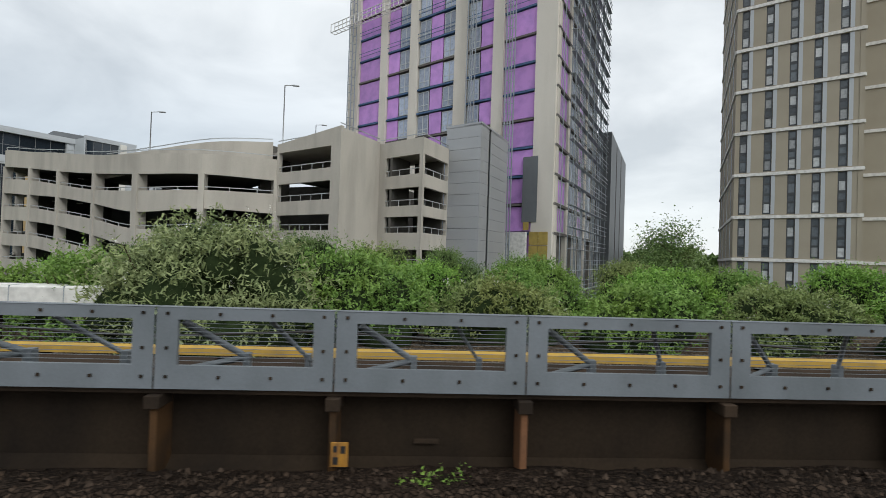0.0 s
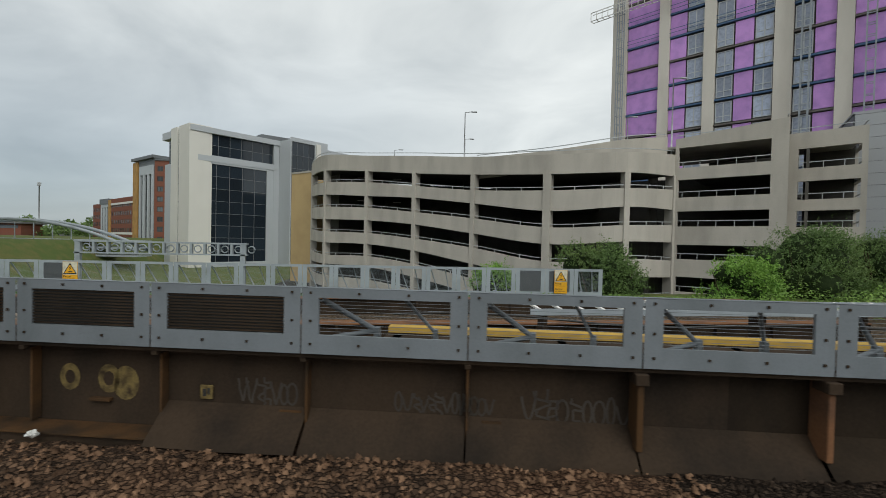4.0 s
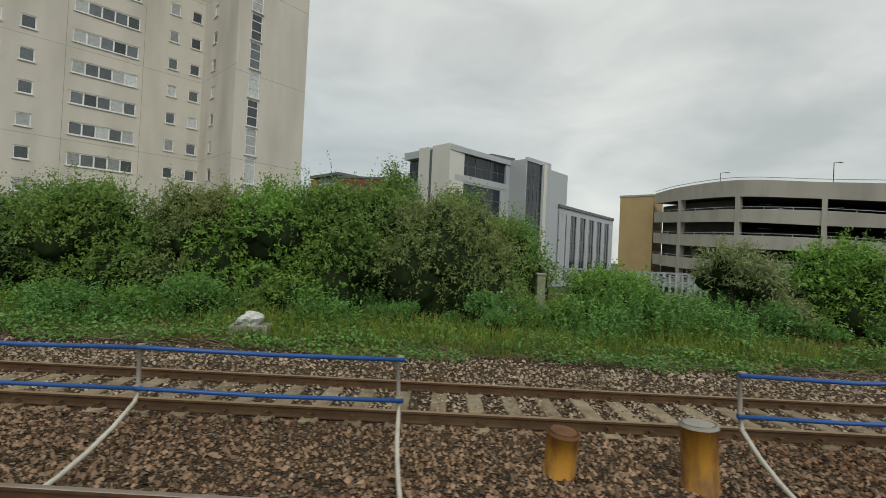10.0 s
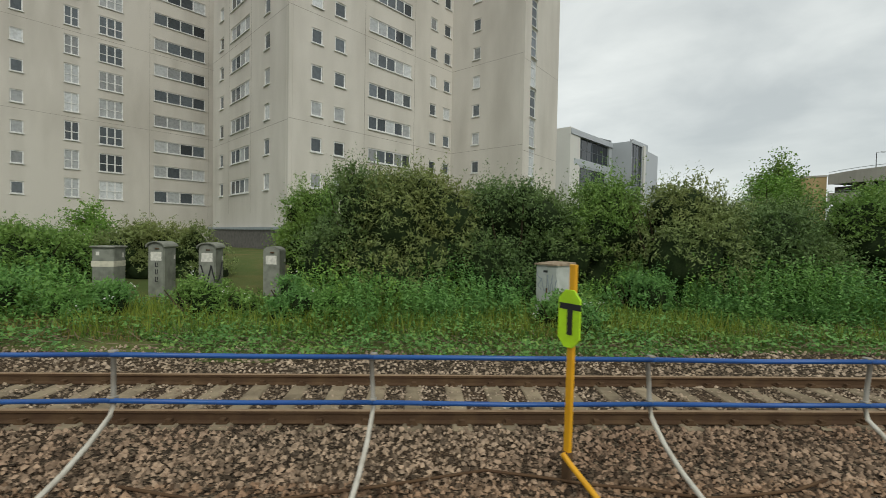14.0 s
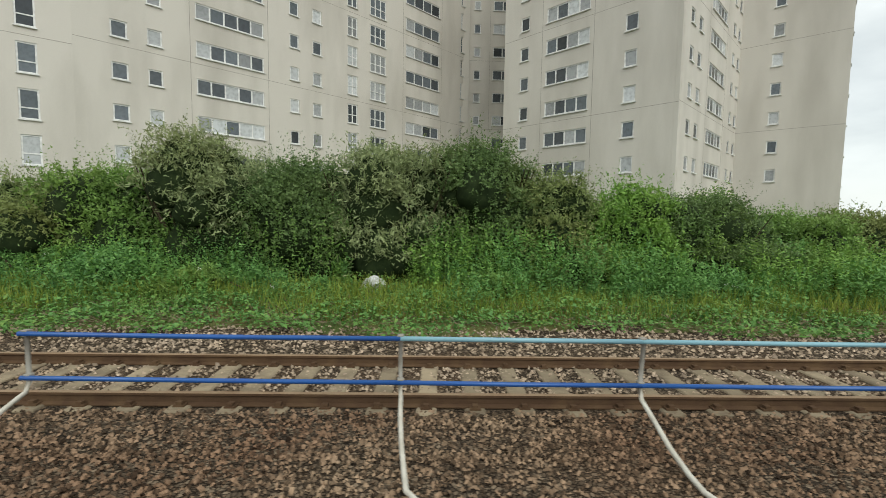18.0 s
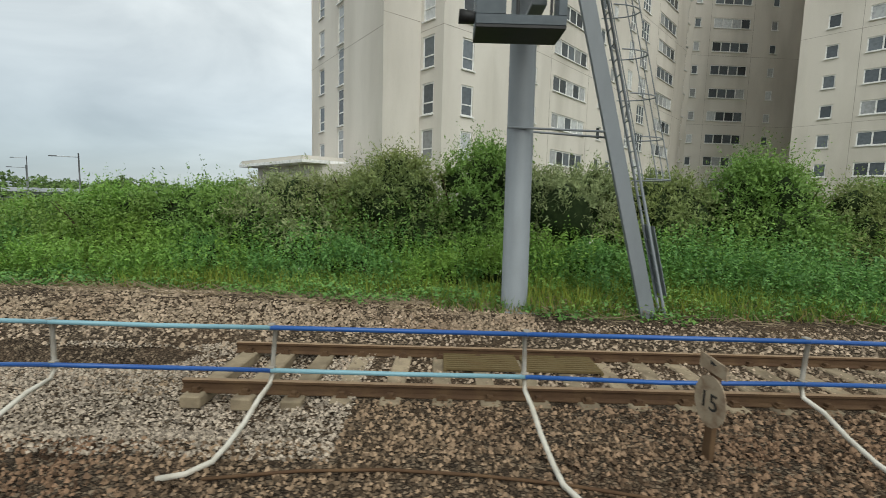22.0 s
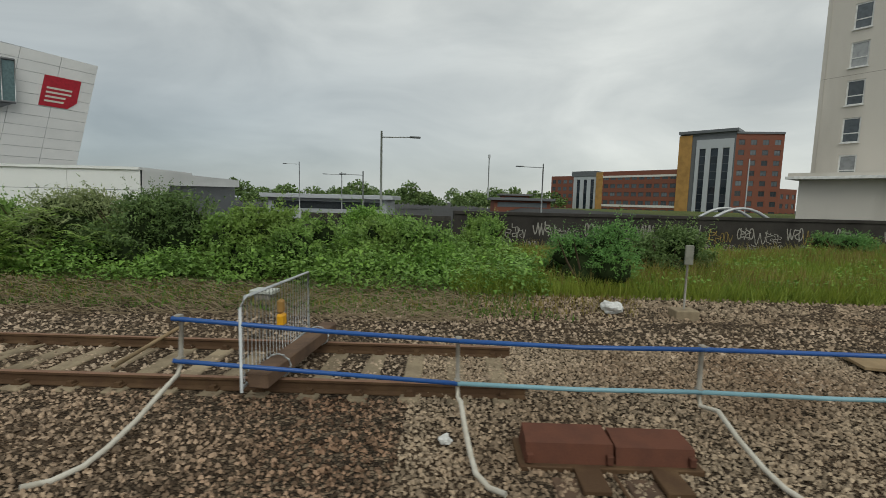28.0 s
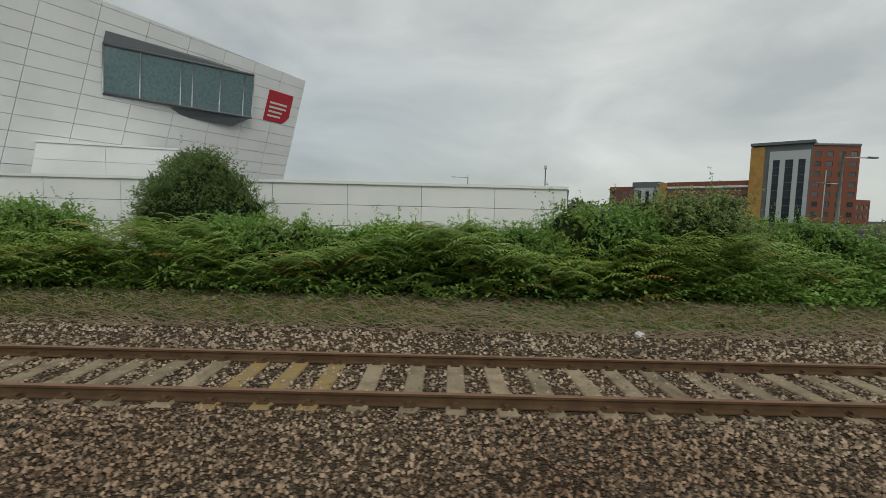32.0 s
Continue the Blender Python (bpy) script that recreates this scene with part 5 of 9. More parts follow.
# ---- brick blocks ----
def brick_wing(parent, p0, p1, z0, z1, ncol, nrow, w=1.6, h=1.5, sill=1.0):
    m_, l_ = along(p0, p1)
    hs = []
    step = l_ / ncol
    rise = (z1 - z0 - 1.2) / nrow
    for i in range(ncol):
        for j in range(nrow):
            hs.append((i * step + (step - w) / 2, i * step + (step + w) / 2, z0 + sill + j * rise, z0 + sill + j * rise + h))
    wall_with_holes("wall", l_, z0, z1, hs, BRICK, parent, m_, depth=0.25)
    for a, b, c, d in hs:
        window(parent, m_ @ Matrix.Translation((a, 0.08, c)), b - a, d - c, (2,), frame_mat=DARKFRAME, sill=False)
    return m_, l_


# ---- brick hotel with orange bays ----
ho = empty("brick_hotel", label="long red brick block with orange bays and dark glazing", category="building")
hA, hB, hC, hD, hE, hF, hG = (-148.8, 189.0), (-141.6, 181.8), (-132.8, 173.4), (-114.3, 154.2), (-111.6, 151.7), (-102.5, 143.4), (-88.5, 142.3)
brick_wing(ho, hA, hB, -4, 13.9, 4, 6, 1.6, 1.5)
m, ln = plain_face(ho, hB, hC, -4, 13.6, [(1.4, 2.8, -3, 12.4), (4.3, 5.7, -3, 12.4), (7.2, 8.6, -3, 12.4)], OFFGREY)
for x0 in (1.4, 4.3, 7.2):
    curtain_wall(ho, hB, hC, x0, x0 + 1.4, -3, 12.4, 1, 6, 0.3)
o = boxes("orange_panel", [(ln - 2.6, ln, -0.25, -0.05, -4, 15.0)], ORANGE, ho)
o.matrix_local = m
o = boxes("dark_fascia", [(-0.8, ln - 2.6, -0.2, 5, 13.6, 15.6)], DARKCLAD, ho)
o.matrix_local = m
brick_wing(ho, hC, hD, -4, 15.2, 10, 6, 1.9, 1.5)
m, ln = along(hC, hD)
o = boxes("cream_band", [(0, ln, -0.18, -0.02, 12.9, 13.6)], CREAM, ho)
o.matrix_local = m
o = boxes("buff_band", [(0, ln, -0.16, -0.02, 2.2, 3.0)], CREAM, ho)
o.matrix_local = m
m, ln = along(hD, hE)
o = boxes("orange_bay", [(-0.2, ln, -0.4, 3, -4, 26.0)], ORANGE, ho)
o.matrix_local = m
m, ln = plain_face(ho, hE, hF, -4, 26.4, [(2.4, 4.2, -3, 21.5), (5.6, 7.7, -3, 21.5), (9.0, 10.8, -3, 21.5)], DARKCLAD)
for a, b in ((2.4, 4.2), (5.6, 7.7), (9.0, 10.8)):
    curtain_wall(ho, hE, hF, a, b, -3, 21.5, 1, 10, 0.2)
for a, b, c, d in ((1.4, 2.4, -4, 23.2), (4.2, 5.6, -4, 23.2), (7.7, 9.0, -4, 23.2), (10.8, 11.9, -4, 23.2), (1.4, 11.9, 23.2, 24.3), (2.4, 10.8, 21.5, 23.2)):
    o = boxes("pale_frame", [(a, b, -0.4 + 0.01 * (c > 0), 0, c, d)], OFFGREY, ho)
    o.matrix_local = m
o = boxes("roof_edge", [(-4, ln + 0.6, -0.9, 9, 26.4, 27.3)], DARKCLAD, ho)
o.matrix_local = m
brick_wing(ho, hF, hG, -4, 25.6, 4, 9, 1.8, 1.6)
m, ln = along(hF, hG)
o = boxes("pale_fin", [(ln * 0.3, ln * 0.3 + 0.3, -0.2, 0, -2, 18)], OFFGREY, ho)
o.matrix_local = m
o = boxes("roof_edge", [(0, ln, -0.3, 9, 25.6, 26.2)], DARKCLAD, ho)
o.matrix_local = m
brick_wing(ho, hG, (-80, 146.5), -4, 9.0, 3, 4, 1.6, 1.5)
# Dark fillings stand in for unlit hotel rooms.
prism("core", [(-148.2, 189.5), (-141.4, 182.5), (-132.6, 174.1), (-114, 155), (-102.3, 144.2), (-88.6, 143.0), (-92, 158), (-140, 200)], -4, 13.4, DARKFRAME, ho)
prism("core", [(-113.8, 154.8), (-102.3, 144.2), (-88.6, 143), (-90, 158), (-106, 165)], 13.4, 25.4, DARKFRAME, ho)

# ---- white university building ----
us = empty("white_clad_building", label="white metal-clad building with a leaning prow and glazed bay", category="university building")
UT, UB = Vector((-235.3, 58.0, 18.4)), Vector((-237.7, 56.8, 6.4))
UL = Vector((-251.0, 31.0, 0))
ud = Vector((UB.x - UL.x, UB.y - UL.y, 0)).normalized()


def usp(s, z):
    """A point on the long face: s metres back from the prow, at height z (the face leans with height)."""
    k = (z - 6.4) / 12.0
    b = UB + Vector((UT.x - UB.x, UT.y - UB.y, 0)) * k
    p = b - ud * s
    return Vector((p.x, p.y, z))


SL = 34.0
ztop = lambda s: 18.3 + s * 0.022
un = Vector((ud.y, -ud.x, 0))
rows, colsn = 12, 9
for j in range(rows + 4):
    for i in range(colsn):
        s0, s1 = SL * i / colsn, SL * (i + 1) / colsn
        z0, z1 = 4.0 + j * 1.2, 4.0 + (j + 1) * 1.2
        if z0 > ztop(s0) - 0.1:
            continue
        q = []
        for s, z in ((s0 + 0.02, z0 + 0.02), (s1 - 0.02, z0 + 0.02), (s1 - 0.02, z1 - 0.02), (s0 + 0.02, z1 - 0.02)):
            q.append(usp(s, min(z, ztop(s))))
        if max(v.z for v in q) - min(v.z for v in q) < 0.2:
            continue
        mid_s, mid_z = (s0 + s1) / 2, (z0 + z1) / 2
        if 8.4 < mid_s < 20.5 and 12.4 < mid_z < 15.6:
            continue
        vs = [v + un * 0.05 for v in q] + [v for v in q]
        link_mesh("cladding_panel", vs, [(0, 3, 2, 1), (0, 1, 5, 4), (1, 2, 6, 5), (2, 3, 7, 6), (3, 0, 4, 7)], WHITECLAD, us)
back = [usp(0, -4), usp(SL, -4), usp(SL, ztop(SL)), usp(0, ztop(0))]
inner = [v - un * 0.05 for v in back] + [v - un * 12 for v in back]
link_mesh("core", inner, [(0, 3, 2, 1), (4, 5, 6, 7), (0, 4, 7, 3), (1, 2, 6, 5), (2, 3, 7, 6), (0, 1, 5, 4)], OFFGREY, us)
# glazed bay
gb = [usp(7.2, 12.2), usp(21.2, 11.6), usp(22.0, 15.5), usp(8.1, 16.7)]
fr = [v + un * 0.9 for v in gb[:1]] + [gb[1] + un * 0.1, gb[2] + un * 0.1, gb[3] + un * 0.9]
link_mesh("bay_glass", fr, [(0, 3, 2, 1)], mat("bay_glazing", (0.15, 0.225, 0.24), 0.05, vary=0.01, bump=0), us)
for f in (0.0, 0.08, 0.27, 0.47, 0.55, 0.8, 1.0):
    a, b = fr[0].lerp(fr[1], f), fr[3].lerp(fr[2], f)
    tube("mullion", [a + un * 0.03, b + un * 0.03], 0.07, GALVLIGHT, us, seg=4)
for a, b in ((fr[0], fr[1]), (fr[3], fr[2])):
    tube("bay_edge", [a + un * 0.02, b + un * 0.02], 0.14, DARKCLAD, us, seg=4)
soff = [gb[0] + un * 1.0, usp(15.6, 11.6) + un * 0.2, usp(14.0, 11.0), usp(9.0, 11.0) + un * 0.5]
link_mesh("bay_soffit", [*soff, fr[0] + un * 0.05, fr[1].lerp(fr[0], 0.6)], [(0, 3, 2, 1), (0, 1, 5, 4)], DARKCLAD, us)
head = [gb[3] + un * 0.9, gb[2] + un * 0.1, usp(22.0, 16.6) + un * 0.06, usp(13.0, 17.0) + un * 0.06]
link_mesh("bay_hood", head, [(0, 1, 2, 3)], DARKCLAD, us)
sg = [usp(1.4, 16.0), usp(5.0, 16.0), usp(5.0, 12.5), usp(2.2, 12.5), usp(1.4, 13.3)]
sg = [v + un * 0.12 for v in sg]
link_mesh("red_sign", sg + [v - un * 0.08 for v in sg], [(0, 1, 2, 3, 4), (0, 5, 6, 1), (1, 6, 7, 2), (2, 7, 8, 3), (3, 8, 9, 4), (4, 9, 5, 0)], REDSIGN, us, "red sign with four rows of white bars")
for k, (a, b) in enumerate(((2.1, 4.6), (2.1, 4.6), (2.6, 4.6), (2.7, 4.6))):
    z = 14.5 - k * 0.5
    q = [usp(a, z), usp(b, z), usp(b, z + 0.22), usp(a, z + 0.22)]
    link_mesh("sign_bar", [v + un * 0.14 for v in q], [(0, 3, 2, 1)], CHALK, us)
lw = empty("low_white_wing", label="long low white-clad wing with a flat roof", category="building")
m, ln = along((-264, 26.2), (-209.9, 28.0))
k = 0
for i in range(12):
    for j in range(6):
        x0, x1 = ln * i / 12, ln * (i + 1) / 12
        z0, z1 = -3.66 + j * 1.27, -3.66 + (j + 1) * 1.27
        o = boxes("cladding_panel", [(x0 + 0.015, x1 - 0.015, 0, 0.06, z0 + 0.015, z1 - 0.015)], WHITECLAD, lw)
        o.matrix_local = m
o = boxes("roof_edge", [(0, ln, -0.12, 6, 3.95, 4.12)], WHITECLAD, lw)
o.matrix_local = m
# Dark core shows beside end_frame in place of the shaded recess there.
o = boxes("core", [(0, ln - 0.3, 0.06, 14, -4, 3.95)], DARKCLAD, lw)
o.matrix_local = m
link_mesh("end_frame", [(ln - 0.35, 0.06, -4), (ln + 0.1, 0.06, 3.95), (ln + 0.1, 14, 3.95), (ln + 0.1, 14, 3.3), (ln + 0.05, 3.0, 3.1), (ln - 0.3, 2.2, -4)], [(0, 5, 4, 3, 2, 1)], WHITECLAD, lw).matrix_local = m

hw = empty("white_annex", label="taller white-clad annex behind the low wing", category="building")
m, ln = along((-259.5, 31.0), (-239.8, 38.2))
for i in range(4):
    for j in range(3):
        o = boxes("cladding_panel", [(ln * i / 4 + 0.015, ln * (i + 1) / 4 - 0.015, 0, 0.06, 3.2 + j * 1.27, 4.44 + j * 1.27)], WHITECLAD, hw)
        o.matrix_local = m
o = boxes("roof_edge", [(0, ln, -0.1, 5, 7.0, 7.15)], WHITECLAD, hw)
o.matrix_local = m
o = boxes("core", [(0, ln, 0.06, 5, -3, 7.0)], OFFGREY, hw)
o.matrix_local = m


# ---- lettering ----
def lettering(text, size, material, parent, m, name="lettering", bold=0.0):
    cu = bpy.data.curves.new(name, 'FONT')
    cu.body, cu.size, cu.extrude, cu.offset = text, size, 0.002, bold
    tmp = bpy.data.objects.new(name, cu)
    scene.collection.objects.link(tmp)
    me = bpy.data.meshes.new_from_object(tmp.evaluated_get(bpy.context.evaluated_depsgraph_get()))
    bpy.data.objects.remove(tmp)
    me.materials.clear()
    me.materials.append(material)
    ob = new(name, me)
    ob.parent, ob.matrix_local = parent, m
    return ob


UPRIGHT = Matrix.Rotation(radians(90), 4, 'X')


def danger_sign(m, w=0.42, h=0.80, label="yellow and white bilingual danger sign with a black triangle", parent=None, text=True):
    """A danger sign in its local frame: x along, y into the wall, z up; origin at its lower left."""
    s = empty("danger_sign", m, label, "sign", "danger signs")
    bevel_box("plate", (0, w, -0.012, 0.0, 0, h), SIGNYELLOW, s, bev=0.003)
    boxes("upper_field", [(0.01, w - 0.01, -0.016, -0.012, h * 0.49, h - 0.01)], SIGNWHITE, s)
    def tri_mesh(name, k, material, y, dz=0.0):
        c, r = (w / 2, h * 0.71 + dz), w * k
        v = [(c[0] - r, y, c[1] - r * 0.75), (c[0] + r, y, c[1] - r * 0.75), (c[0], y, c[1] + r * 0.95)]
        link_mesh(name, v, [(0, 1, 2)], material, s)
    tri_mesh("triangle_border", 0.46, BLACKPAINT, -0.018)
    tri_mesh("triangle", 0.36, SIGNYELLOW, -0.020, -0.004)
    boxes("pictogram", [(w * 0.36, w * 0.66, -0.023, -0.021, h * 0.585, h * 0.602), (w * 0.42, w * 0.60, -0.023, -0.021, h * 0.602, h * 0.63), (w * 0.6, w * 0.66, -0.023, -0.021, h * 0.61, h * 0.635)], BLACKPAINT, s)
    link_mesh("bolt_mark", [(w * 0.54, -0.023, h * 0.84), (w * 0.42, -0.023, h * 0.745), (w * 0.50, -0.023, h * 0.745), (w * 0.47, -0.023, h * 0.66), (w * 0.60, -0.023, h * 0.77), (w * 0.51, -0.023, h * 0.77)], [(0, 1, 2, 5), (2, 3, 4, 5)], BLACKPAINT, s)
    if text:
        lettering("Perygl", h * 0.115, BLACKPAINT, s, Matrix.Translation((0.03, -0.014, h * 0.385)) @ UPRIGHT)
        lettering("Danger", h * 0.115, BLACKPAINT, s, Matrix.Translation((0.03, -0.014, h * 0.155)) @ UPRIGHT)
        boxes("small_print", [(0.03 + q * w, 0.03 + q * w + u * w, -0.015, -0.012, h * v, h * v + 0.014) for v in (0.315, 0.085) for q, u in ((0.0, 0.2), (0.24, 0.28), (0.56, 0.22))], BLACKPAINT, s)
    else:
        boxes("small_print", [(0.04, w * 0.8, -0.015, -0.012, h * z, h * z + 0.04) for z in (0.36, 0.22, 0.1)], BLACKPAINT, s)
    return s


FAINT = mat("faint_grey_paint", (0.062, 0.053, 0.045), 0.95)


def scrawl(parent, x0, x1, z0, z1, y, material, seed, loops=5, r=0.02):
    """An unreadable spray-paint tag: looping strokes, as one flat ribbon."""
    rr = random.Random(seed)
    vs, fs = [], []
    x = x0
    while x < x1:
        w = rr.uniform(0.22, 0.42) * (z1 - z0)
        pts = []
        kind, q = rr.choice("zzvou"), (z1 - z0) * rr.uniform(0.8, 1.05)
        for i in range(12):
            t = i / 11
            if kind == "z":
                u, v = (0.0, 1.0, 0.1, 0.9)[int(t * 3.99)] + rr.uniform(-0.15, 0.15), 1 - t + rr.uniform(-0.12, 0.12)
            elif kind == "v":
                u, v = t + rr.uniform(-0.05, 0.05), abs(2 * t - 1) * 0.9 + rr.uniform(-0.08, 0.08)
            elif kind == "u":
                u, v = 0.5 - 0.5 * math.cos(math.pi * t), 0.5 + 0.5 * math.cos(2 * math.pi * t) * (0.6 + 0.4 * t)
            else:
                u, v = 0.5 + 0.45 * math.sin(6.6 * t), 0.5 + 0.45 * math.cos(6.6 * t)
            pts.append((x + w * u * 1.1, z0 + q * v))
        for i in range(11):
            p, q = Vector((*pts[i], 0)), Vector((*pts[i + 1], 0))
            d = q - p
            if d.length < 1e-4:
                continue
            nn = Vector((-d.y, d.x, 0)).normalized() * r
            k = len(vs)
            vs += [(p.x - nn.x, y, p.y - nn.y), (q.x - nn.x, y, q.y - nn.y), (q.x + nn.x, y, q.y + nn.y), (p.x + nn.x, y, p.y + nn.y)]
            fs.append((k, k + 1, k + 2, k + 3))
        x += w * rr.uniform(0.8, 1.25)
    return link_mesh("tag", vs, fs, material, parent)


# ---- plate girder with parapet beside the running line ----
G0, G1 = (-31.26, -0.96), (14.5, -9.62)
gm, gl = along(G0, G1)
gx0 = -31.26
gk = gl / (G1[0] - G0[0])
joints = [-31.26, -30.66, -29.19, -27.63, -26.0, -24.4, -22.75, -21.1, -19.4, -17.65, -15.89, -14.39, -13.18, -12.07, -10.35, -8.31, -6.9, -5.3, -3.49, -1.36, 0.05, 1.62, 3.37, 5.1, 6.9, 8.6, 10.4, 12.2, 14.4]
js = [(x - gx0) * gk for x in joints]
girder = empty("bridge_girder", gm, "old brown plate girder under a grey steel parapet", "bridge girder")
ZP0, ZP1 = 1.30, 1.96


boxes("web", [(0, 7.9, 0.28, 0.31, 0.2, ZP0 + 0.02)], RUSTDARK, girder)
boxes("web", [(7.9, gl, 0.28, 0.31, 0.2, ZP0 + 0.02)], SOOTSHADESTEEL, girder)
boxes("top_flange", [(0, gl, 0.05, 0.62, ZP0 - 0.05, ZP0 - 0.01)], RUSTDARK, girder)
boxes("bottom_flange", [(0, 2.1, -0.06, 0.27, 0.36, 0.375)], OCHRE, girder)
boxes("apron_plate", [(0, 2.1, -0.02, 0.0, -0.3, 0.36)], RUSTDARK, girder)
tr = random.Random(6)
for a, b in zip(js[2:-1], js[3:]):
    za, zb = 0.30 + tr.uniform(-0.06, 0.05), 0.30 + tr.uniform(-0.06, 0.05)
    link_mesh("toe_plate", [(a, -0.12, za), ((a + b) / 2, -0.12, (za + zb) / 2 + tr.uniform(-0.05, 0.03)), (b - 0.02, -0.12, zb), (b - 0.02, 0.27, 0.66), (a, 0.27, 0.66)], [(0, 1, 2, 3, 4)], RUSTDARK if a < 7.5 else SOOTSHADESTEEL, girder)
boxes("end_plate", [(-0.03, 0.0, 0.0, 0.6, -0.1, ZP0)], RUSTDARK, girder)
boxes("base_beam", [(0, gl, -0.08, 0.25, -0.2, 0.26)], RUSTDARK, girder)
for i, s in enumerate(js[1:], 1):
    if i < 5:
        bevel_box("stiffener", (s - 0.014, s + 0.014, 0.16, 0.27, 0.40, ZP0 - 0.06), OCHRE, girder, bev=0.004)
        bevel_box("bracket", (s - 0.03, s + 0.03, 0.05, 0.2, ZP0 - 0.10, ZP0 - 0.055), RUSTDARK, girder, bev=0.006)
        continue
    bevel_box("stiffener", (s - 0.03, s + 0.03, 0.02, 0.27, 0.50, ZP0 - 0.06), OCHRE if i % 3 else RUSTORANGE, girder, bev=0.008)
    bevel_box("bracket", (s - 0.06, s + 0.06, -0.02, 0.2, ZP0 - 0.16, ZP0 - 0.055), RUSTDARK, girder, bev=0.006)
    rng = random.Random(i)
    if rng.random() < 0.5:
        k = s - rng.uniform(0.4, 1.0)
        bevel_box("cleat", (k - 0.11, k + 0.11, 0.245, 0.28, 0.78, 0.82), RUSTDARK, girder, bev=0.004)
for a, b, w in ((1.35, 0.62, 0.12), (2.45, 0.55, 0.1), (3.5, 0.6, 0.12), (5.6, 0.6, 0.1)):
    bevel_box("cleat", (a - w, a + w, 0.22, 0.28, b, b + 0.035), OCHRE, girder, bev=0.004)


def frame_panel(x0, x1, kind, parent, z0=ZP0, z1=ZP1, bolts=True, paint=PARAPETGREY):
    """Parapet panel > frame, infill, struts, bolts."""
    w = x1 - x0
    sx = 0.17 if w > 1 else 0.14
    o0, o1, oz0, oz1 = x0 + sx, x1 - sx, z0 + 0.19, z1 - 0.10
    fr_ = wall_with_holes("parapet_panel", w - 0.014, z0, z1, [(sx, w - sx - 0.014, oz0, oz1)], paint, parent, Matrix.Translation((x0 + 0.007, 0, 0)), depth=0.035)
    bm = bmesh.new()
    bm.from_mesh(fr_.data)
    bm.faces.ensure_lookup_table()
    bmesh.ops.delete(bm, geom=[bm.faces[len(bm.faces) - 1]], context='FACES')
    bm.to_mesh(fr_.data)
    bm.free()
    boxes("top_angle", [(0, w - 0.014, 0.0, 0.09, z1 - 0.008, z1)], paint, fr_)
    if kind == "louvre":
        bs = []
        z = oz0 + 0.01
        while z < oz1 - 0.01:
            bs.append((sx, w - sx - 0.014, 0.012, 0.03, z, z + 0.014))
            z += 0.031
        boxes("louvre", bs, RUSTDARK if paint is PARAPETGREY else DARKCLAD, fr_)
        boxes("backing", [(sx, w - sx - 0.014, 0.032, 0.036, oz0, oz1)], BLACKPAINT if paint is PARAPETGREY else DARKCLAD, fr_)
    else:
        bs = []
        z = oz0 + 0.03
        while z < oz1:
            bs.append((sx, w - sx, 0.03, 0.034, z, z + 0.004))
            z += 0.034
        boxes("mesh_wire", bs, paint, fr_)
        tube("strut", [(sx + 0.02, 0.05, oz1 - 0.02), (w * 0.40, 0.42, oz0 - 0.02)], 0.028, paint, fr_, seg=4)
        tube("strut", [(w * 0.62, 0.05, oz1), (w * 0.78, 0.42, oz0 - 0.02)], 0.02, paint, fr_, seg=4)
        tube("strut", [(w * 0.40, 0.42, oz0 - 0.02), (sx - 0.02, 0.08, oz0 - 0.06)], 0.028, paint, fr_, seg=4)
        for b in ((w * 0.385, w * 0.42, 0.38, 0.46, oz0 - 0.12, oz0 + 0.02), (w * 0.765, w * 0.795, 0.38, 0.46, oz0 - 0.12, oz0 + 0.02)):
            boxes("strut_foot", [b], paint, fr_)
    if bolts:
        nb = max(2, int(w / 0.42))
        bm_ = shared("bolt", lambda: raw_mesh("bolt", *box_data(-0.012, 0.012, -0.012, 0.0, -0.012, 0.012), [RUSTDARK]))
        spots = [(0.09 + (w - 0.19) * i / nb, z) for i in range(nb + 1) for z in (z0 + 0.10, z1 - 0.05)] + [(0.09, (z0 + z1) / 2), (w - 0.10, (z0 + z1) / 2)]
        for bx, bz in spots:
            b_ = new("bolt", bm_)
            b_.parent, b_.matrix_local = fr_, Matrix.Translation((bx, 0, bz))
    return fr_


for i in range(len(js) - 1):
    frame_panel(js[i], js[i + 1], "louvre" if i < 3 else "open", girder)
boxes("walkway_plate", [(5.0, gl, 0.55, 1.0, ZP0 - 0.06, ZP0 - 0.02)], RUSTDARK, girder)
rng = random.Random(9)
rv = []
for i in range(420):
    x = 5.0 + i * (gl - 5.2) / 420
    rv += [(x, x + 0.03, 0.58, 0.61, ZP0 - 0.02, ZP0), (x, x + 0.03, 0.70, 0.73, ZP0 - 0.02, ZP0)]
tagged(boxes("rivets", rv, RUSTDARK, girder), kind="stuff")
yk = empty("cable_trough", gm, "grey cable trough with a yellow painted kerb behind the parapet", "cable trough")
boxes("trough", [(4.3, gl, 1.02, 1.3, 1.06, 1.26)], RUSTDARK, yk)
boxes("yellow_kerb", [(4.3, gl, 1.34, 1.5, 1.265, 1.34)], YELLOWLINE, yk)
for i in range(20):
    boxes("support", [(4.4 + i * 2.0, 4.5 + i * 2.0, 1.05, 1.5, -0.1, 1.26)], RUSTDARK, yk)
tube("cable", [(4.3 + i * 0.9, 1.6 + 0.02 * math.sin(i), 1.46 + 0.05 * math.sin(i * 1.3)) for i in range(45)], 0.015, BLACKPAINT, yk)
ft = empty("graffiti", gm, "faint pale spray tags on the girder web", "graffiti")
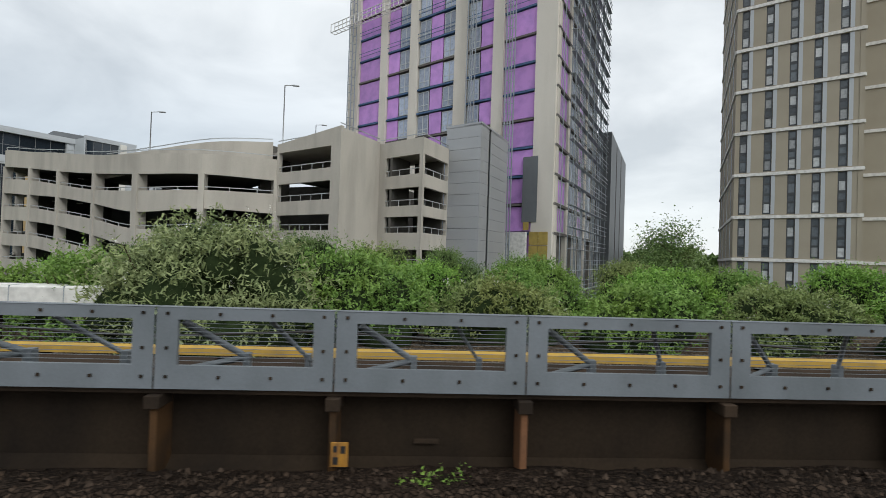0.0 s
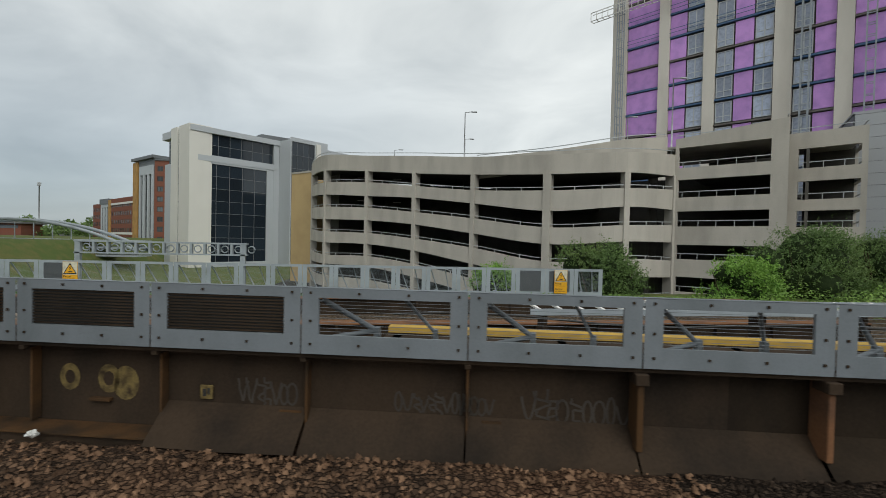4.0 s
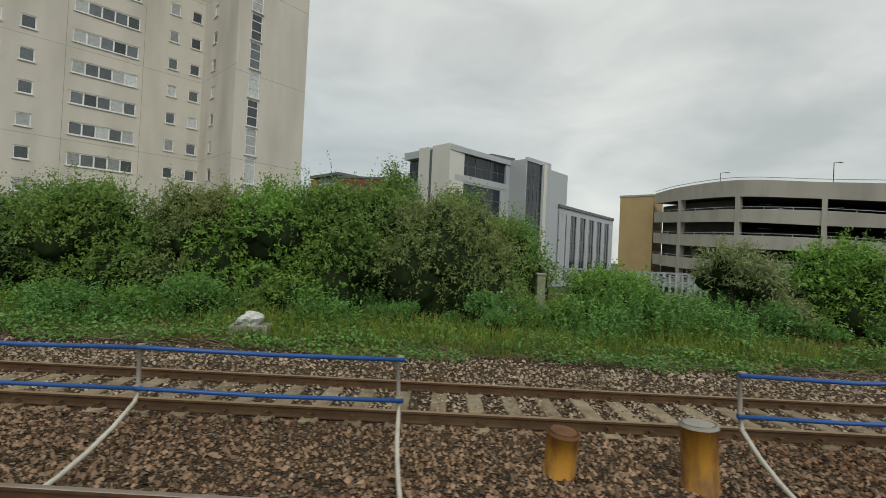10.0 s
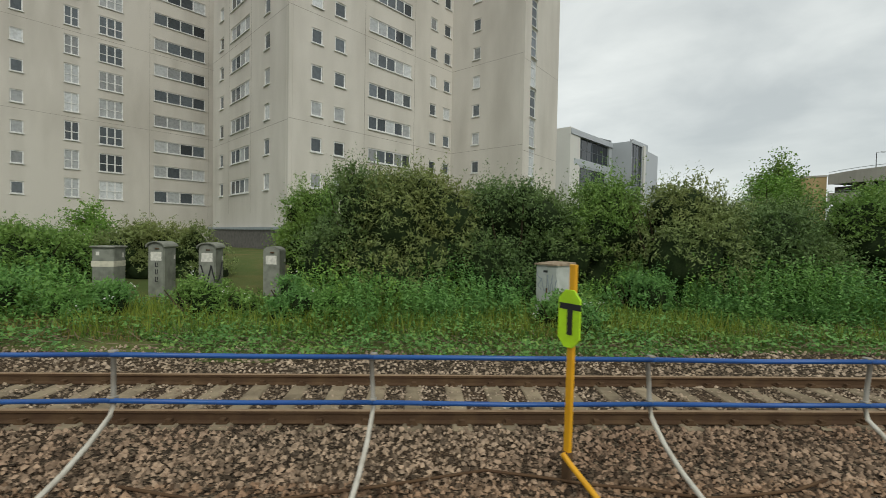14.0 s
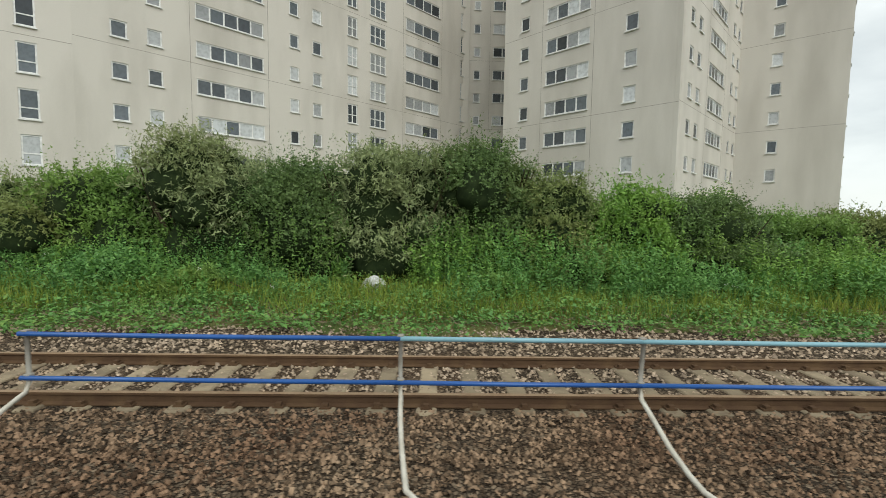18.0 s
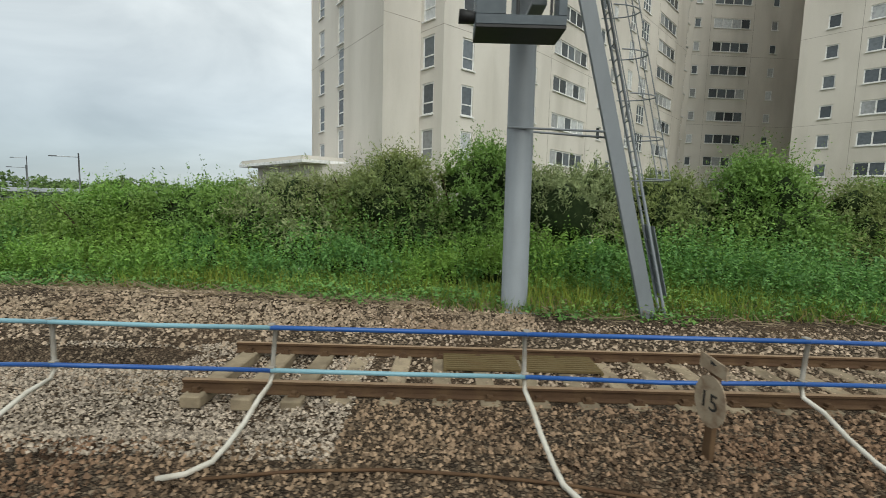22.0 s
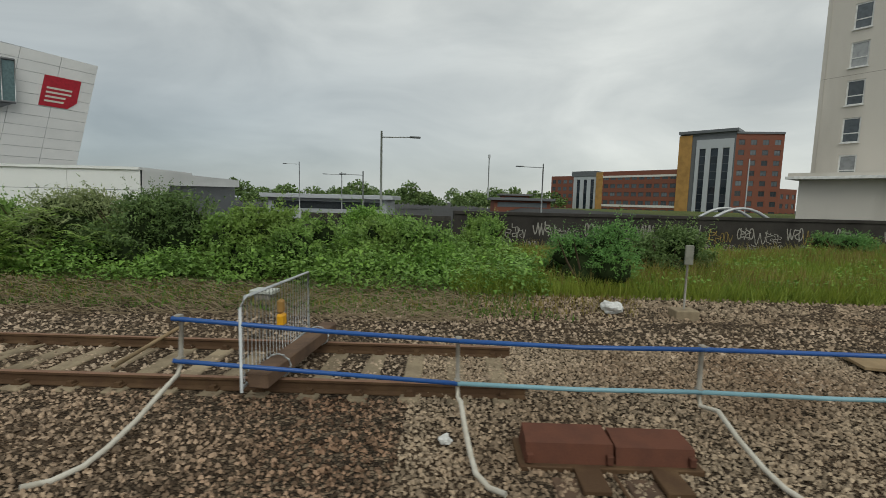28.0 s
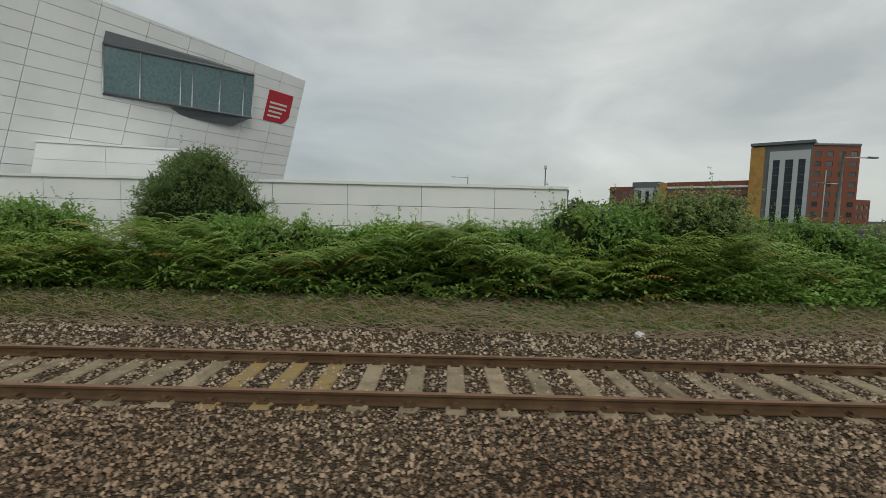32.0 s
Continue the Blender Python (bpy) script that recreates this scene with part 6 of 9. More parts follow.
for k, (a, b, z0, z1) in enumerate(((2.9, 3.5, 0.66, 0.95), (4.6, 5.6, 0.66, 0.9), (5.9, 7.0, 0.62, 0.95), (25.0, 25.6, 0.85, 1.1))):
    scrawl(ft, a, b, z0, z1, 0.276, FAINT, 300 + k, r=0.012)
for x, dz in ((-7.06, 0.0), (-19.15, 0.0)):
    danger_sign(gm @ Matrix.Translation(((x - gx0) * gk, -0.02, 1.93 - 0.80 + dz)))
danger_sign(gm @ Matrix.Translation(((-31.10 - gx0) * gk, -0.02, 1.46)), 0.24, 0.36, text=False)
for x, y in ((0.12, -7.05),):
    s = (x - gx0) * gk
    tg = empty("number_plate", gm @ Matrix.Translation((s, -0.02, 0.70)), "small yellow plate fixed low on a girder stiffener", "plate")
    bevel_box("plate", (-0.07, 0.07, -0.01, 0.0, 0, 0.2), YELLOWRUST, tg, bev=0.003)
    for b in ((-0.05, -0.01, 0.02, 0.08), (0.01, 0.05, 0.11, 0.17), (-0.05, -0.02, 0.12, 0.17)):
        boxes("mark", [(b[0], b[1], -0.013, -0.01, b[2], b[3])], BLACKPAINT, tg)
# faded paint marks on the first girder bays
gp = empty("paint_mark", gm, "faded yellow paint daubs on the girder web", "graffiti")
for cx, cz, r in ((0.96, 0.86, 0.15), (1.42, 0.86, 0.16), (1.62, 0.82, 0.19)):
    n = 16
    v = [(cx + r * 0.8 * math.cos(2 * math.pi * i / n), 0.274, cz + r * math.sin(2 * math.pi * i / n)) for i in range(n)]
    if r < 0.18:
        v2 = [(cx + r * 0.4 * math.cos(2 * math.pi * i / n), 0.274, cz + r * 0.5 * math.sin(2 * math.pi * i / n)) for i in range(n)]
        link_mesh("daub", v + v2, [(i, (i + 1) % n, n + (i + 1) % n, n + i) for i in range(n)], DAUB, gp)
    else:
        link_mesh("daub", v, [tuple(range(n))], DAUB, gp)
mp = empty("marker_plate", gm @ Matrix.Translation((2.56, 0.26, 0.70)), "small faded yellow plate on the girder web", "plate")
bevel_box("plate", (-0.07, 0.07, -0.012, 0.0, 0, 0.15), DAUB, mp, bev=0.003)
boxes("mark", [(-0.04, 0.0, -0.015, -0.012, 0.03, 0.11), (0.015, 0.04, -0.015, -0.012, 0.05, 0.12)], BLACKPAINT, mp)
# ballast banked against the girder
bank_h = lambda x: np.interp(x, [-37, -31, -15, 0, 14], [0.2, 0.3, 0.58, 0.8, 0.92])


def berm(name, line, prof, material, label):
    """A low bank of loose stone along a plan line; prof: (offset, height) steps."""
    nr = strip_normals([np.array(p) for p in line])
    rr = random.Random(3)
    vs, fs, k = [], [], len(prof)
    for p, n in zip(line, nr):
        for o_, h_ in prof:
            j = rr.uniform(-0.05, 0.05)
            vs.append((p[0] + n.x * (o_ + j), p[1] + n.y * (o_ + j), h_ * float(bank_h(p[0])) + rr.uniform(-0.03, 0.03)))
    for i in range(len(line) - 1):
        for q in range(k - 1):
            fs.append((i * k + q, (i + 1) * k + q, (i + 1) * k + q + 1, i * k + q + 1))
    ob = link_mesh(name, vs, fs, material)
    return tagged(ob, label, "ballast", kind="structure")


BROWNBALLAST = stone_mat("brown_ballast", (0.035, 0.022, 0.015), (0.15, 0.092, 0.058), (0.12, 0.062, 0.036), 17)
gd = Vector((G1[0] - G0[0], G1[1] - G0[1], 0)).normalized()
# Ballast of the shaded stretch: shade and soot both lower its tones.
SOOTSHADEBALLAST = stone_mat("sooty_shaded_ballast", (0.016, 0.011, 0.008), (0.06, 0.042, 0.03), (0.04, 0.026, 0.018), 22)
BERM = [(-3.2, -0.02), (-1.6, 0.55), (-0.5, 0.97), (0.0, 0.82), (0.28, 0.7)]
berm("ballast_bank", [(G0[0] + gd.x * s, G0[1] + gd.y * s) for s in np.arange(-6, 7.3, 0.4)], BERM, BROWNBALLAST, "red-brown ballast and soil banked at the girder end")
berm("ballast_bank", [(G0[0] + gd.x * s, G0[1] + gd.y * s) for s in np.arange(7.2, gl, 0.4)], BERM, SOOTSHADEBALLAST, "sooty ballast with shade in its colour, banked against the girder")

# ---- middle and far girders ----
def low_girder(p0, p1, z0, z1, depth, top, label, stiff=1.6, rivets=False, steel=None):
    steel = steel or RUSTDARK
    m_, l_ = along(p0, p1)
    g = empty("bridge_girder", m_, label, "bridge girder")
    boxes("web", [(0.02, l_, 0.13, 0.16, z0, z1 - 0.03)], steel, g)
    bevel_box("top_flange", (0, l_, 0.0, depth, z1 - 0.035, z1), top, g, bev=0.006)
    bevel_box("bottom_flange", (0, l_, 0.02, depth, z0, z0 + 0.04), steel, g, bev=0.006)
    for e in (0, l_ - 0.02):
        boxes("end_plate", [(e, e + 0.02, 0.02, depth - 0.02, z0 + 0.04, z1 - 0.035)], steel, g)
    s = l_ - 1.95 if rivets else 0.9
    k = 0
    while 0.2 < s < l_ - 0.2:
        wide = 0.03 if k % 2 == 0 or not rivets else 0.012
        bevel_box("stiffener", (s - wide, s + wide, 0.03, 0.13, z0 + 0.04, z1 - 0.036), steel, g, bev=0.005)
        s += -1.27 if rivets else stiff
        k += 1
    if rivets:
        rv_ = []
        x = 0.05
        while x < l_ - 0.05:
            for y in (0.06, 0.17, 0.30, 0.43):
                rv_.append((x, x + 0.045, y, y + 0.045, z1, z1 + 0.018))
            x += 0.14
        tagged(boxes("rivets", rv_, top, g), kind="stuff")
        s = 0.3
        while s < l_:
            boxes("cover_plate", [(s, min(s + 2.35, l_), 0.02, depth - 0.02, z1 + 0.001, z1 + 0.008)], PLATEBROWN, g)
            s += 2.4
    return g


low_girder((-36.95, 4.18), (-14.0, 4.55), -0.3, 0.49, 0.5, RUSTORANGE, "rust-topped dark plate girder between two tracks")
low_girder((-41.3, 8.3), (-14.0, 8.75), -0.15, 0.53, 0.5, RUSTORANGE, "dark plate girder with a rusty top beyond the far track")
low_girder((-181.1, 4.2), (-159.74, 4.18), -0.02, 0.86, 0.56, PLANKBROWN, "dark plate girder with a riveted brown top beside the line", 2.2, True, GIRDERDARK)
gs = empty("graffiti", along((-181.36, 4.2), (-159.74, 4.18))[0], "faint grey spray tags on the dark girder web", "graffiti")
for k, (a, b, r) in enumerate(((15.3, 15.5, 0.012), (16.2, 17.0, 0.02), (17.4, 18.4, 0.02), (18.8, 19.5, 0.018))):
    scrawl(gs, a, b, 0.35, 0.68 if k % 3 else 0.55, 0.128, FAINT, 170 + k, r=r * 0.8)
fg = empty("far_parapet", along((-45.4, 12.75), (-18.0, 12.0))[0], "grey steel bridge parapet with small framed openings", "parapet")
fl = along((-45.4, 12.75), (-18.0, 12.0))[1]
n = 22
for i in range(n):
    frame_panel(fl * i / n, fl * (i + 1) / n, "louvre" if i < 3 or i in (4, 19, 20) else "open", fg, 0.22, 1.38, bolts=False, paint=GALV)
fw = empty("bridge_girder", along((-45.4, 12.8), (-18.0, 12.05))[0], "dark stained bridge girder below the far parapet", "bridge girder")
boxes("web", [(0, fl, 0.1, 0.3, -1.2, 0.24)], WALLDARK, fw)
danger_sign(along((-45.4, 12.72), (-18.0, 11.97))[0] @ Matrix.Translation((5.9, -0.03, 0.35)), 0.55, 0.98, text=True)
danger_sign(along((-45.4, 12.72), (-18.0, 11.97))[0] @ Matrix.Translation((25.3, -0.03, 0.35)), 0.55, 0.98, text=True)


for i, (a, b) in enumerate(((9.5, 10.6), (11.2, 12.6), (13.6, 14.8), (15.2, 16.8), (17.0, 18.4), (18.7, 20.4), (20.8, 22.6), (23.0, 24.4))):
    scrawl(fw, a, b, -0.25, 0.17, 0.096 - 0.001 * i, GRAFFWHITE, 40 + i, r=0.03)

# ---- ladder-like troughs and silver ducts seen over the near parapet ----
lad = empty("duct", pose(-8.25, 1.85, 0, 0, 0, -1), "silver sheet-metal duct lying on the deck", "duct")
bevel_box("casing", (0, 3.2, 0, 0.8, 0.92, 1.42), BANDWHITE, lad, bev=0.04)
boxes("seam", [(1.0, 1.02, -0.005, 0.805, 0.915, 1.426), (2.1, 2.12, -0.005, 0.805, 0.915, 1.426)], GALV, lad)
for a in (0.3, 2.5):
    boxes("bearer", [(a, a + 0.2, 0.0, 0.7, -0.05, 0.95)], RUSTDARK, lad)
ct = empty("cable_ladder", pose(-30.0, 2.6, 0, 0, 0, -0.5), "galvanised cable ladder with pale rungs", "cable ladder")
boxes("side_rail", [(6, 21.2, 0, 0.05, 1.0, 1.12), (6, 21.2, 0.55, 0.6, 1.12, 1.24)], GALV, ct)
for i in range(34):
    b = boxes("rung", [(-0.03, 0.03, 0, 0.6, 0, 0.04)], BANDWHITE, ct)
    b.matrix_local = pose(6.2 + i * 0.45, 0.02, 1.08, 12, 0, 18)
for i in range(7):
    boxes("stand", [(6.3 + i * 2.4, 6.38 + i * 2.4, 0.1, 0.5, -0.05, 1.05)], RUSTDARK, ct)

# leaning timbers at the girder end
for k, (a, b, w) in enumerate((((-31.15, -0.7, 1.56), (-33.85, -0.22, 0.16), 0.062), ((-31.12, -0.62, 1.46), (-33.3, -0.15, 0.36), 0.022))):
    d = Vector(b) - Vector(a)
    pl = empty("leaning_timber", look(a, b), "mossy timber leaning from the girder end to the ballast", "timber")
    bevel_box("plank", (-0.04, 0.04, -w, w, -d.length, 0), PLANKGREEN, pl, bev=0.008)
ab = empty("abutment_box", pose(-32.4, 0.1, 0), "dark riveted steel box at the girder end", "bridge bearing")
bevel_box("box", (0.05, 1.1, 0.06, 0.5, -0.1, 0.30), RUSTDARK, ab, bev=0.01)
bevel_box("lid", (-0.08, 1.15, -0.03, 0.55, 0.30, 0.34), OCHRE, ab, bev=0.01)
for i in range(7):
    bevel_box("rivet", (-0.02 + i * 0.16, 0.02 + i * 0.16, 0.02, 0.06, 0.34, 0.355), RUSTDARK, ab, bev=0.006)
for i, (x, y, l, w, a) in enumerate(((-33.55, -0.5, 0.5, 0.2, 12), (-33.3, -0.72, 0.42, 0.16, -25), (-33.85, -0.62, 0.34, 0.18, 40), (-33.1, -0.35, 0.3, 0.14, 70))):
    bt = empty("broken_board", pose(x, y, 0.14 + 0.02 * i, 6, 4, a), "broken mossy board at the foot of the timber", "board", "broken boards")
    bevel_box("board", (-l / 2, l / 2, -w / 2, w / 2, 0, 0.04), PLANKGREEN, bt, bev=0.008)

# ---- cable trough lids with a painted mark ----
ctl = empty("cable_route", label="brown plastic cable trough lids beside the running rail", category="cable trough")
for i in range(9):
    x0 = -43.2 + i * 1.02
    if x0 > -34.3:
        break
    y = 0.25 - 0.008 * i
    lid = bevel_box("lid", (x0 + 0.01, x0 + 1.0, y - 0.2, y + 0.18, 0.12, 0.16), PLANKBROWN, ctl, bev=0.008)
    boxes("trough_side", [(x0, x0 + 1.02, y - 0.175, y - 0.14, -0.05, 0.12), (x0, x0 + 1.02, y + 0.12, y + 0.16, -0.05, 0.12)], BLACKPAINT, ctl)
    rb = []
    for k in range(14):
        rb.append((x0 + 0.02 + k * 0.072, x0 + 0.045 + k * 0.072, y - 0.195, y - 0.175, -0.03, 0.115))
    boxes("trough_rib", rb, RUSTDARK, ctl)
lettering("On20", 0.30, CHALK, ctl, pose(-40.88, 0.09, 0.163, 0, 0, -2), "painted_mark", 0.006)
lettering(".C.E.J", 0.17, CHALK, ctl, pose(-40.12, 0.13, 0.163, 0, 0, -2), "painted_mark", 0.003)

# ---- temporary handrail ----
def hand_y(x):
    return float(np.interp(-x, [0, 75, 92, 135, 300], [4.22, 4.25, 4.5, 5, 5]))


POSTS = [[-37.1, -40.6, -43.1, -46.3, -49.4, -52.9, -55.6, -58.6, -61.8, -64.5], [-68.7, -71.9, -74.8, -77.9, -81.0, -83.9],
         [-88.0, -91.1, -93.6, -96.7, -99.5, -102.4, -105.3, -108.3, -111.2, -114.3, -117.3, -120.7, -123.4, -127.55], [-129.8, -132.7, -135.2],
         [-139.8, -142.4, -145.8, -149.0, -151.9, -154.4, -156.9, -158.9], [-181.6, -184.65, -187.65, -190.42, -193.64]]
PALE_TOP = {(2, 9), (2, 10), (2, 11), (3, 1), (4, 4), (4, 5), (4, 6), (5, 0), (0, 3), (0, 4)}
PALE_LOW = {(4, 3), (5, 1), (5, 2), (0, 6), (0, 2)}
hrng = random.Random(31)


def rail_h(x):
    """Height of the top tube along the line."""
    return float(np.interp(-x, [36, 45, 60, 100, 110, 135, 139.8, 142.4, 156.9, 158.9, 181.6, 184.65, 187.65, 190.4, 193.6], [0.82, 0.95, 1.15, 1.12, 1.06, 1.06, 0.9, 1.0, 1.0, 1.1, 1.05, 0.84, 0.865, 0.88, 1.05]))


for g, xs in enumerate(POSTS):
    for i, x in enumerate(xs):
        y = hand_y(x)
        hz = rail_h(x)
        p = empty("handrail_post", pose(x, y, 0, 0, 0, hrng.uniform(-4, 4)), "grey handrail post with a bent white stay to the ballast", "handrail post", "temporary handrail posts")
        lean = hrng.uniform(-0.05, 0.05)
        tube("upright", [(lean, 0, hz + 0.02), (lean * 0.4, 0, hz - 0.28), (0, 0, hz - 0.56)], 0.026, POSTGREY, p, seg=6)
        reach = hrng.uniform(1.3, 1.6)
        sway = hrng.uniform(-0.12, 0.12)
        tube("stay", [(0, 0, hz - 0.55), (sway * 0.1, -0.05, hz - 0.66), (sway * 0.2, -reach * 0.24, 0.30), (sway * 0.5, -reach * 0.46, 0.17), (sway * 0.9, -reach * 0.68, 0.08), (sway * 1.2, -reach * 0.84, 0.05), (sway * 2.6, -reach * 0.96, 0.03), (sway * 4.5, -reach * 1.02, 0.03)], 0.027, STAYWHITE, p, seg=7)
        bevel_box("clip", (-0.035, 0.035, -0.045, 0.035, hz - 0.035, hz + 0.04), POSTGREY, p, bev=0.006)
        bevel_box("clip", (-0.035, 0.035, -0.045, 0.035, hz - 0.535, hz - 0.46), POSTGREY, p, bev=0.006)
        if i + 1 < len(xs):
            x2 = xs[i + 1]
            y2 = hand_y(x2)
            hz2 = rail_h(x2)
            for dz, pale in ((0.0, (g, i) in PALE_TOP), (-0.5, (g, i) in PALE_LOW)):
                e0 = 0.06 if i == 0 else 0.0
                e1 = 0.06 if i + 2 == len(xs) else 0.0
                mid = ((x + x2) / 2, (y + y2) / 2 - 0.03, (hz + hz2) / 2 + dz - hrng.uniform(0.0, 0.03))
                t_ = tube("handrail_tube", [(x + e0, y - 0.035, hz + dz), mid, (x2 - e1, y2 - 0.035, hz2 + dz)], 0.028, LIGHTBLUE if pale else BLUE, None, seg=8)
                tagged(t_, "pale blue plastic handrail tube clipped to posts" if pale else "blue plastic handrail tube clipped to posts", "handrail", "temporary handrail tubes")

# ---- trackside equipment ----
def point_machine(x, y, s=1.0, ang=0):
    """Brown point machine > cover halves, base, cranks."""
    p = empty("point_machine", pose(x, y, 0, 0, 0, ang), "brown painted point machine with angled lids in the ballast", "point machine", "point machines")
    for a, b, h in ((-0.80, 0.02, 0.25), (0.04, 0.78, 0.225)):
        vs = [(a, -0.2, 0.06), (b, -0.2, 0.06), (b, 0.22, 0.06), (a, 0.22, 0.06), (a + 0.005, -0.16, h - 0.01), (b - 0.005, -0.16, h - 0.01), (b - 0.015, 0.16, h + 0.02), (a + 0.015, 0.16, h + 0.02)]
        link_mesh("cover", vs, [(3, 2, 1, 0), (4, 5, 6, 7), (0, 1, 5, 4), (1, 2, 6, 5), (2, 3, 7, 6), (3, 0, 4, 7)], BOXRUST, p)
    bevel_box("base_plate", (-0.86, 0.84, -0.25, 0.26, 0.0, 0.06), RAIL, p, bev=0.01)
    for a in (-0.25, 0.45):
        o_ = bevel_box("bracket", (a - 0.12, a + 0.12, -0.6, -0.25, 0.02, 0.07), RAIL, p, bev=0.008)
    for a in (-0.45, 0.2):
        bevel_box("bearer", (a - 0.14, a + 0.14, -1.3, -0.33, -0.06, 0.015), TIMBER, p, bev=0.01)
    tube("rod", [(-0.05, -0.4, 0.09), (0.0, -1.5, 0.07)], 0.018, RAIL, p)
    for a in (-0.76, -0.02, 0.74):
        bevel_box("hinge", (a - 0.03, a + 0.03, -0.23, -0.18, 0.07, 0.16), BOXRUST, p, bev=0.008)
    return p


point_machine(-85.45, 4.1)
point_machine(-138.75, 4.15)
point_machine(-189.0, 4.15)


def stump(x, y, h, r, lid, lean):
    s = empty("marker_post", pose(x, y, 0, lean, lean * 0.6, 20), "short yellow painted steel post flaking to rust", "marker post", "yellow stub posts")
    tube("body", [(0, 0, -0.02), (0, 0, h * 0.5), (0, 0, h)], [r, r * 0.97, r], YELLOWRUST, s, seg=14)
    tube("cap", [(0, 0, h), (0, 0, h + 0.02), (0, 0, h + 0.035)], [r * 1.06, r * 1.06, r * 0.9], lid, s, seg=14)
    n = 14
    ring = [(r * 0.92 * math.cos(2 * math.pi * i / n), r * 0.92 * math.sin(2 * math.pi * i / n), h + 0.034) for i in range(n)]
    link_mesh("lid", ring + [(0, 0, h + 0.045)], [(i, (i + 1) % n, n) for i in range(n)], lid, s)
    tube("bolt", [(r * 0.9, 0, h * 0.35), (r * 1.2, 0, h * 0.35)], 0.02, RAIL, s)


stump(-66.8, 3.9, 0.47, 0.185, RUSTORANGE, 4)
stump(-65.28, 3.7, 0.68, 0.195, POSTGREY, -3)

for x, y, h in ((-86.76, 4.26, 0.0), (-147.34, 4.2, 0.0)):
    s = empty("speed_board", pose(x, y, 0, 2, 3, -80), "weathered round 15 speed board on a rusty post", "speed sign", "speed boards")
    bevel_box("post", (-0.05, 0.05, 0.0, 0.06, -0.02, 0.95), RAIL, s, bev=0.006)
    n = 20
    v = [(0.2 * math.cos(2 * math.pi * i / n), -0.012, 0.62 + 0.26 * math.sin(2 * math.pi * i / n)) for i in range(n)]
    link_mesh("disc", v + [(a, 0.0, c) for a, _, c in v], [tuple(reversed(range(n)))] + [(i, (i + 1) % n, n + (i + 1) % n, n + i) for i in range(n)] + [tuple(range(n, 2 * n))], SIGNWORN, s)
    lettering("15", 0.24, BLACKPAINT, s, Matrix.Translation((-0.13, -0.015, 0.54)) @ UPRIGHT)
    link_mesh("arrow_board", [(-0.17, -0.012, 0.92), (0.17, -0.012, 0.90), (0.17, -0.012, 1.03), (-0.17, -0.012, 1.07), (-0.17, 0.0, 0.92), (0.17, 0.0, 0.90), (0.17, 0.0, 1.03), (-0.17, 0.0, 1.07)], [(0, 1, 2, 3), (7, 6, 5, 4), (0, 4, 5, 1), (1, 5, 6, 2), (2, 6, 7, 3), (3, 7, 4, 0)], SIGNWORN, s)
    link_mesh("arrow_mark", [(-0.03, -0.015, 1.03), (0.05, -0.015, 1.0), (0.01, -0.015, 0.99), (0.06, -0.015, 0.945), (-0.03, -0.015, 0.985), (0.0, -0.015, 0.995)], [(0, 4, 5), (0, 5, 1), (5, 2, 1), (2, 5, 3)], BLACKPAINT, s)

ys = empty("termination_board", pose(-94.72, 4.0, 0, 0, 0.6, -58), "yellow post with a green board lettered T, stayed to the ballast", "track sign")
bevel_box("post", (-0.035, 0.035, 0, 0.05, 0.3, 2.2), SIGNYELLOW, ys, bev=0.005)
gout = [(-0.13, 1.47), (-0.05, 1.38), (0.05, 1.38), (0.13, 1.47), (0.13, 1.86), (0.05, 1.95), (-0.05, 1.95), (-0.13, 1.86)]
link_mesh("board", [(a, -0.03, c) for a, c in gout] + [(a, -0.005, c) for a, c in gout], [tuple(range(8)), tuple(reversed(range(8, 16)))] + [(i, 8 + i, 8 + (i + 1) % 8, (i + 1) % 8) for i in range(8)], mat("fluorescent_green", (0.52, 0.86, 0.02), 0.5, vary=0.03, bump=0), ys)
lettering("T", 0.42, BLACKPAINT, ys, Matrix.Translation((-0.11, -0.033, 1.52)) @ UPRIGHT, bold=0.012)
bevel_box("foot", (-0.045, 0.045, -0.01, 0.06, -0.05, 0.32), RAIL, ys, bev=0.006)
tube("stay", [Matrix.Rotation(radians(58), 3, 'Z') @ Vector(v) for v in ((-0.03, 0.0, 0.3), (0.02, -0.1, 0.24), (0.16, -0.6, 0.12), (0.3, -1.1, 0.02))], 0.03, SIGNYELLOW, ys, seg=6)

post23 = empty("timber_stub", pose(-158.5, 4.5, 0), "rusty steel stub post with a foot in the ballast", "post")
bevel_box("stub", (-0.03, 0.03, -0.03, 0.03, 0.0, 0.92), POSTGREY, post23, bev=0.008)
bevel_box("head", (-0.07, 0.05, -0.04, 0.03, 0.52, 0.93), PLANKBROWN, post23, bev=0.008)
bevel_box("foot", (-0.12, 0.2, -0.16, 0.1, -0.1, 0.03), SLEEPER, post23, bev=0.02)
bevel_box("brace", (0.03, 0.2, -0.03, 0.03, 0.0, 0.2), POSTGREY, post23, bev=0.01)

# equipment cabinets among the weeds
def arch(w, h, rise, n=8):
    """Upright outline of a narrow cabinet with a bowed top."""
    return [(-w / 2, 0.1), (w / 2, 0.1)] + [(w / 2 * math.cos(math.pi * k / n), h - rise + rise * math.sin(math.pi * k / n)) for k in range(n + 1)]


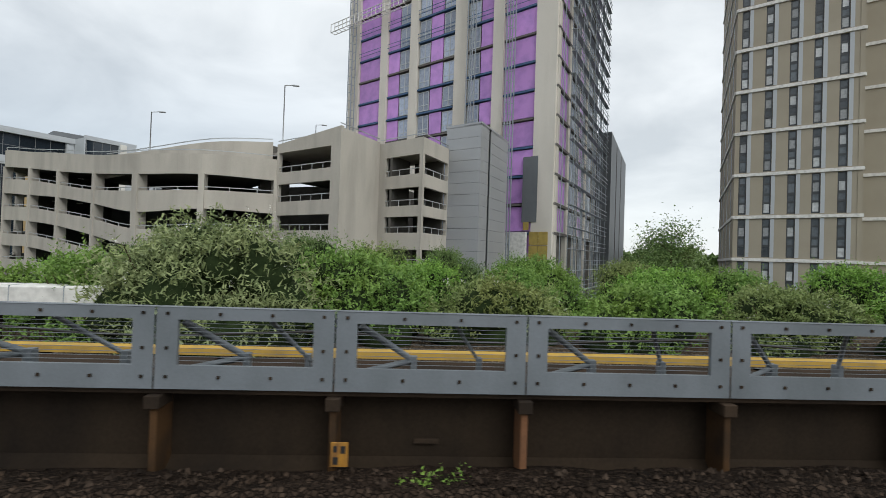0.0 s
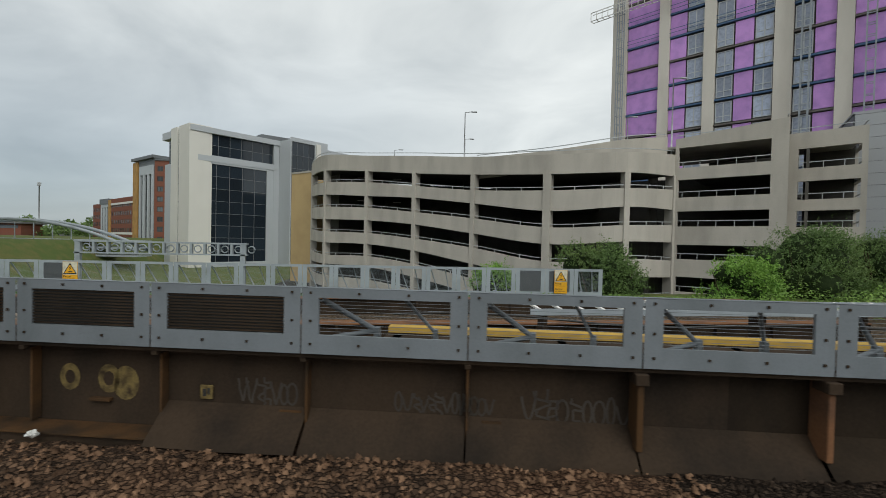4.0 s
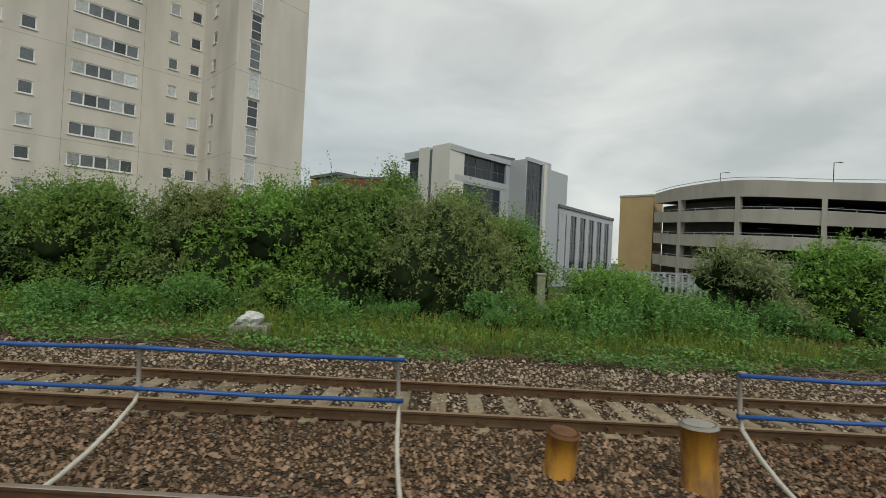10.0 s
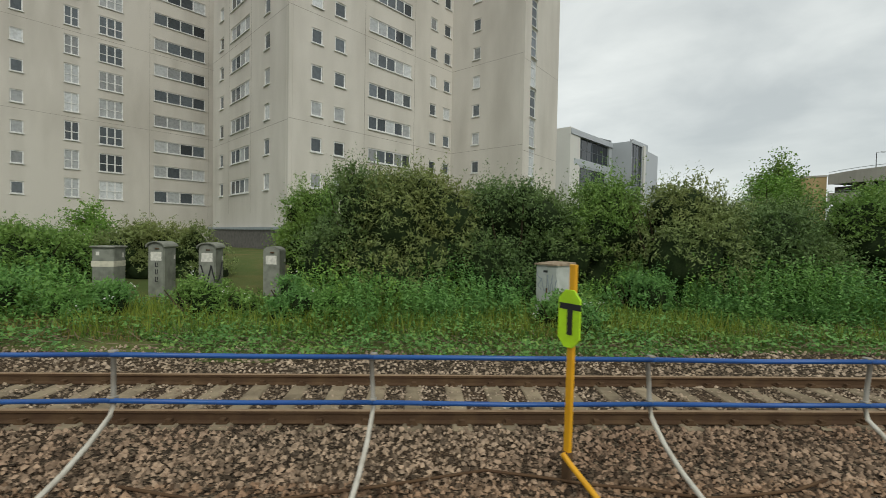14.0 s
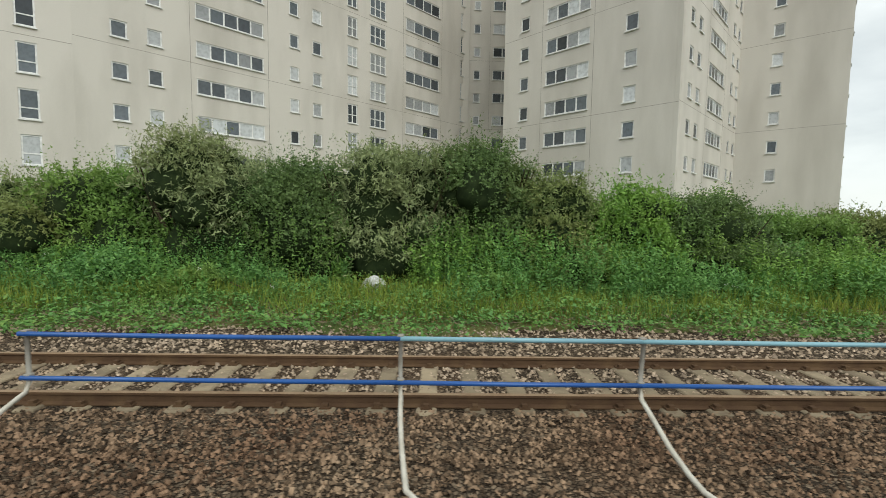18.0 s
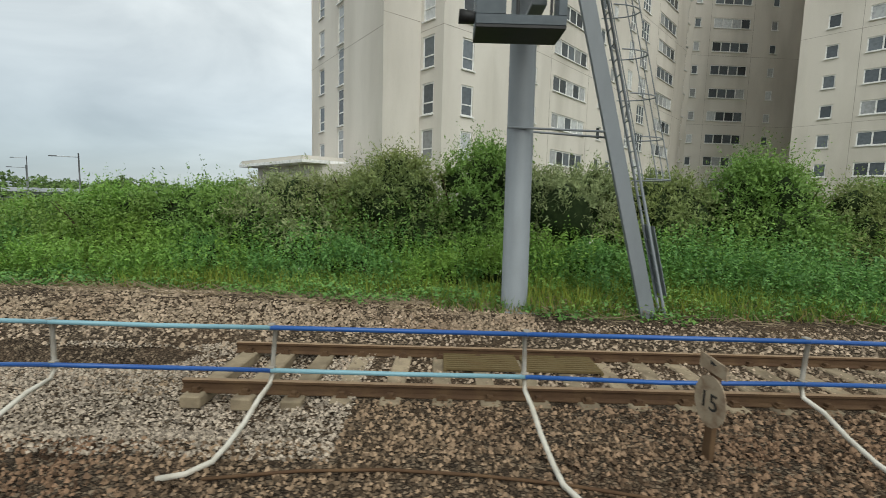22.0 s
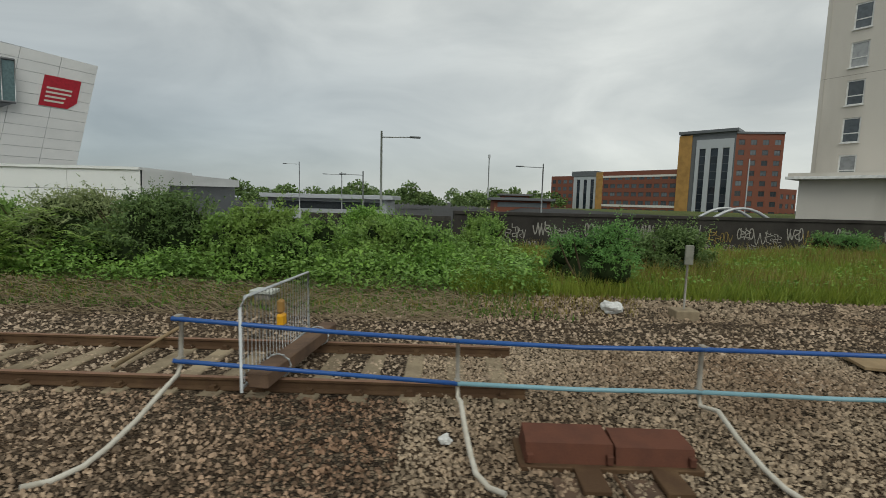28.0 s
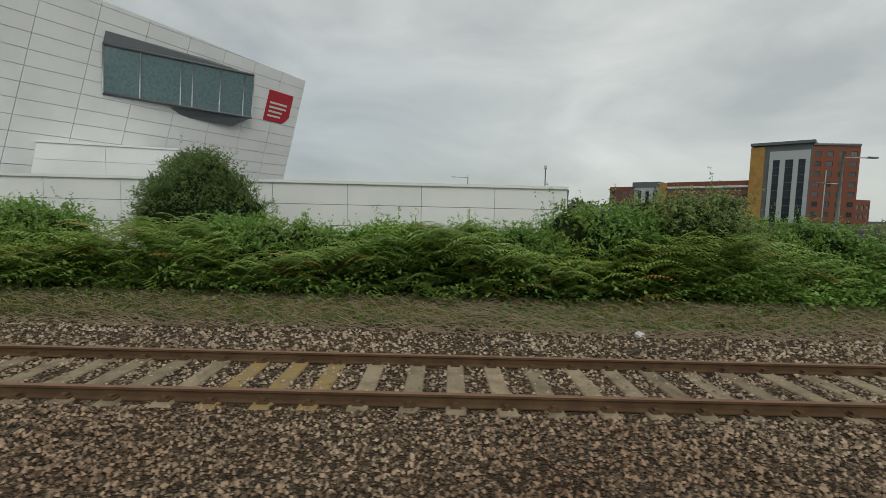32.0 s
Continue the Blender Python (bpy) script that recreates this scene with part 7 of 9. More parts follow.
def plate_of(name, outline, y0, y1, material, parent, label=""):
    """A flat or deep slab with the given upright outline between two depths."""
    n = len(outline)
    v = [(a, y0, c) for a, c in outline] + [(a, y1, c) for a, c in outline]
    f = [tuple(range(n)), tuple(reversed(range(n, 2 * n)))] + [((k + 1) % n, k, n + k, n + (k + 1) % n) for k in range(n)]
    return link_mesh(name, v, f, material, parent, label)


CABS = ((-104.68, 14.35, 2.10, "narrow grey arched trackside cabinet with a white notice and black digits"), (-103.07, 14.3, 2.09, "narrow grey arched trackside cabinet with black scribble"), (-101.05, 14.3, 2.04, "narrow grey arched trackside cabinet with a white notice"))
for k, (x, y, h, lab) in enumerate(CABS):
    cb = empty("equipment_cabinet", pose(x, y, 0, 0, 0, (-2, 3, -1)[k]), lab, "cabinet", "trackside cabinets")
    w = 0.52
    plate_of("body", arch(w, h, 0.15), 0.0, 0.6, CABGREY, cb)
    plate_of("door", arch(w - 0.07, h - 0.05, 0.13), -0.02, 0.0, CABGREY, cb)
    top = [(w / 2 + 0.05) * math.cos(math.pi * q / 8) for q in range(9)], [h - 0.13 + 0.17 * math.sin(math.pi * q / 8) for q in range(9)]
    ring = list(zip(*top)) + [(a * 0.94, c - 0.03) for a, c in reversed(list(zip(*top)))]
    if k < 2:
        plate_of("roof", ring, -0.09, 0.68, CABGREY, cb, "bowed grey metal roof")
    boxes("notice", [(-0.17, 0.17, -0.026, -0.02, h - 0.58, h - 0.3)], CHALK, cb)
    boxes("side_label", [(w / 2, w / 2 + 0.005, 0.5, 0.57, h - 0.55, h - 0.42)], CHALK, cb)
    bevel_box("handle", (-0.03, 0.1, -0.05, -0.02, h - 0.22, h - 0.18), RAIL, cb, bev=0.006)
    if k == 0:
        for q, (a, b) in enumerate(((h - 0.78, h - 0.64), (h - 1.02, h - 0.86), (h - 1.26, h - 1.1))):
            boxes("mark", [(-0.03, 0.06, -0.026, -0.02, a, a + 0.03), (-0.03, 0.0, -0.026, -0.02, a + 0.03, b), (0.03, 0.06, -0.026, -0.02, a + 0.05, b)], BLACKPAINT, cb)
    if k == 1:
        scrawl(cb, -0.18, 0.34, h - 1.3, h - 0.55, -0.03, BLACKPAINT, 77, r=0.022)
cb = empty("equipment_cabinet", pose(-106.3, 14.3, 0, 0, 0, 3), "square grey-green trackside cabinet with a pale band", "cabinet", "trackside cabinets")
bevel_box("body", (-0.33, 0.33, 0, 0.6, 0.1, 1.9), CABGREY, cb, bev=0.012)
bevel_box("door", (-0.3, 0.3, -0.02, 0.0, 0.3, 1.82), CABGREY, cb, bev=0.006)
bevel_box("roof", (-0.38, 0.38, -0.07, 0.66, 1.9, 1.96), CABGREY, cb, bev=0.02)
boxes("pale_band", [(-0.335, 0.335, -0.028, 0.6, 1.3, 1.48)], SIGNWHITE, cb)
boxes("notice", [(-0.2, -0.1, -0.026, -0.02, 1.66, 1.78)], CHALK, cb)
boxes("side_label", [(0.33, 0.335, 0.42, 0.5, 1.58, 1.74)], CHALK, cb)
cb = empty("equipment_cabinet", pose(-92.46, 12.1, 0, 0, 0, -55), "pale weathered trackside cabinet with grey scrawls in tall weeds", "cabinet", "trackside cabinets")
bevel_box("body", (-0.37, 0.37, -0.35, 0.35, 0.1, 1.72), CABWHITE, cb, bev=0.012)
for a in (-0.35, 0.005):
    bevel_box("door", (a, a + 0.345, -0.37, -0.35, 0.25, 1.66), CABWHITE, cb, bev=0.006)
link_mesh("roof", [(-0.41, -0.41, 1.72), (0.41, -0.41, 1.72), (0.41, 0.4, 1.72), (-0.41, 0.4, 1.72), (-0.41, -0.41, 1.76), (0.41, -0.41, 1.76), (0.41, 0.4, 1.81), (-0.41, 0.4, 1.81)], [(3, 2, 1, 0), (4, 5, 6, 7), (0, 1, 5, 4), (1, 2, 6, 5), (2, 3, 7, 6), (3, 0, 4, 7)], SIGNWORN, cb, "stained sloping lid")
scrawl(cb, -0.3, 0.25, 0.95, 1.5, -0.375, GALV, 91, r=0.014)
boxes("vent", [(-0.1 + 0.0, 0.05, -0.376, -0.37, 1.52, 1.58)], BLACKPAINT, cb)
boxes("handle", [(0.02, 0.05, -0.4, -0.37, 0.95, 1.1)], RAIL, cb)
cb = empty("marker_post", pose(-64.70, 14.6, 0, 0, 0, 2), "grey narrow concrete marker post in weeds", "post")
bevel_box("shaft", (-0.15, 0.15, 0, 0.28, 0.0, 1.86), POSTGREY, cb, bev=0.015)
bevel_box("cap", (-0.18, 0.18, -0.03, 0.31, 1.86, 1.96), POSTGREY, cb, bev=0.02)

# plastic-wrapped block in the weeds
pb = empty("wrapped_block", pose(-73.05, 10.4, 0, 0, 0, 6), "concrete block with a crumpled white sheet on top", "block")
bevel_box("block", (-0.55, 0.4, -0.25, 0.3, 0, 0.42), POSTGREY, pb, bev=0.03)


def crumple(name, r, seed, material, parent, m):
    bm = bmesh.new()
    bmesh.ops.create_icosphere(bm, subdivisions=3, radius=r)
    rr = random.Random(seed)
    off = Vector((rr.uniform(0, 50), rr.uniform(0, 50), 0))
    for v in bm.verts:
        v.co *= 1 + 0.5 * (noise.noise(v.co * (3.5 / r * 0.35) + off)) + 0.18 * noise.noise(v.co * (9 / r * 0.4) + off)
        v.co.z *= 0.7
    bm.transform(m)
    return part(name, bm, material, parent)


crumple("sheet", 0.31, 5, LITTER, pb, pose(-0.1, 0.0, 0.52))
for i, (x, y, r, lab) in enumerate(((-124.75, 12.4, 0.34, "crumpled white sheeting caught in weeds"), (-213.5, 8.9, 0.09, "scrap of white litter on the cess"), (-186.9, 9.9, 0.22, "white plastic bag on the ballast edge"), (-190.55, 4.35, 0.07, "small white litter in ballast"), (-196.3, 3.6, 0.07, "small white litter in ballast"), (-46.2, 1.6, 0.075, "crumpled white litter between the rails"), (-45.6, 1.55, 0.055, "crumpled white litter between the rails"), (-183.6, 6.4, 0.16, "crumpled white and pink litter on the ballast"), (-58.9, 4.0, 0.05, "small white litter in ballast"), (-14.2, -6.6, 0.07, "small white cup in the ballast"), (-30.35, -1.28, 0.05, "small white cup on the girder ledge"))):
    lt = empty("litter", pose(x, y, 0.0), lab, "litter", "scattered litter")
    crumple("scrap", r, i + 20, LITTER, lt, pose(0, 0, r * 0.55 + (0.375 if x == -30.35 else float(ground_z(np.array([x]), np.array([y]))[0]))))

# ---- signal post with ladder ----
sg = empty("signal_post", pose(-148.3, 10.1, 0), "tall grey steel signal post with a dark signal box", "railway signal")
tube("mast", [(0, 0, 0.1), (-0.04, 0, 5.4), (-0.07, 0, 9.5)], [0.30, 0.29, 0.27], SIGNALGREY, sg, seg=12)
bevel_box("base_plate", (-0.42, 0.42, -0.42, 0.42, 0.0, 0.1), SIGNALGREY, sg, bev=0.012)
for a in (-0.33, 0.33):
    for b in (-0.33, 0.33):
        tube("anchor_bolt", [(a, b, 0.1), (a, b, 0.19)], 0.025, RAIL, sg)
bevel_box("box_floor", (-1.22, 0.30, -2.25, -1.48, 5.40, 5.46), BLACKPAINT, sg, bev=0.01)
bevel_box("sill_panel", (-1.22, 0.30, -2.25, -2.20, 5.46, 5.62), CABSLATE, sg, bev=0.008)
bevel_box("front_panel", (-1.22, -0.72, -2.25, -2.20, 5.62, 7.2), CABSLATE, sg, bev=0.008)
bevel_box("front_panel", (0.16, 0.30, -2.25, -2.20, 5.62, 7.2), CABSLATE, sg, bev=0.008)
bevel_box("side_panel", (0.25, 0.30, -2.20, -1.48, 5.46, 7.2), SIGNALGREY, sg, bev=0.008)
bevel_box("side_panel", (-1.22, -1.17, -2.20, -1.48, 5.46, 7.2), CABSLATE, sg, bev=0.008)
bevel_box("head_panel", (-1.22, 0.30, -2.25, -1.48, 7.2, 7.26), CABSLATE, sg, bev=0.01)
tube("upright_bar", [(-0.52, -2.22, 5.62), (-0.52, -2.22, 7.2)], 0.035, BLACKPAINT, sg, seg=6)
tube("upright_bar", [(0.04, -2.22, 5.62), (0.04, -2.22, 7.2)], 0.025, BLACKPAINT, sg, seg=6)
for zz in (5.74, 6.3, 6.85):
    tube("cross_bar", [(-0.72, -1.5, zz), (0.27, -1.5, zz)], 0.022, SIGNALGREY, sg, seg=6)
tube("side_lamp", [(-1.22, -1.95, 5.66), (-1.32, -1.95, 5.67), (-1.5, -1.95, 5.68)], [0.10, 0.11, 0.12], BLACKPAINT, sg, seg=12)
for zz in (6.1, 6.95):
    bevel_box("bracket_arm", (-0.16, 0.12, -1.48, -0.2, zz, zz + 0.1), SIGNALGREY, sg, bev=0.01)
tube("tie_bar", [(-0.35, -0.31, 4.1), (2.0, -0.36, 4.05)], 0.025, SIGNALGREY, sg)
tube("tie_bar", [(-0.1, 0.1, 4.1), (1.9, -0.1, 3.97)], 0.025, SIGNALGREY, sg)
ld = empty("signal_ladder", pose(-148.3, 10.1, 0), "leaning grey access ladder with a hooped safety cage", "ladder")
base0, top0 = Vector((2.74, -0.45, 0.05)), Vector((0.8, -0.35, 7.6))
side = Vector((0.42, 0.05, 0.03))
link_mesh("stile_plate", [base0, base0 + Vector((0.32, 0, 0)), top0 + Vector((0.32, 0, 0)), top0, base0 + Vector((0, 0.12, 0)), base0 + Vector((0.32, 0.12, 0)), top0 + Vector((0.32, 0.12, 0)), top0 + Vector((0, 0.12, 0))], [(0, 1, 2, 3), (7, 6, 5, 4), (0, 3, 7, 4), (1, 5, 6, 2), (0, 4, 5, 1), (3, 2, 6, 7)], SIGNALGREY, ld)
s0, s1 = base0 + Vector((0.5, -0.05, 0)), top0 + Vector((0.55, -0.05, 0))
tube("stile", [s0, s1], 0.03, SIGNALGREY, ld)
tube("stile", [s0 + Vector((0.05, 0.38, 0)), s1 + Vector((0.05, 0.38, 0))], 0.03, SIGNALGREY, ld)
for i in range(24):
    p = s0.lerp(s1, (i + 0.5) / 24)
    tube("rung", [p, p + Vector((0.05, 0.38, 0))], 0.014, SIGNALGREY, ld, seg=5)
sheet_lo, sheet_hi = s0.lerp(s1, 0.07), s0.lerp(s1, 0.27)
link_mesh("guard_sheet", [p + Vector((dx, dy, 0)) for dx in (0.08, 0.095) for p, dy in ((sheet_lo, -0.06), (sheet_lo, 0.5), (sheet_hi, 0.5), (sheet_hi, -0.06))], [(0, 3, 2, 1), (4, 5, 6, 7), (0, 1, 5, 4), (1, 2, 6, 5), (2, 3, 7, 6), (3, 0, 4, 7)], SIGNALGREY, ld)
hoops = []
for i in range(6):
    p = s0.lerp(s1, 0.4 + i * 0.115) + Vector((0.02, 0.19, 0))
    hp = [p + Vector((0.68 * math.sin(a) + 0.02 if a < 3.2 else 0, -0.36 * math.cos(a), 0.0)) for a in np.linspace(0, math.pi, 9)]
    hoops.append(hp)
    tube("hoop", hp, 0.014, SIGNALGREY, ld, seg=5)
for k in (1, 3, 5, 7):
    tube("cage_bar", [hp[k] for hp in hoops], 0.012, SIGNALGREY, ld, seg=5)

# ---- slab walkway and posts past the bridge ----
BUFFSLAB = mat("weathered_buff_slab", (0.29, 0.215, 0.15), 0.92, vary=0.15, scale=3, fine=40, second=(0.22, 0.15, 0.10), patch=0.45, objvar=0.15)
REDBEAM = mat("red_brown_beam", (0.15, 0.082, 0.055), 0.9, vary=0.2, scale=2.5, fine=40, second=(0.085, 0.05, 0.036), patch=0.45, objvar=0.15)
wkw = empty("slab_walkway", label="row of weathered concrete slabs on brown bearers", category="walkway")
rng = random.Random(5)
x = -182.2
while x < -163.4:
    w = rng.uniform(1.0, 1.5)
    bevel_box("slab", (x + 0.01, x + w - 0.02, 7.42 + rng.uniform(-0.03, 0.03), 7.95, 0.16, 0.25 + rng.uniform(-0.012, 0.012)), BUFFSLAB, wkw, bev=0.015)
    x += w
for k in range(5):
    bevel_box("bearer", (-182.3 + k * 3.96, -178.36 + k * 3.96, 7.38, 7.9, -0.25, 0.158), REDBEAM, wkw, bev=0.012)
cbd = empty("cardboard", pose(-183.4, 6.9, 0.05, 3, 2, -8), "sheet of buff board lying on the ballast", "board")
bevel_box("sheet", (-0.75, 0.85, -0.3, 0.3, 0.0, 0.05), WOOD, cbd, bev=0.006)
for x, y, h, lab in ((-170.4, 8.9, 1.85, "thin grey post with a small plate in a concrete base"), (-185.4, 9.7, 1.6, "thin grey post with a small box near the track")):
    ps = empty("marker_post", pose(x, y, 0.05), lab, "post")
    tube("pole", [(0, 0, 0), (0, 0, h)], 0.022, POSTGREY, ps)
    bevel_box("base", (-0.25, 0.25, -0.2, 0.2, -0.05, 0.2), SLEEPER, ps, bev=0.02)
    bevel_box("plate", (-0.09, 0.09, -0.06, -0.02, h - 0.42, h), CABGREY, ps, bev=0.01)
cbx = empty("concrete_lid", pose(-194.75, 10.07, 0.05, 0, 0, -5), "pale concrete access lid on a short plinth", "access chamber")
bevel_box("plinth", (-0.18, 0.18, -0.15, 0.15, -0.1, 0.22), POSTGREY, cbx, bev=0.01)
bevel_box("lid", (-0.27, 0.27, -0.2, 0.2, 0.22, 0.31), CABWHITE, cbx, bev=0.015)

dg = empty("drain_grating", pose(-149.92, 6.33, 0.0), "ochre steel drain grating between the rails", "drain grating")
GRATE = mat("ochre_grating", (0.13, 0.098, 0.048), 0.85, vary=0.15, scale=6, second=(0.11, 0.075, 0.035), patch=0.4)
for i in range(8):
    bevel_box("bar", (0.0, 1.13, i * 0.085, i * 0.085 + 0.045, 0.03, 0.075), GRATE, dg, bev=0.006)
    bevel_box("bar", (1.2, 2.33, i * 0.085, i * 0.085 + 0.045, 0.03, 0.075), GRATE, dg, bev=0.006)
for a in (0.0, 1.09, 1.2, 2.29):
    bevel_box("frame", (a, a + 0.05, -0.02, 0.66, 0.0, 0.06), GRATE, dg, bev=0.006)
# old timbers round the girder's far end
for i, (x, y, l, w, a, h) in enumerate(((-181.7, 5.75, 1.5, 0.22, -52, 0.1), (-181.2, 5.5, 1.35, 0.2, -60, 0.12), (-182.5, 5.9, 1.2, 0.18, -48, 0.08), (-183.26, 4.6, 0.6, 0.12, -70, 0.06), (-180.7, 6.5, 1.4, 0.2, -40, 0.1))):
    ot = empty("old_timber", pose(x, y, float(ground_z(np.array([x]), np.array([y]))[0]) - 0.02, 2, 3, a), "dark rotting timber lying in the ballast", "timber", "old timbers by the girder")
    bevel_box("plank", (-l / 2, l / 2, -w / 2, w / 2, 0.0, h), TIMBER, ot, bev=0.015)
gn = empty("marker_plate", pose(-180.75, 4.19, 0.5), "small rusty number plate on the girder end", "plate")
bevel_box("plate", (-0.06, 0.06, -0.012, 0.0, 0, 0.17), RUSTORANGE, gn, bev=0.003)
# trolley-like barrier chained to the end of the rails
br = empty("wire_barrier", pose(-192.87, 6.07, 0.2, 0, 0, 88), "galvanised mesh barrier panel with a yellow lamp", "barrier")
tube("frame", [(-1.12, 0, 0.0), (-1.12, 0, 0.98), (-1.0, 0, 1.1), (1.1, 0, 1.06), (1.12, 0, 0.12), (-1.12, 0, 0.05)], 0.02, GALVLIGHT, br)
for i in range(22):
    tube("wire", [(-1.05 + i * 0.1, 0, 0.1), (-1.05 + i * 0.1, 0, 1.08)], 0.005, GALVLIGHT, br, seg=4)
bevel_box("lamp", (-0.1, 0.08, -0.06, 0.04, 0.48, 0.66), SIGNYELLOW, br, bev=0.03)
bevel_box("lens", (-0.08, 0.06, -0.05, 0.03, 0.66, 0.86), ORANGE, br, bev=0.03)
bl = empty("stop_block", pose(-192.65, 6.25, 0.2, 0, 0, 84), "old timber baulk chained across the rail ends", "stop block")
bevel_box("baulk", (-1.2, 1.1, -0.13, 0.13, 0.0, 0.2), TIMBER, bl, bev=0.02)
for a in (-0.7, 0.6):
    for k in range(12):
        t = 2 * math.pi * k / 12
        tube("chain_link", [(a + 0.02 * (k % 2), 0.17 * math.cos(t), 0.1 + 0.15 * math.sin(t)), (a + 0.03, 0.17 * math.cos(t + 0.5), 0.1 + 0.15 * math.sin(t + 0.5))], 0.012, GALVLIGHT, bl, seg=5)
tube("fallen_bar", [(-195.06, 5.8, 0.12), (-195.11, 7.75, 0.24)], 0.03, WOOD)
tagged(bpy.data.objects["fallen_bar"], "pale timber batten lying across the sleepers", "batten")

# ---- graffiti wall along the old bridge ----
gw = empty("parapet_wall", label="sooty stone parapet wall covered in faded graffiti", category="wall", kind="structure")
m, ln = along((-190.4, 19.2), (-170.2, 20.5))
wl_ = boxes("wall", [(0, ln, 0, 0.5, 0.5, 1.95)], WALLDARK, gw)
wl_.matrix_local = m
wc = boxes("coping", [(0, ln, -0.06, 0.56, 1.95, 2.08)], WALLDARK, gw)
wc.matrix_local = m
for z in (0.42, 0.25, 0.05):
    pp = tube("pipe", [(0.2, -0.1, z), (ln, -0.1, z)], 0.05, BLACKPAINT, gw)
    pp.matrix_local = m
lb = boxes("lower_wall", [(0, ln, 0.05, 0.5, -1.2, 0.5)], WALLDARK, gw)
lb.matrix_local = m
gt = empty("graffiti", m, "faded white and yellow sprayed tags on dark stone", "graffiti")
for i in range(26):
    a = 0.4 + i * 0.76
    scrawl(gt, a, a + (0.45, 0.6, 0.7)[i % 3], (0.95, 1.1, 0.85)[i % 3], (1.45, 1.7, 1.55)[i % 3], -0.004 - 0.0006 * i, GRAFFYELLOW if i in (14, 15, 20, 21, 24) else GRAFFWHITE, 60 + i, r=(0.013, 0.024, 0.017)[i % 3])
for i in range(16):
    a = 2 + i * 1.1
    scrawl(gt, a, a + 0.5, 0.6, 0.9, -0.022 - 0.0005 * i, GRAFFWHITE, 120 + i, r=0.011)
sw = empty("stone_wall", label="old coursed stone wall half hidden by ivy", category="wall", kind="structure")
for p0, p1, zt in (((-197.0, 19.4), (-190.5, 19.2), 1.85), ((-170.2, 20.5), (-163.0, 20.9), 2.15)):
    m, ln = along(p0, p1)
    rr = random.Random(int(ln * 10))
    for j in range(9):
        x = -rr.uniform(0, 0.4)
        z0 = zt - 0.24 * (j + 1)
        while x < ln:
            w = rr.uniform(0.45, 0.85)
            st = boxes("stone", [(max(x, 0) + 0.01, min(x + w, ln) - 0.01, rr.uniform(-0.03, 0.02), 0.4, z0 + 0.01, z0 + 0.23)], WALLDARK, sw)
            st.matrix_local = m
            x += w

# ---- street lamps and far things ----
def street_lamp(x, y, h, arm, ang, lab, z0=-3.0, kind="curve"):
    s = empty("street_lamp", pose(x, y, z0, 0, 0, ang), lab, "street lamp", "street lamps")
    tube("pole", [(0, 0, 0), (0, 0, h - z0)], [0.09, 0.055], GALVLIGHT, s, seg=8)
    tube("arm", [(0, 0, h - z0 - 0.35), (arm, 0, h - z0 - 0.3)], 0.04, GALVLIGHT, s)
    bevel_box("lantern", (arm - 0.1 if arm > 0 else arm - 0.55, arm + 0.55 if arm > 0 else arm + 0.1, -0.12, 0.12, h - z0 - 0.34, h - z0 - 0.24), DARKCLAD, s, bev=0.03)


street_lamp(-194.6, 26.3, 6.4, 1.7, 8, "grey street lamp with one long arm")
street_lamp(-182.4, 40.5, 6.0, -1.9, 5, "grey street lamp with one long arm")
street_lamp(-198.5, 41.0, 5.0, -1.6, 0, "slender street lamp beyond the wall")
street_lamp(-205.0, 60.0, 6.0, -2.0, 0, "slender street lamp beyond the wall")
street_lamp(-214.0, 70.0, 8.0, -2.0, 0, "slender street lamp beyond the wall")
for x, y, z0, z1, a in ((-4.33, 28.9, 9.0, 16.2, 0), (-2.2, 40.2, 9.5, 16.2, 5)):
    lp = empty("lamp_post", pose(x, y, z0, 0, 0, a), "slim grey lamp post on the roof deck", "lamp post", "roof deck lamps")
    tube("pole", [(0, 0, -0.5), (0, 0, z1 - z0)], [0.07, 0.045], GALVLIGHT, lp)
    tube("arm", [(0, 0, z1 - z0), (0.7, 0, z1 - z0 + 0.1)], 0.035, GALVLIGHT, lp)
    bevel_box("lantern", (0.6, 1.15, -0.12, 0.12, z1 - z0 + 0.02, z1 - z0 + 0.13), GALVLIGHT, lp, bev=0.03)
cm = empty("camera_mast", pose(-174.3, 196.4, -3), "tall slim grey mast on the skyline", "mast")
tube("mast", [(0, 0, 0), (0, 0, 24.5)], [0.3, 0.22], GALVLIGHT, cm)
bevel_box("head", (-0.5, 0.5, -0.5, 0.5, 24.5, 26.0), GALVLIGHT, cm, bev=0.1)
for k, (x0, x1, y, z, lab) in enumerate(((-262, -226, 62, 4.0, "low flat-roofed buff shed beyond the wall"), (-222, -200, 75, 3.2, "low flat-roofed pale shed beyond the wall"), (-180, -163, 120, 3.9, "low dark canopy building in the distance"), (-172, -160, 170, 6.0, "low brick building on the skyline"))):
    lb_ = empty("low_building", label=lab, category="building")
    bevel_box("wall", (x0 + 1, x1 - 1, y, y + 10, -4, z - 0.7), (YELLOWBRICK, OFFGREY, BRICK, BRICK)[k], lb_, bev=0.05)
    bevel_box("roof", (x0, x1, y - 1.2, y + 11, z - 0.7, z), (OFFGREY, OFFGREY, DARKCLAD, ROOFGREY)[k], lb_, bev=0.05)
    boxes("window_band", [(x0 + 2, x1 - 2, y - 0.05, y, z - 2.4, z - 1.2)], GLASS, lb_)
arch = empty("footbridge_arch", label="pale steel arch of a footbridge behind the wall", category="footbridge")
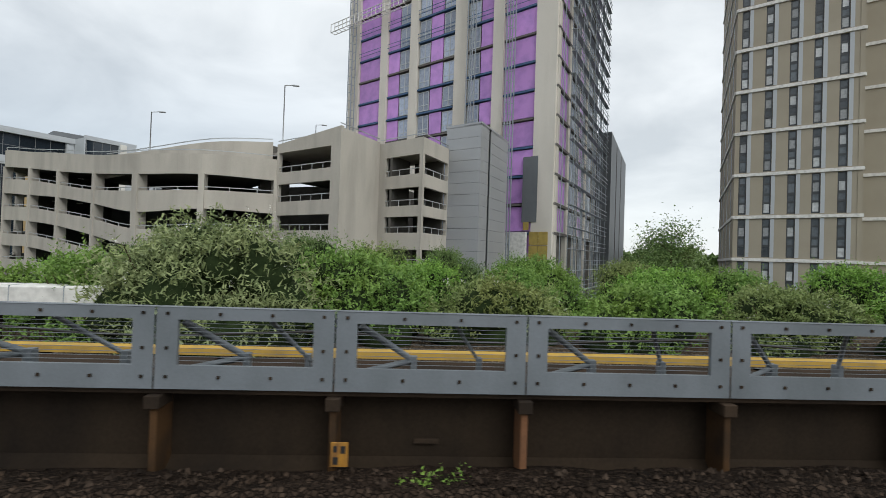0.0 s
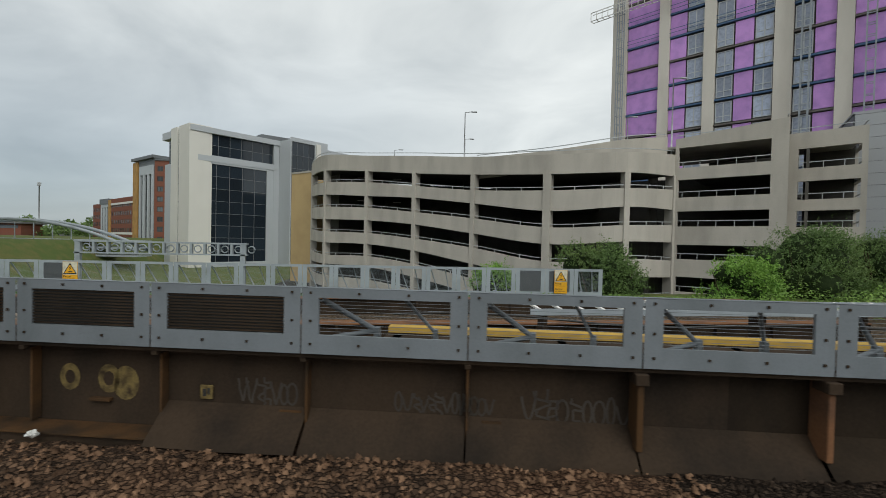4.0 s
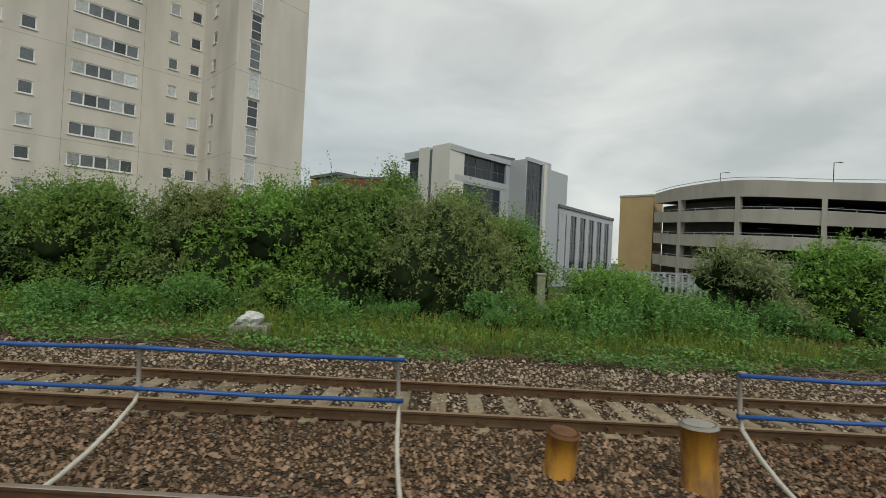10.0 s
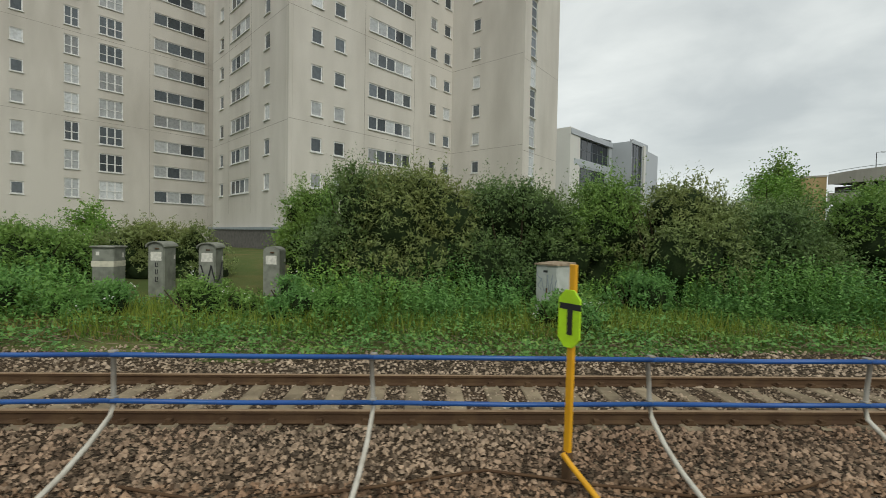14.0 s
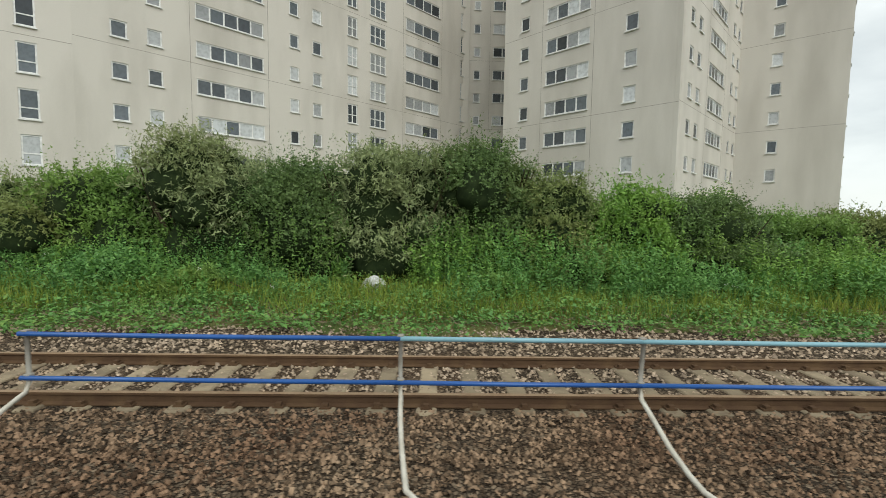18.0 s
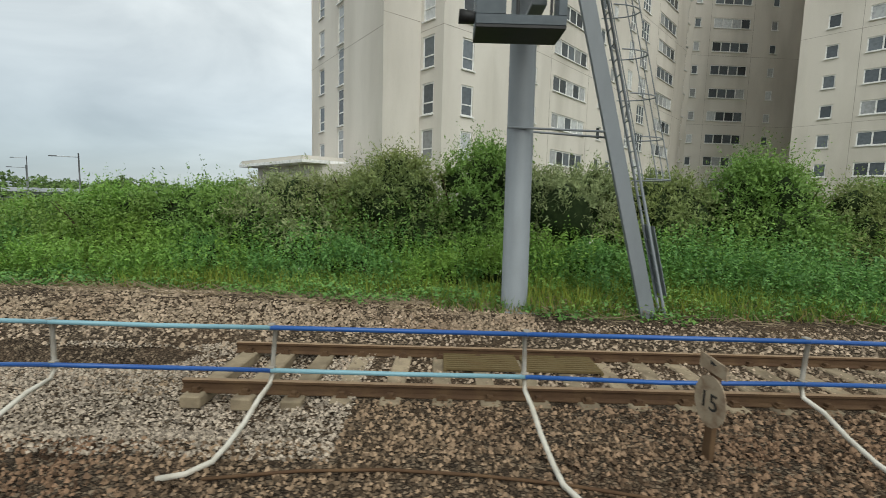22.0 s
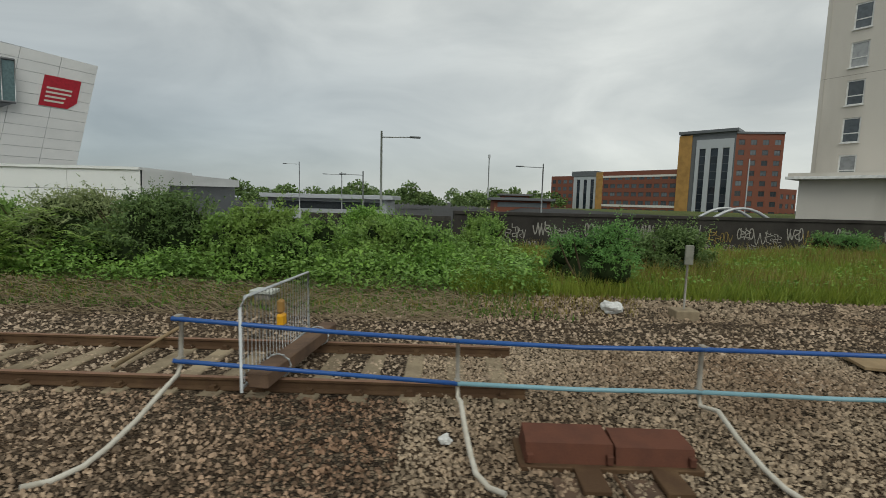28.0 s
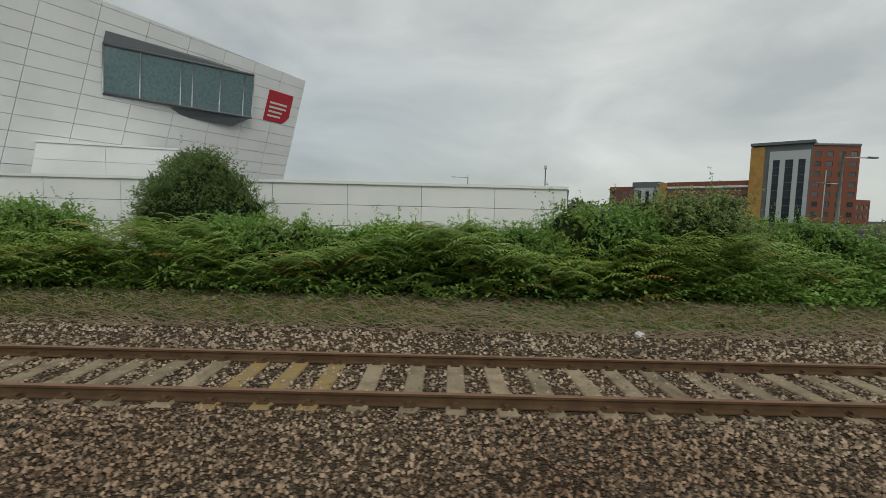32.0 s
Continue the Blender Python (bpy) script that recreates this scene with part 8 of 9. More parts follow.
for dy in (0, 2.0):
    tube("arch_rib", [(-172.5 + i * 0.62, 34 + dy, 0.3 + 2.2 * math.sin(math.pi * i / 12)) for i in range(13)], 0.12, GALVLIGHT, arch)
    tube("deck_rail", [(-176, 34 + dy, 1.2), (-162, 34 + dy, 1.5)], 0.06, GALVLIGHT, arch)
gan = empty("signal_gantry", label="dark steel gantry beam with a row of round holes", category="gantry")
for a, b in ((1.55, 1.72), (0.35, 0.5)):
    boxes("beam", [(-60, -42.7, 44, 44.5, a, b)], GALV, gan)
for i in range(13):
    x = -59.5 + i * 1.38
    boxes("web_plate", [(x - 0.12, x + 0.12, 44.02, 44.4, 0.5, 1.55)], GALV, gan)
    tube("ring", [(x + 0.69 + 0.36 * math.cos(t), 44.1, 1.02 + 0.36 * math.sin(t)) for t in np.linspace(0, 2 * math.pi, 11)], 0.07, GALV, gan, seg=4)
for e in (-43.4, -59.9):
    boxes("leg", [(e, e + 0.5, 44, 44.4, -5, 1.6)], GALV, gan)
ra = empty("road_arch", label="long low grey arched bridge in the distance", category="bridge")
arch_z = lambda x: 4.6 - 0.0125 * (x + 92.5) ** 2
for dy in (0, 4):
    tube("arch_rib", [(-112 + i * 2.1, 78 + dy, arch_z(-112 + i * 2.1)) for i in range(20)], 0.3, GALV, ra)
for x0 in range(-110, -74, 3):
    boxes("hanger", [(x0, x0 + 0.12, 78.0, 78.12, -1.6, arch_z(x0))], GALV, ra)
for z in (-1.6, -0.2, 1.0):
    boxes("deck", [(-114, -72, 78.0, 82.5, z, z + 0.3)], GALV, ra)
pf = empty("palisade_fence", label="grey steel palisade fence behind the shrubs", category="fence")
for i in range(40):
    x = -62 + i * 0.3
    bevel_box("pale", (x - 0.05, x + 0.05, 20.4, 20.44, 0.1, 2.0 + 0.05 * (i % 2)), GALVLIGHT, pf, bev=0)
boxes("rail", [(-62.2, -50, 20.44, 20.5, 0.5, 0.56), (-62.2, -50, 20.44, 20.5, 1.6, 1.66)], GALVLIGHT, pf)
PIERSTONE = mat("mossy_pier_stone", (0.22, 0.17, 0.11), 0.95, vary=0.2, scale=2, second=(0.12, 0.11, 0.06), patch=0.5)
ow = empty("brick_pier", label="mossy buff stone pier beside the far parapet", category="pier")
bevel_box("pier", (-46.9, -45.6, 13.0, 14.2, -1, 1.5), PIERSTONE, ow, bev=0.04)


# ---- vegetation ----
def leaves(centres, size, aspect, rng, droop=0.0, upward=0.5, fold=0.18):
    """Leaf quads round the given centres: verts and loops."""
    n = len(centres)
    d = rng.normal(size=(n, 3))
    d[:, 2] = d[:, 2] * 0.6 + 0.15 - droop
    d /= np.linalg.norm(d, axis=1)[:, None]
    up = rng.normal(size=(n, 3)) * (1 - upward)
    up[:, 2] += upward
    side = np.cross(d, up)
    side /= np.linalg.norm(side, axis=1)[:, None] + 1e-9
    nrm = np.cross(side, d)
    ln = size * rng.uniform(0.6, 1.35, n)[:, None]
    wd = ln / aspect
    base = centres - d * ln * 0.5
    tip = centres + d * ln * 0.5 - np.array([0, 0, 1]) * ln * 0.15
    mid = centres + nrm * ln * fold * 0.3
    low = base * 0.62 + mid * 0.38
    v = np.stack([low + side * wd * 0.55, tip, low - side * wd * 0.55], 1).reshape(-1, 3)
    return v, np.arange(3 * n, dtype=np.int32)


def hump(cx, cy, cz, rx, ry, h, rng, nu=12, nv=6):
    """A lumpy dome of quads; its dark colour stands for the shade inside a shrub."""
    u = np.linspace(0, 2 * np.pi, nu, endpoint=False)
    w = np.linspace(-0.75, 0.98, nv) * np.pi / 2
    vs = []
    for b in w:
        for a in u:
            k = 1 + rng.uniform(-0.15, 0.15)
            vs.append((cx + rx * k * np.cos(a) * np.cos(b), cy + ry * k * np.sin(a) * np.cos(b), cz + h * np.sin(b) * (1 if b > 0 else 0.55) * (1 + rng.uniform(-0.12, 0.08))))
    fs = []
    for j in range(nv - 1):
        for i in range(nu):
            i2 = (i + 1) % nu
            fs += [j * nu + i, j * nu + i2, (j + 1) * nu + i2, j * nu + i, (j + 1) * nu + i2, (j + 1) * nu + i]
    return np.array(vs), np.array(fs, dtype=np.int32)


# Near-black green: the shade inside a shrub is put into this colour.
SHADECORE = mat("shaded_inner_foliage", (0.017, 0.028, 0.010), 0.95, vary=0.4, scale=5, fine=22, second=(0.030, 0.046, 0.016), patch=0.5, bump=0.4)


def sprays(root, way, length, per, leaf, aspect, droop, rng):
    """Arching twigs of leaves: root points, unit directions and lengths; the leaves stand off both sides and shrink towards the tip."""
    n = len(root)
    u = np.linspace(0.05, 1.0, per)[None, :, None]
    p = root[:, None, :] + way[:, None, :] * length[:, None, None] * u
    p = p - np.array([0, 0, 1.0]) * (droop * length[:, None, None] * u * u)
    p = p + rng.normal(size=(n, per, 3)) * leaf * 0.38
    d = way[:, None, :] * 0.55 + rng.normal(size=(n, per, 3)) * 0.75
    d[..., 2] -= droop * 0.5
    d /= np.linalg.norm(d, axis=2)[..., None]
    up = rng.normal(size=(n, per, 3)) * 0.55 + np.array([0, -0.25, 0.75])
    side = np.cross(d, up)
    side /= np.linalg.norm(side, axis=2)[..., None] + 1e-9
    ln = leaf * rng.uniform(0.65, 1.3, (n, per, 1)) * (1.15 - 0.4 * u)
    wd = ln / aspect
    v = np.stack([p - d * ln * 0.35 + side * wd * 0.5, p + d * ln * 0.65, p - d * ln * 0.35 - side * wd * 0.5], 2).reshape(-1, 3)
    return v, np.arange(len(v), dtype=np.int32)


def shrub(x, y, rx, ry, h, material, seed, label, leaf=0.11, aspect=2.0, dens=1.0, droop=0.0, name="shrub", category="shrub", z=None, spikes=0, flowers=0, core=0.66, upright=0.0):
    """A shrub: an inside with its shade put into the colour, hundreds of leafy twigs standing out of its uneven mass,
    longer shoots above, stems below.
    """
    rng = np.random.default_rng(seed)
    z = float(ground_z(np.array([x]), np.array([y]))[0]) - 0.1 if z is None else z
    area = 2.4 * rx * h + 2.0 * rx * ry
    n = int(max(40, area * 50 * dens * (0.12 / leaf)))
    nb = int(np.clip(area * 0.6, 4, 24))
    la = rng.uniform(0, 2 * np.pi, nb)
    la = np.where((np.sin(la) > 0.3) & (rng.uniform(0, 1, nb) < 0.7), -la, la)
    lb = np.arcsin(np.clip((np.arange(nb) + rng.uniform(0, 1, nb)) / nb, 0, 1))
    lk = rng.uniform(0.5, 0.76, nb)
    br = (0.29 + 0.12 * rng.uniform(-1, 1, nb)) * min(rx + 0.3, h + 0.5)
    bc = np.stack([x + rx * lk * np.cos(la) * np.cos(lb), y + ry * lk * np.sin(la) * np.cos(lb), z + np.minimum(h * (lk + 0.14) * np.sin(lb) + 0.12 * h, h - br * 0.75)], 1)
    pick = rng.choice(nb, n, p=br ** 2 / np.sum(br ** 2))
    nrm = rng.normal(size=(n, 3)) + np.array([0, -0.35, 0.35])
    nrm /= np.linalg.norm(nrm, axis=1)[:, None]
    nrm[:, 2] = np.where(nrm[:, 2] < -0.4, -nrm[:, 2], nrm[:, 2])
    c = bc[pick] + nrm * (br[pick] * rng.uniform(0.5, 1.0, n))[:, None] * np.array([1.2, 1.0, 0.85])
    way = nrm * (0.75 - 0.5 * upright) + rng.normal(size=(n, 3)) * 0.3 + np.array([0, -0.1, 0.32 + 0.7 * upright])
    way /= np.linalg.norm(way, axis=1)[:, None]
    size = min(1.0, 0.35 + 0.18 * h)
    length = rng.uniform(0.2, 0.6, n) * size
    per = 10
    v, l = sprays(c, way, length, per, leaf * 1.06, aspect, 0.12 + droop, rng)
    parts_v, parts_l, off = [v], [l], len(v)
    nl = len(l) // 3
    if spikes:
        top = np.flatnonzero((nrm[:, 2] > 0.2) & (c[:, 2] > z + 0.5 * h))
        top = top if len(top) else np.arange(n)
        s = top[rng.integers(0, len(top), spikes)]
        w2 = way[s] * 0.5 + rng.normal(size=(spikes, 3)) * 0.22 + np.array([0, 0, 0.75])
        w2 /= np.linalg.norm(w2, axis=1)[:, None]
        sv, sl = sprays(c[s], w2, rng.uniform(0.45, 1.55, spikes) * size, 16, leaf * 0.86, aspect, 0.15 + droop, rng)
        parts_v.append(sv)
        parts_l.append(sl + off)
        off += len(sv)
        nl += len(sl) // 3
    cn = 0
    # dark humps in each lobe stand in for shade between the twigs
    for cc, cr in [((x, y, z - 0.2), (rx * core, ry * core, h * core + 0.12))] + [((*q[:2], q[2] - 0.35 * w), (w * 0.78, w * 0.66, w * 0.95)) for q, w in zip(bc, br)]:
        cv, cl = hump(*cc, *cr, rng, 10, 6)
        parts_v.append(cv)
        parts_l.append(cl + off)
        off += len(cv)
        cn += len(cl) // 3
    fl_n = 0
    if flowers:
        f0 = (c + way * length[:, None])[rng.integers(0, n, flowers)]
        fp = (f0[:, None, :] + rng.normal(size=(flowers, 7, 3)) * 0.05).reshape(-1, 3)
        fv, fl_ = leaves(fp, 0.05, 1.3, rng)
        parts_v.append(fv)
        parts_l.append(fl_ + off)
        fl_n = len(fp)
    allv = np.concatenate(parts_v)
    allv[:, 2] = np.maximum(allv[:, 2], z - 0.2)
    me = fast_mesh(name, allv, np.concatenate(parts_l), 3, [material, SHADECORE, FLOWER])
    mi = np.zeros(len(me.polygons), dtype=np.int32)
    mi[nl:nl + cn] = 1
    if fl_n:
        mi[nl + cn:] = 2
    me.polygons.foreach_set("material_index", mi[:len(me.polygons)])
    th = empty(name, label=label, category=category, group="lineside shrubs")
    ob = new("foliage", me)
    ob.parent = th
    st = random.Random(seed)
    for i in range(4):
        q = st.uniform(0, 6.28)
        tube("stem", [(x + 0.15 * rx * math.cos(q), y - 0.2 * ry + 0.1 * math.sin(q), z), (x + 0.5 * rx * math.cos(q), y - 0.4 * ry, z + 0.45 * h), (x + 0.7 * rx * math.cos(q), y - 0.45 * ry, z + 0.8 * h)], [0.04, 0.028, 0.012], BARK, th, seg=5)
    return th


def tree(x, y, h, r, material, seed, label, z=None, leaf=0.13, n=5200, aspect=1.8):
    """A small tree > trunk, limb, crown: tapered trunk, limbs, and clumped leaves with gaps."""
    rng = np.random.default_rng(seed)
    z = float(ground_z(np.array([x]), np.array([y]))[0]) if z is None else z
    th = empty("tree", label=label, category="tree", group="young trees")
    tube("trunk", [(x, y, z - 0.2), (x + 0.1, y, z + h * 0.45), (x - 0.05, y, z + h * 0.95)], [0.028 * h * 0.8, 0.02 * h * 0.8, 0.008], BARK, th, seg=7)
    tips = []
    for i in range(16):
        t = rng.uniform(0.08, 0.9)
        a = rng.uniform(0, 6.28)
        ln = r * (1.15 - 0.75 * t) * rng.uniform(0.7, 1.1)
        p0 = np.array([x, y, z + h * t])
        p1 = p0 + np.array([ln * np.cos(a), ln * np.sin(a), ln * rng.uniform(0.3, 0.8)])
        tube("limb", [p0, (p0 + p1) / 2 + np.array([0, 0, 0.05]), p1], [0.03, 0.02, 0.008], BARK, th, seg=5)
        tips += [p0 + (p1 - p0) * s for s in (0.4, 0.6, 0.8, 1.0)]
    for t in np.linspace(0.2, 1.0, 10):
        tips.append(np.array([x, y, z + h * t]))
    tips = np.array(tips)
    c = tips[rng.integers(0, len(tips), n)] + rng.normal(size=(n, 3)) * np.array([0.16, 0.16, 0.2]) * r
    v, l = leaves(c, leaf, aspect, rng, 0.1)
    me = fast_mesh("crown", v, l, 3, material)
    ob = new("crown", me)
    ob.parent = th
    return th


# tall growth along the bank: x, depth, height of top, half width, kind
kinds = {"m": (LEAF_A, "mid-green leafy shrub on the lineside bank", 0.12, 1.9, 0.0), "d": (LEAF_B, "dense dark green shrub with shaded hollows", 0.10, 1.8, 0.0), "p": (LEAF_P, "pale drooping shrub with long narrow leaves", 0.17, 3.6, 0.3), "b": (LEAF_C, "bright green leafy shrub on the bank", 0.12, 1.8, 0.0), "g": (LEAF_D, "olive-green shrub with arching sprays", 0.13, 2.6, 0.15)}
ROWS = [
    (-48.2, 14.6, 2.9, 1.7, "m"), (-51.2, 14.6, 3.3, 1.8, "m"), (-54.6, 14.8, 3.5, 1.9, "b"), (-57.8, 15.0, 3.2, 1.5, "p"), (-62.2, 15.2, 2.1, 1.8, "b"), (-65.6, 18.0, 3.9, 1.9, "m"),
    (-68.3, 15.2, 4.3, 2.6, "g"), (-71.7, 16.0, 4.7, 2.6, "m"), (-74.2, 15.3, 4.3, 2.4, "b"), (-76.9, 15.8, 4.4, 2.5, "g"), (-80.3, 15.2, 4.2, 2.6, "m"), (-84.2, 15.8, 3.9, 2.6, "d"), (-87.6, 15.4, 4.4, 2.4, "g"), (-90.2, 16.0, 4.5, 2.2, "m"),
    (-93.0, 16.0, 4.5, 2.5, "d"), (-96.3, 15.6, 4.6, 2.4, "g"), (-97.9, 15.8, 4.7, 1.9, "d"), (-100.4, 17.6, 4.3, 1.6, "m"), (-106.5, 17.5, 2.6, 2.6, "g"), (-110.3, 17.0, 2.5, 2.6, "m"), (-114.0, 16.0, 3.2, 2.4, "d"), (-116.7, 15.6, 3.5, 2.0, "b"),
    (-119.4, 15.8, 3.7, 2.0, "g"), (-121.6, 16.0, 4.9, 2.2, "d"), (-124.6, 15.8, 4.7, 2.5, "p"), (-127.6, 15.6, 4.2, 2.3, "d"), (-130.5, 15.6, 4.9, 2.2, "p"), (-133.6, 16.0, 3.7, 2.4, "m"), (-136.4, 15.6, 3.4, 2.3, "g"), (-139.6, 15.8, 4.1, 2.2, "m"), (-142.6, 16.0, 3.5, 2.4, "g"),
    (-146.0, 15.8, 3.7, 2.3, "p"), (-148.7, 16.2, 4.3, 2.0, "m"), (-151.6, 15.8, 4.0, 2.2, "g"), (-154.6, 15.8, 3.3, 2.3, "p"), (-157.6, 15.8, 2.9, 2.3, "m"), (-160.8, 16.2, 2.7, 2.2, "b"), (-163.4, 17.6, 2.3, 2.0, "m"), (-167.2, 18.6, 2.1, 2.4, "b"),
]
for i, (x, y, top, rx, kd) in enumerate(ROWS):
    mt, lab, lf, asp, dr = kinds[kd]
    gz = float(ground_z(np.array([x]), np.array([y]))[0])
    deep = -108.5 > x or x > -99.0
    shrub(x, y - 0.4 if deep else y + 0.5, rx * 1.18, 2.8 if deep else 1.5, top - gz + 0.05, mt, 100 + i, lab, lf * 1.02, asp, 1.0, dr, spikes=190 if kd in "pgm" else 110)
# lower growth in front of them
rr = random.Random(8)
x = -49.0
i = 0
while x > -170:
    if not (-107.5 < x < -99.5 or -126.4 < x < -123.0 or -94.5 < x < -90.5):
        y = rr.uniform(11.9, 13.4)
        h = rr.uniform(0.45, 1.2)
        kd = rr.choice(["e", "e", "e", "b", "m"])
        mt = LEAF_E if kd == "e" else kinds[kd][0]
        shrub(x, y, rr.uniform(1.1, 1.9), 1.1, h, mt, 300 + i, "stand of nettles and bramble below the shrubs" if kd == "e" else "low bramble mound below the shrubs", 0.085, 2.2 if kd == "e" else 1.6, 1.0, 0.05, name="bramble", category="weeds", spikes=30, flowers=3, core=0.6, upright=0.8 if kd == "e" else 0.2)
    x -= rr.uniform(1.6, 2.6)
    i += 1
for i, (x, y, rx, h, kd) in enumerate(((-99.2, 11.6, 1.2, 1.15, "b"), (-101.9, 11.8, 1.3, 1.05, "m"), (-104.6, 11.6, 1.4, 0.95, "b"), (-107.4, 11.7, 1.4, 1.1, "b"), (-92.5, 10.9, 1.1, 1.0, "b"), (-92.2, 11.3, 0.7, 0.85, "m"))):
    shrub(x, y, rx, 0.8, h, LEAF_E if kd == "b" else LEAF_A, 390 + i, "nettles in front of the trackside cabinets", 0.10, 2.2, 1.0, 0.1, name="bramble", category="weeds", flowers=4, core=0.6, upright=0.8)
# growth beyond the bridge, ferns and buddleia
END = [(-171.5, 12.4, 1.6, 1.2, "b", 1.3), (-183.5, 15.0, 1.5, 1.8, "d", 2.0), (-186.6, 12.6, 1.5, 2.0, "e", 1.2), (-196.0, 13.8, 2.2, 2.1, "m", 1.8), (-199.4, 13.8, 1.8, 2.5, "d", 1.6), (-192.4, 15.2, 2.6, 1.85, "m", 2.2), (-190.6, 14.0, 1.5, 1.1, "b", 1.4), (-202.6, 14.4, 2.0, 2.5, "p", 1.7), (-206.2, 14.6, 2.0, 2.4, "m", 1.7), (-209.2, 14.4, 2.2, 3.2, "g", 1.7), (-212.6, 14.2, 2.4, 2.7, "m", 1.7), (-215.6, 14.2, 2.2, 2.1, "m", 1.7), (-219.2, 14.2, 2.2, 2.0, "b", 1.7), (-222.6, 14.2, 2.3, 2.1, "m", 1.7), (-230.4, 14.4, 2.4, 2.4, "m", 1.7), (-234.4, 14.4, 2.4, 2.2, "g", 1.7), (-240.0, 14.4, 3.0, 2.4, "m", 1.8), (-189.6, 17.6, 1.6, 1.9, "m", 1.2), (-174.5, 18.6, 1.4, 1.6, "e", 1.0), (-180.5, 18.4, 1.3, 0.9, "b", 0.8), (-194.0, 18.6, 1.7, 2.2, "b", 0.9)]
for i, (x, y, rx, top, kd, ry) in enumerate(END):
    mt, lab, lf, asp, dr = kinds.get(kd, (LEAF_E, "bushy nettles and weeds on the bank", 0.09, 2.4, 0.1))
    gz = float(ground_z(np.array([x]), np.array([y]))[0])
    shrub(x, y, rx * (1.25 if x < -195 else 1.0), ry, top - gz, mt, 500 + i, lab, lf, asp, 1.0, dr, spikes=40)
shrub(-229.8, 23.4, 3.5, 2.4, 5.3, LEAF_B, 560, "rounded dark evergreen shrub against the white building", 0.10, 1.6, 1.5, spikes=10, core=0.8)
# growth round the first bridge
for i, (x, y, rx, ry, top, kd, z) in enumerate(((-17.0, 14.4, 2.2, 1.6, 2.4, "d", -1.0), (-2.7, 1.4, 2.7, 2.0, 3.1, "p", -0.2), (-5.6, 3.0, 1.8, 1.5, 2.1, "m", -0.2), (0.8, 2.6, 2.4, 1.6, 2.4, "m", -0.2), (-6.9, 14.0, 3.2, 2.0, 3.4, "d", -1), (-1.5, 15.0, 2.6, 2.0, 3.2, "d", -1), (2.4, 14.0, 2.6, 2.0, 2.9, "g", -1), (6.0, 13.4, 2.6, 2.0, 2.7, "d", -1), (-11.0, 13.4, 2.2, 1.6, 1.9, "b", -1), (10.5, 12.5, 2.8, 2.2, 2.4, "m", -1), (15.0, 10.0, 3.0, 2.2, 2.3, "g", -1), (19.5, 8.0, 3.0, 2.2, 2.1, "m", -1), (24.0, 6.0, 3.2, 2.2, 2.4, "b", -1), (29.0, 4.5, 3.2, 2.2, 2.3, "m", -1), (5.0, 2.0, 2.4, 1.6, 1.75, "g", -0.2), (9.0, 1.0, 2.4, 1.6, 1.7, "m", -0.2), (13.0, 0.0, 2.6, 1.6, 1.75, "g", -0.2), (17.0, -1.2, 2.6, 1.6, 1.8, "b", -0.2), (21.0, -2.0, 2.6, 1.6, 1.8, "m", -0.2), (3.0, 7.5, 2.6, 2.0, 2.0, "b", -0.4), (8.0, 6.5, 2.8, 2.0, 1.95, "m", -0.4), (13.0, 5.0, 2.8, 2.0, 2.0, "b", -0.4), (-8.8, 5.5, 2.0, 1.4, 1.6, "m", -0.3), (-22.5, 14.6, 1.6, 1.0, 1.3, "b", -1), (25.5, 0.5, 3.0, 2.0, 2.6, "b", -0.5))):
    mt, lab, lf, asp, dr = kinds[kd]
    shrub(x, y, rx, ry, top - z, mt, 600 + i, lab, lf, asp, 0.95, dr, z=z, spikes=22, flowers=22 if kd in "gp" else 0)
tree(-72.0, 29.4, 6.8, 2.4, LEAF_A, 700, "young birch with a narrow open crown", z=1.2, n=22000, leaf=0.19)
tree(-67.4, 26.4, 4.6, 2.2, LEAF_A, 701, "young tree with a loose leafy crown", z=1.2, n=14000, leaf=0.17)
tree(-77.8, 23.0, 4.6, 1.8, LEAF_C, 702, "slender young tree above the shrubs", z=1.2, n=6000, leaf=0.14)
tree(-64.5, 24.0, 3.4, 1.8, LEAF_E, 703, "young tree with a loose leafy crown", z=1.2, n=6000, leaf=0.14)
tree(-110.6, 20.0, 2.6, 1.2, LEAF_C, 704, "small bright young tree in front of the tower", n=3500)
tree(-131.0, 17.0, 4.2, 1.3, LEAF_P, 705, "slim pale sapling above the shrubs", n=3000)
tree(-92.0, 26.0, 4.0, 2.0, LEAF_A, 706, "young tree with a loose leafy crown", n=6000)
for i, (x, y, h, r) in enumerate(((24.7, 18.0, 7.2, 3.0), (29.0, 24.0, 6.5, 3.2), (33.5, 30.0, 6.0, 3.5))):
    tree(x, y, h, r, LEAF_B, 710 + i, "dark green roadside tree", z=-2.0, n=9000, leaf=0.2)


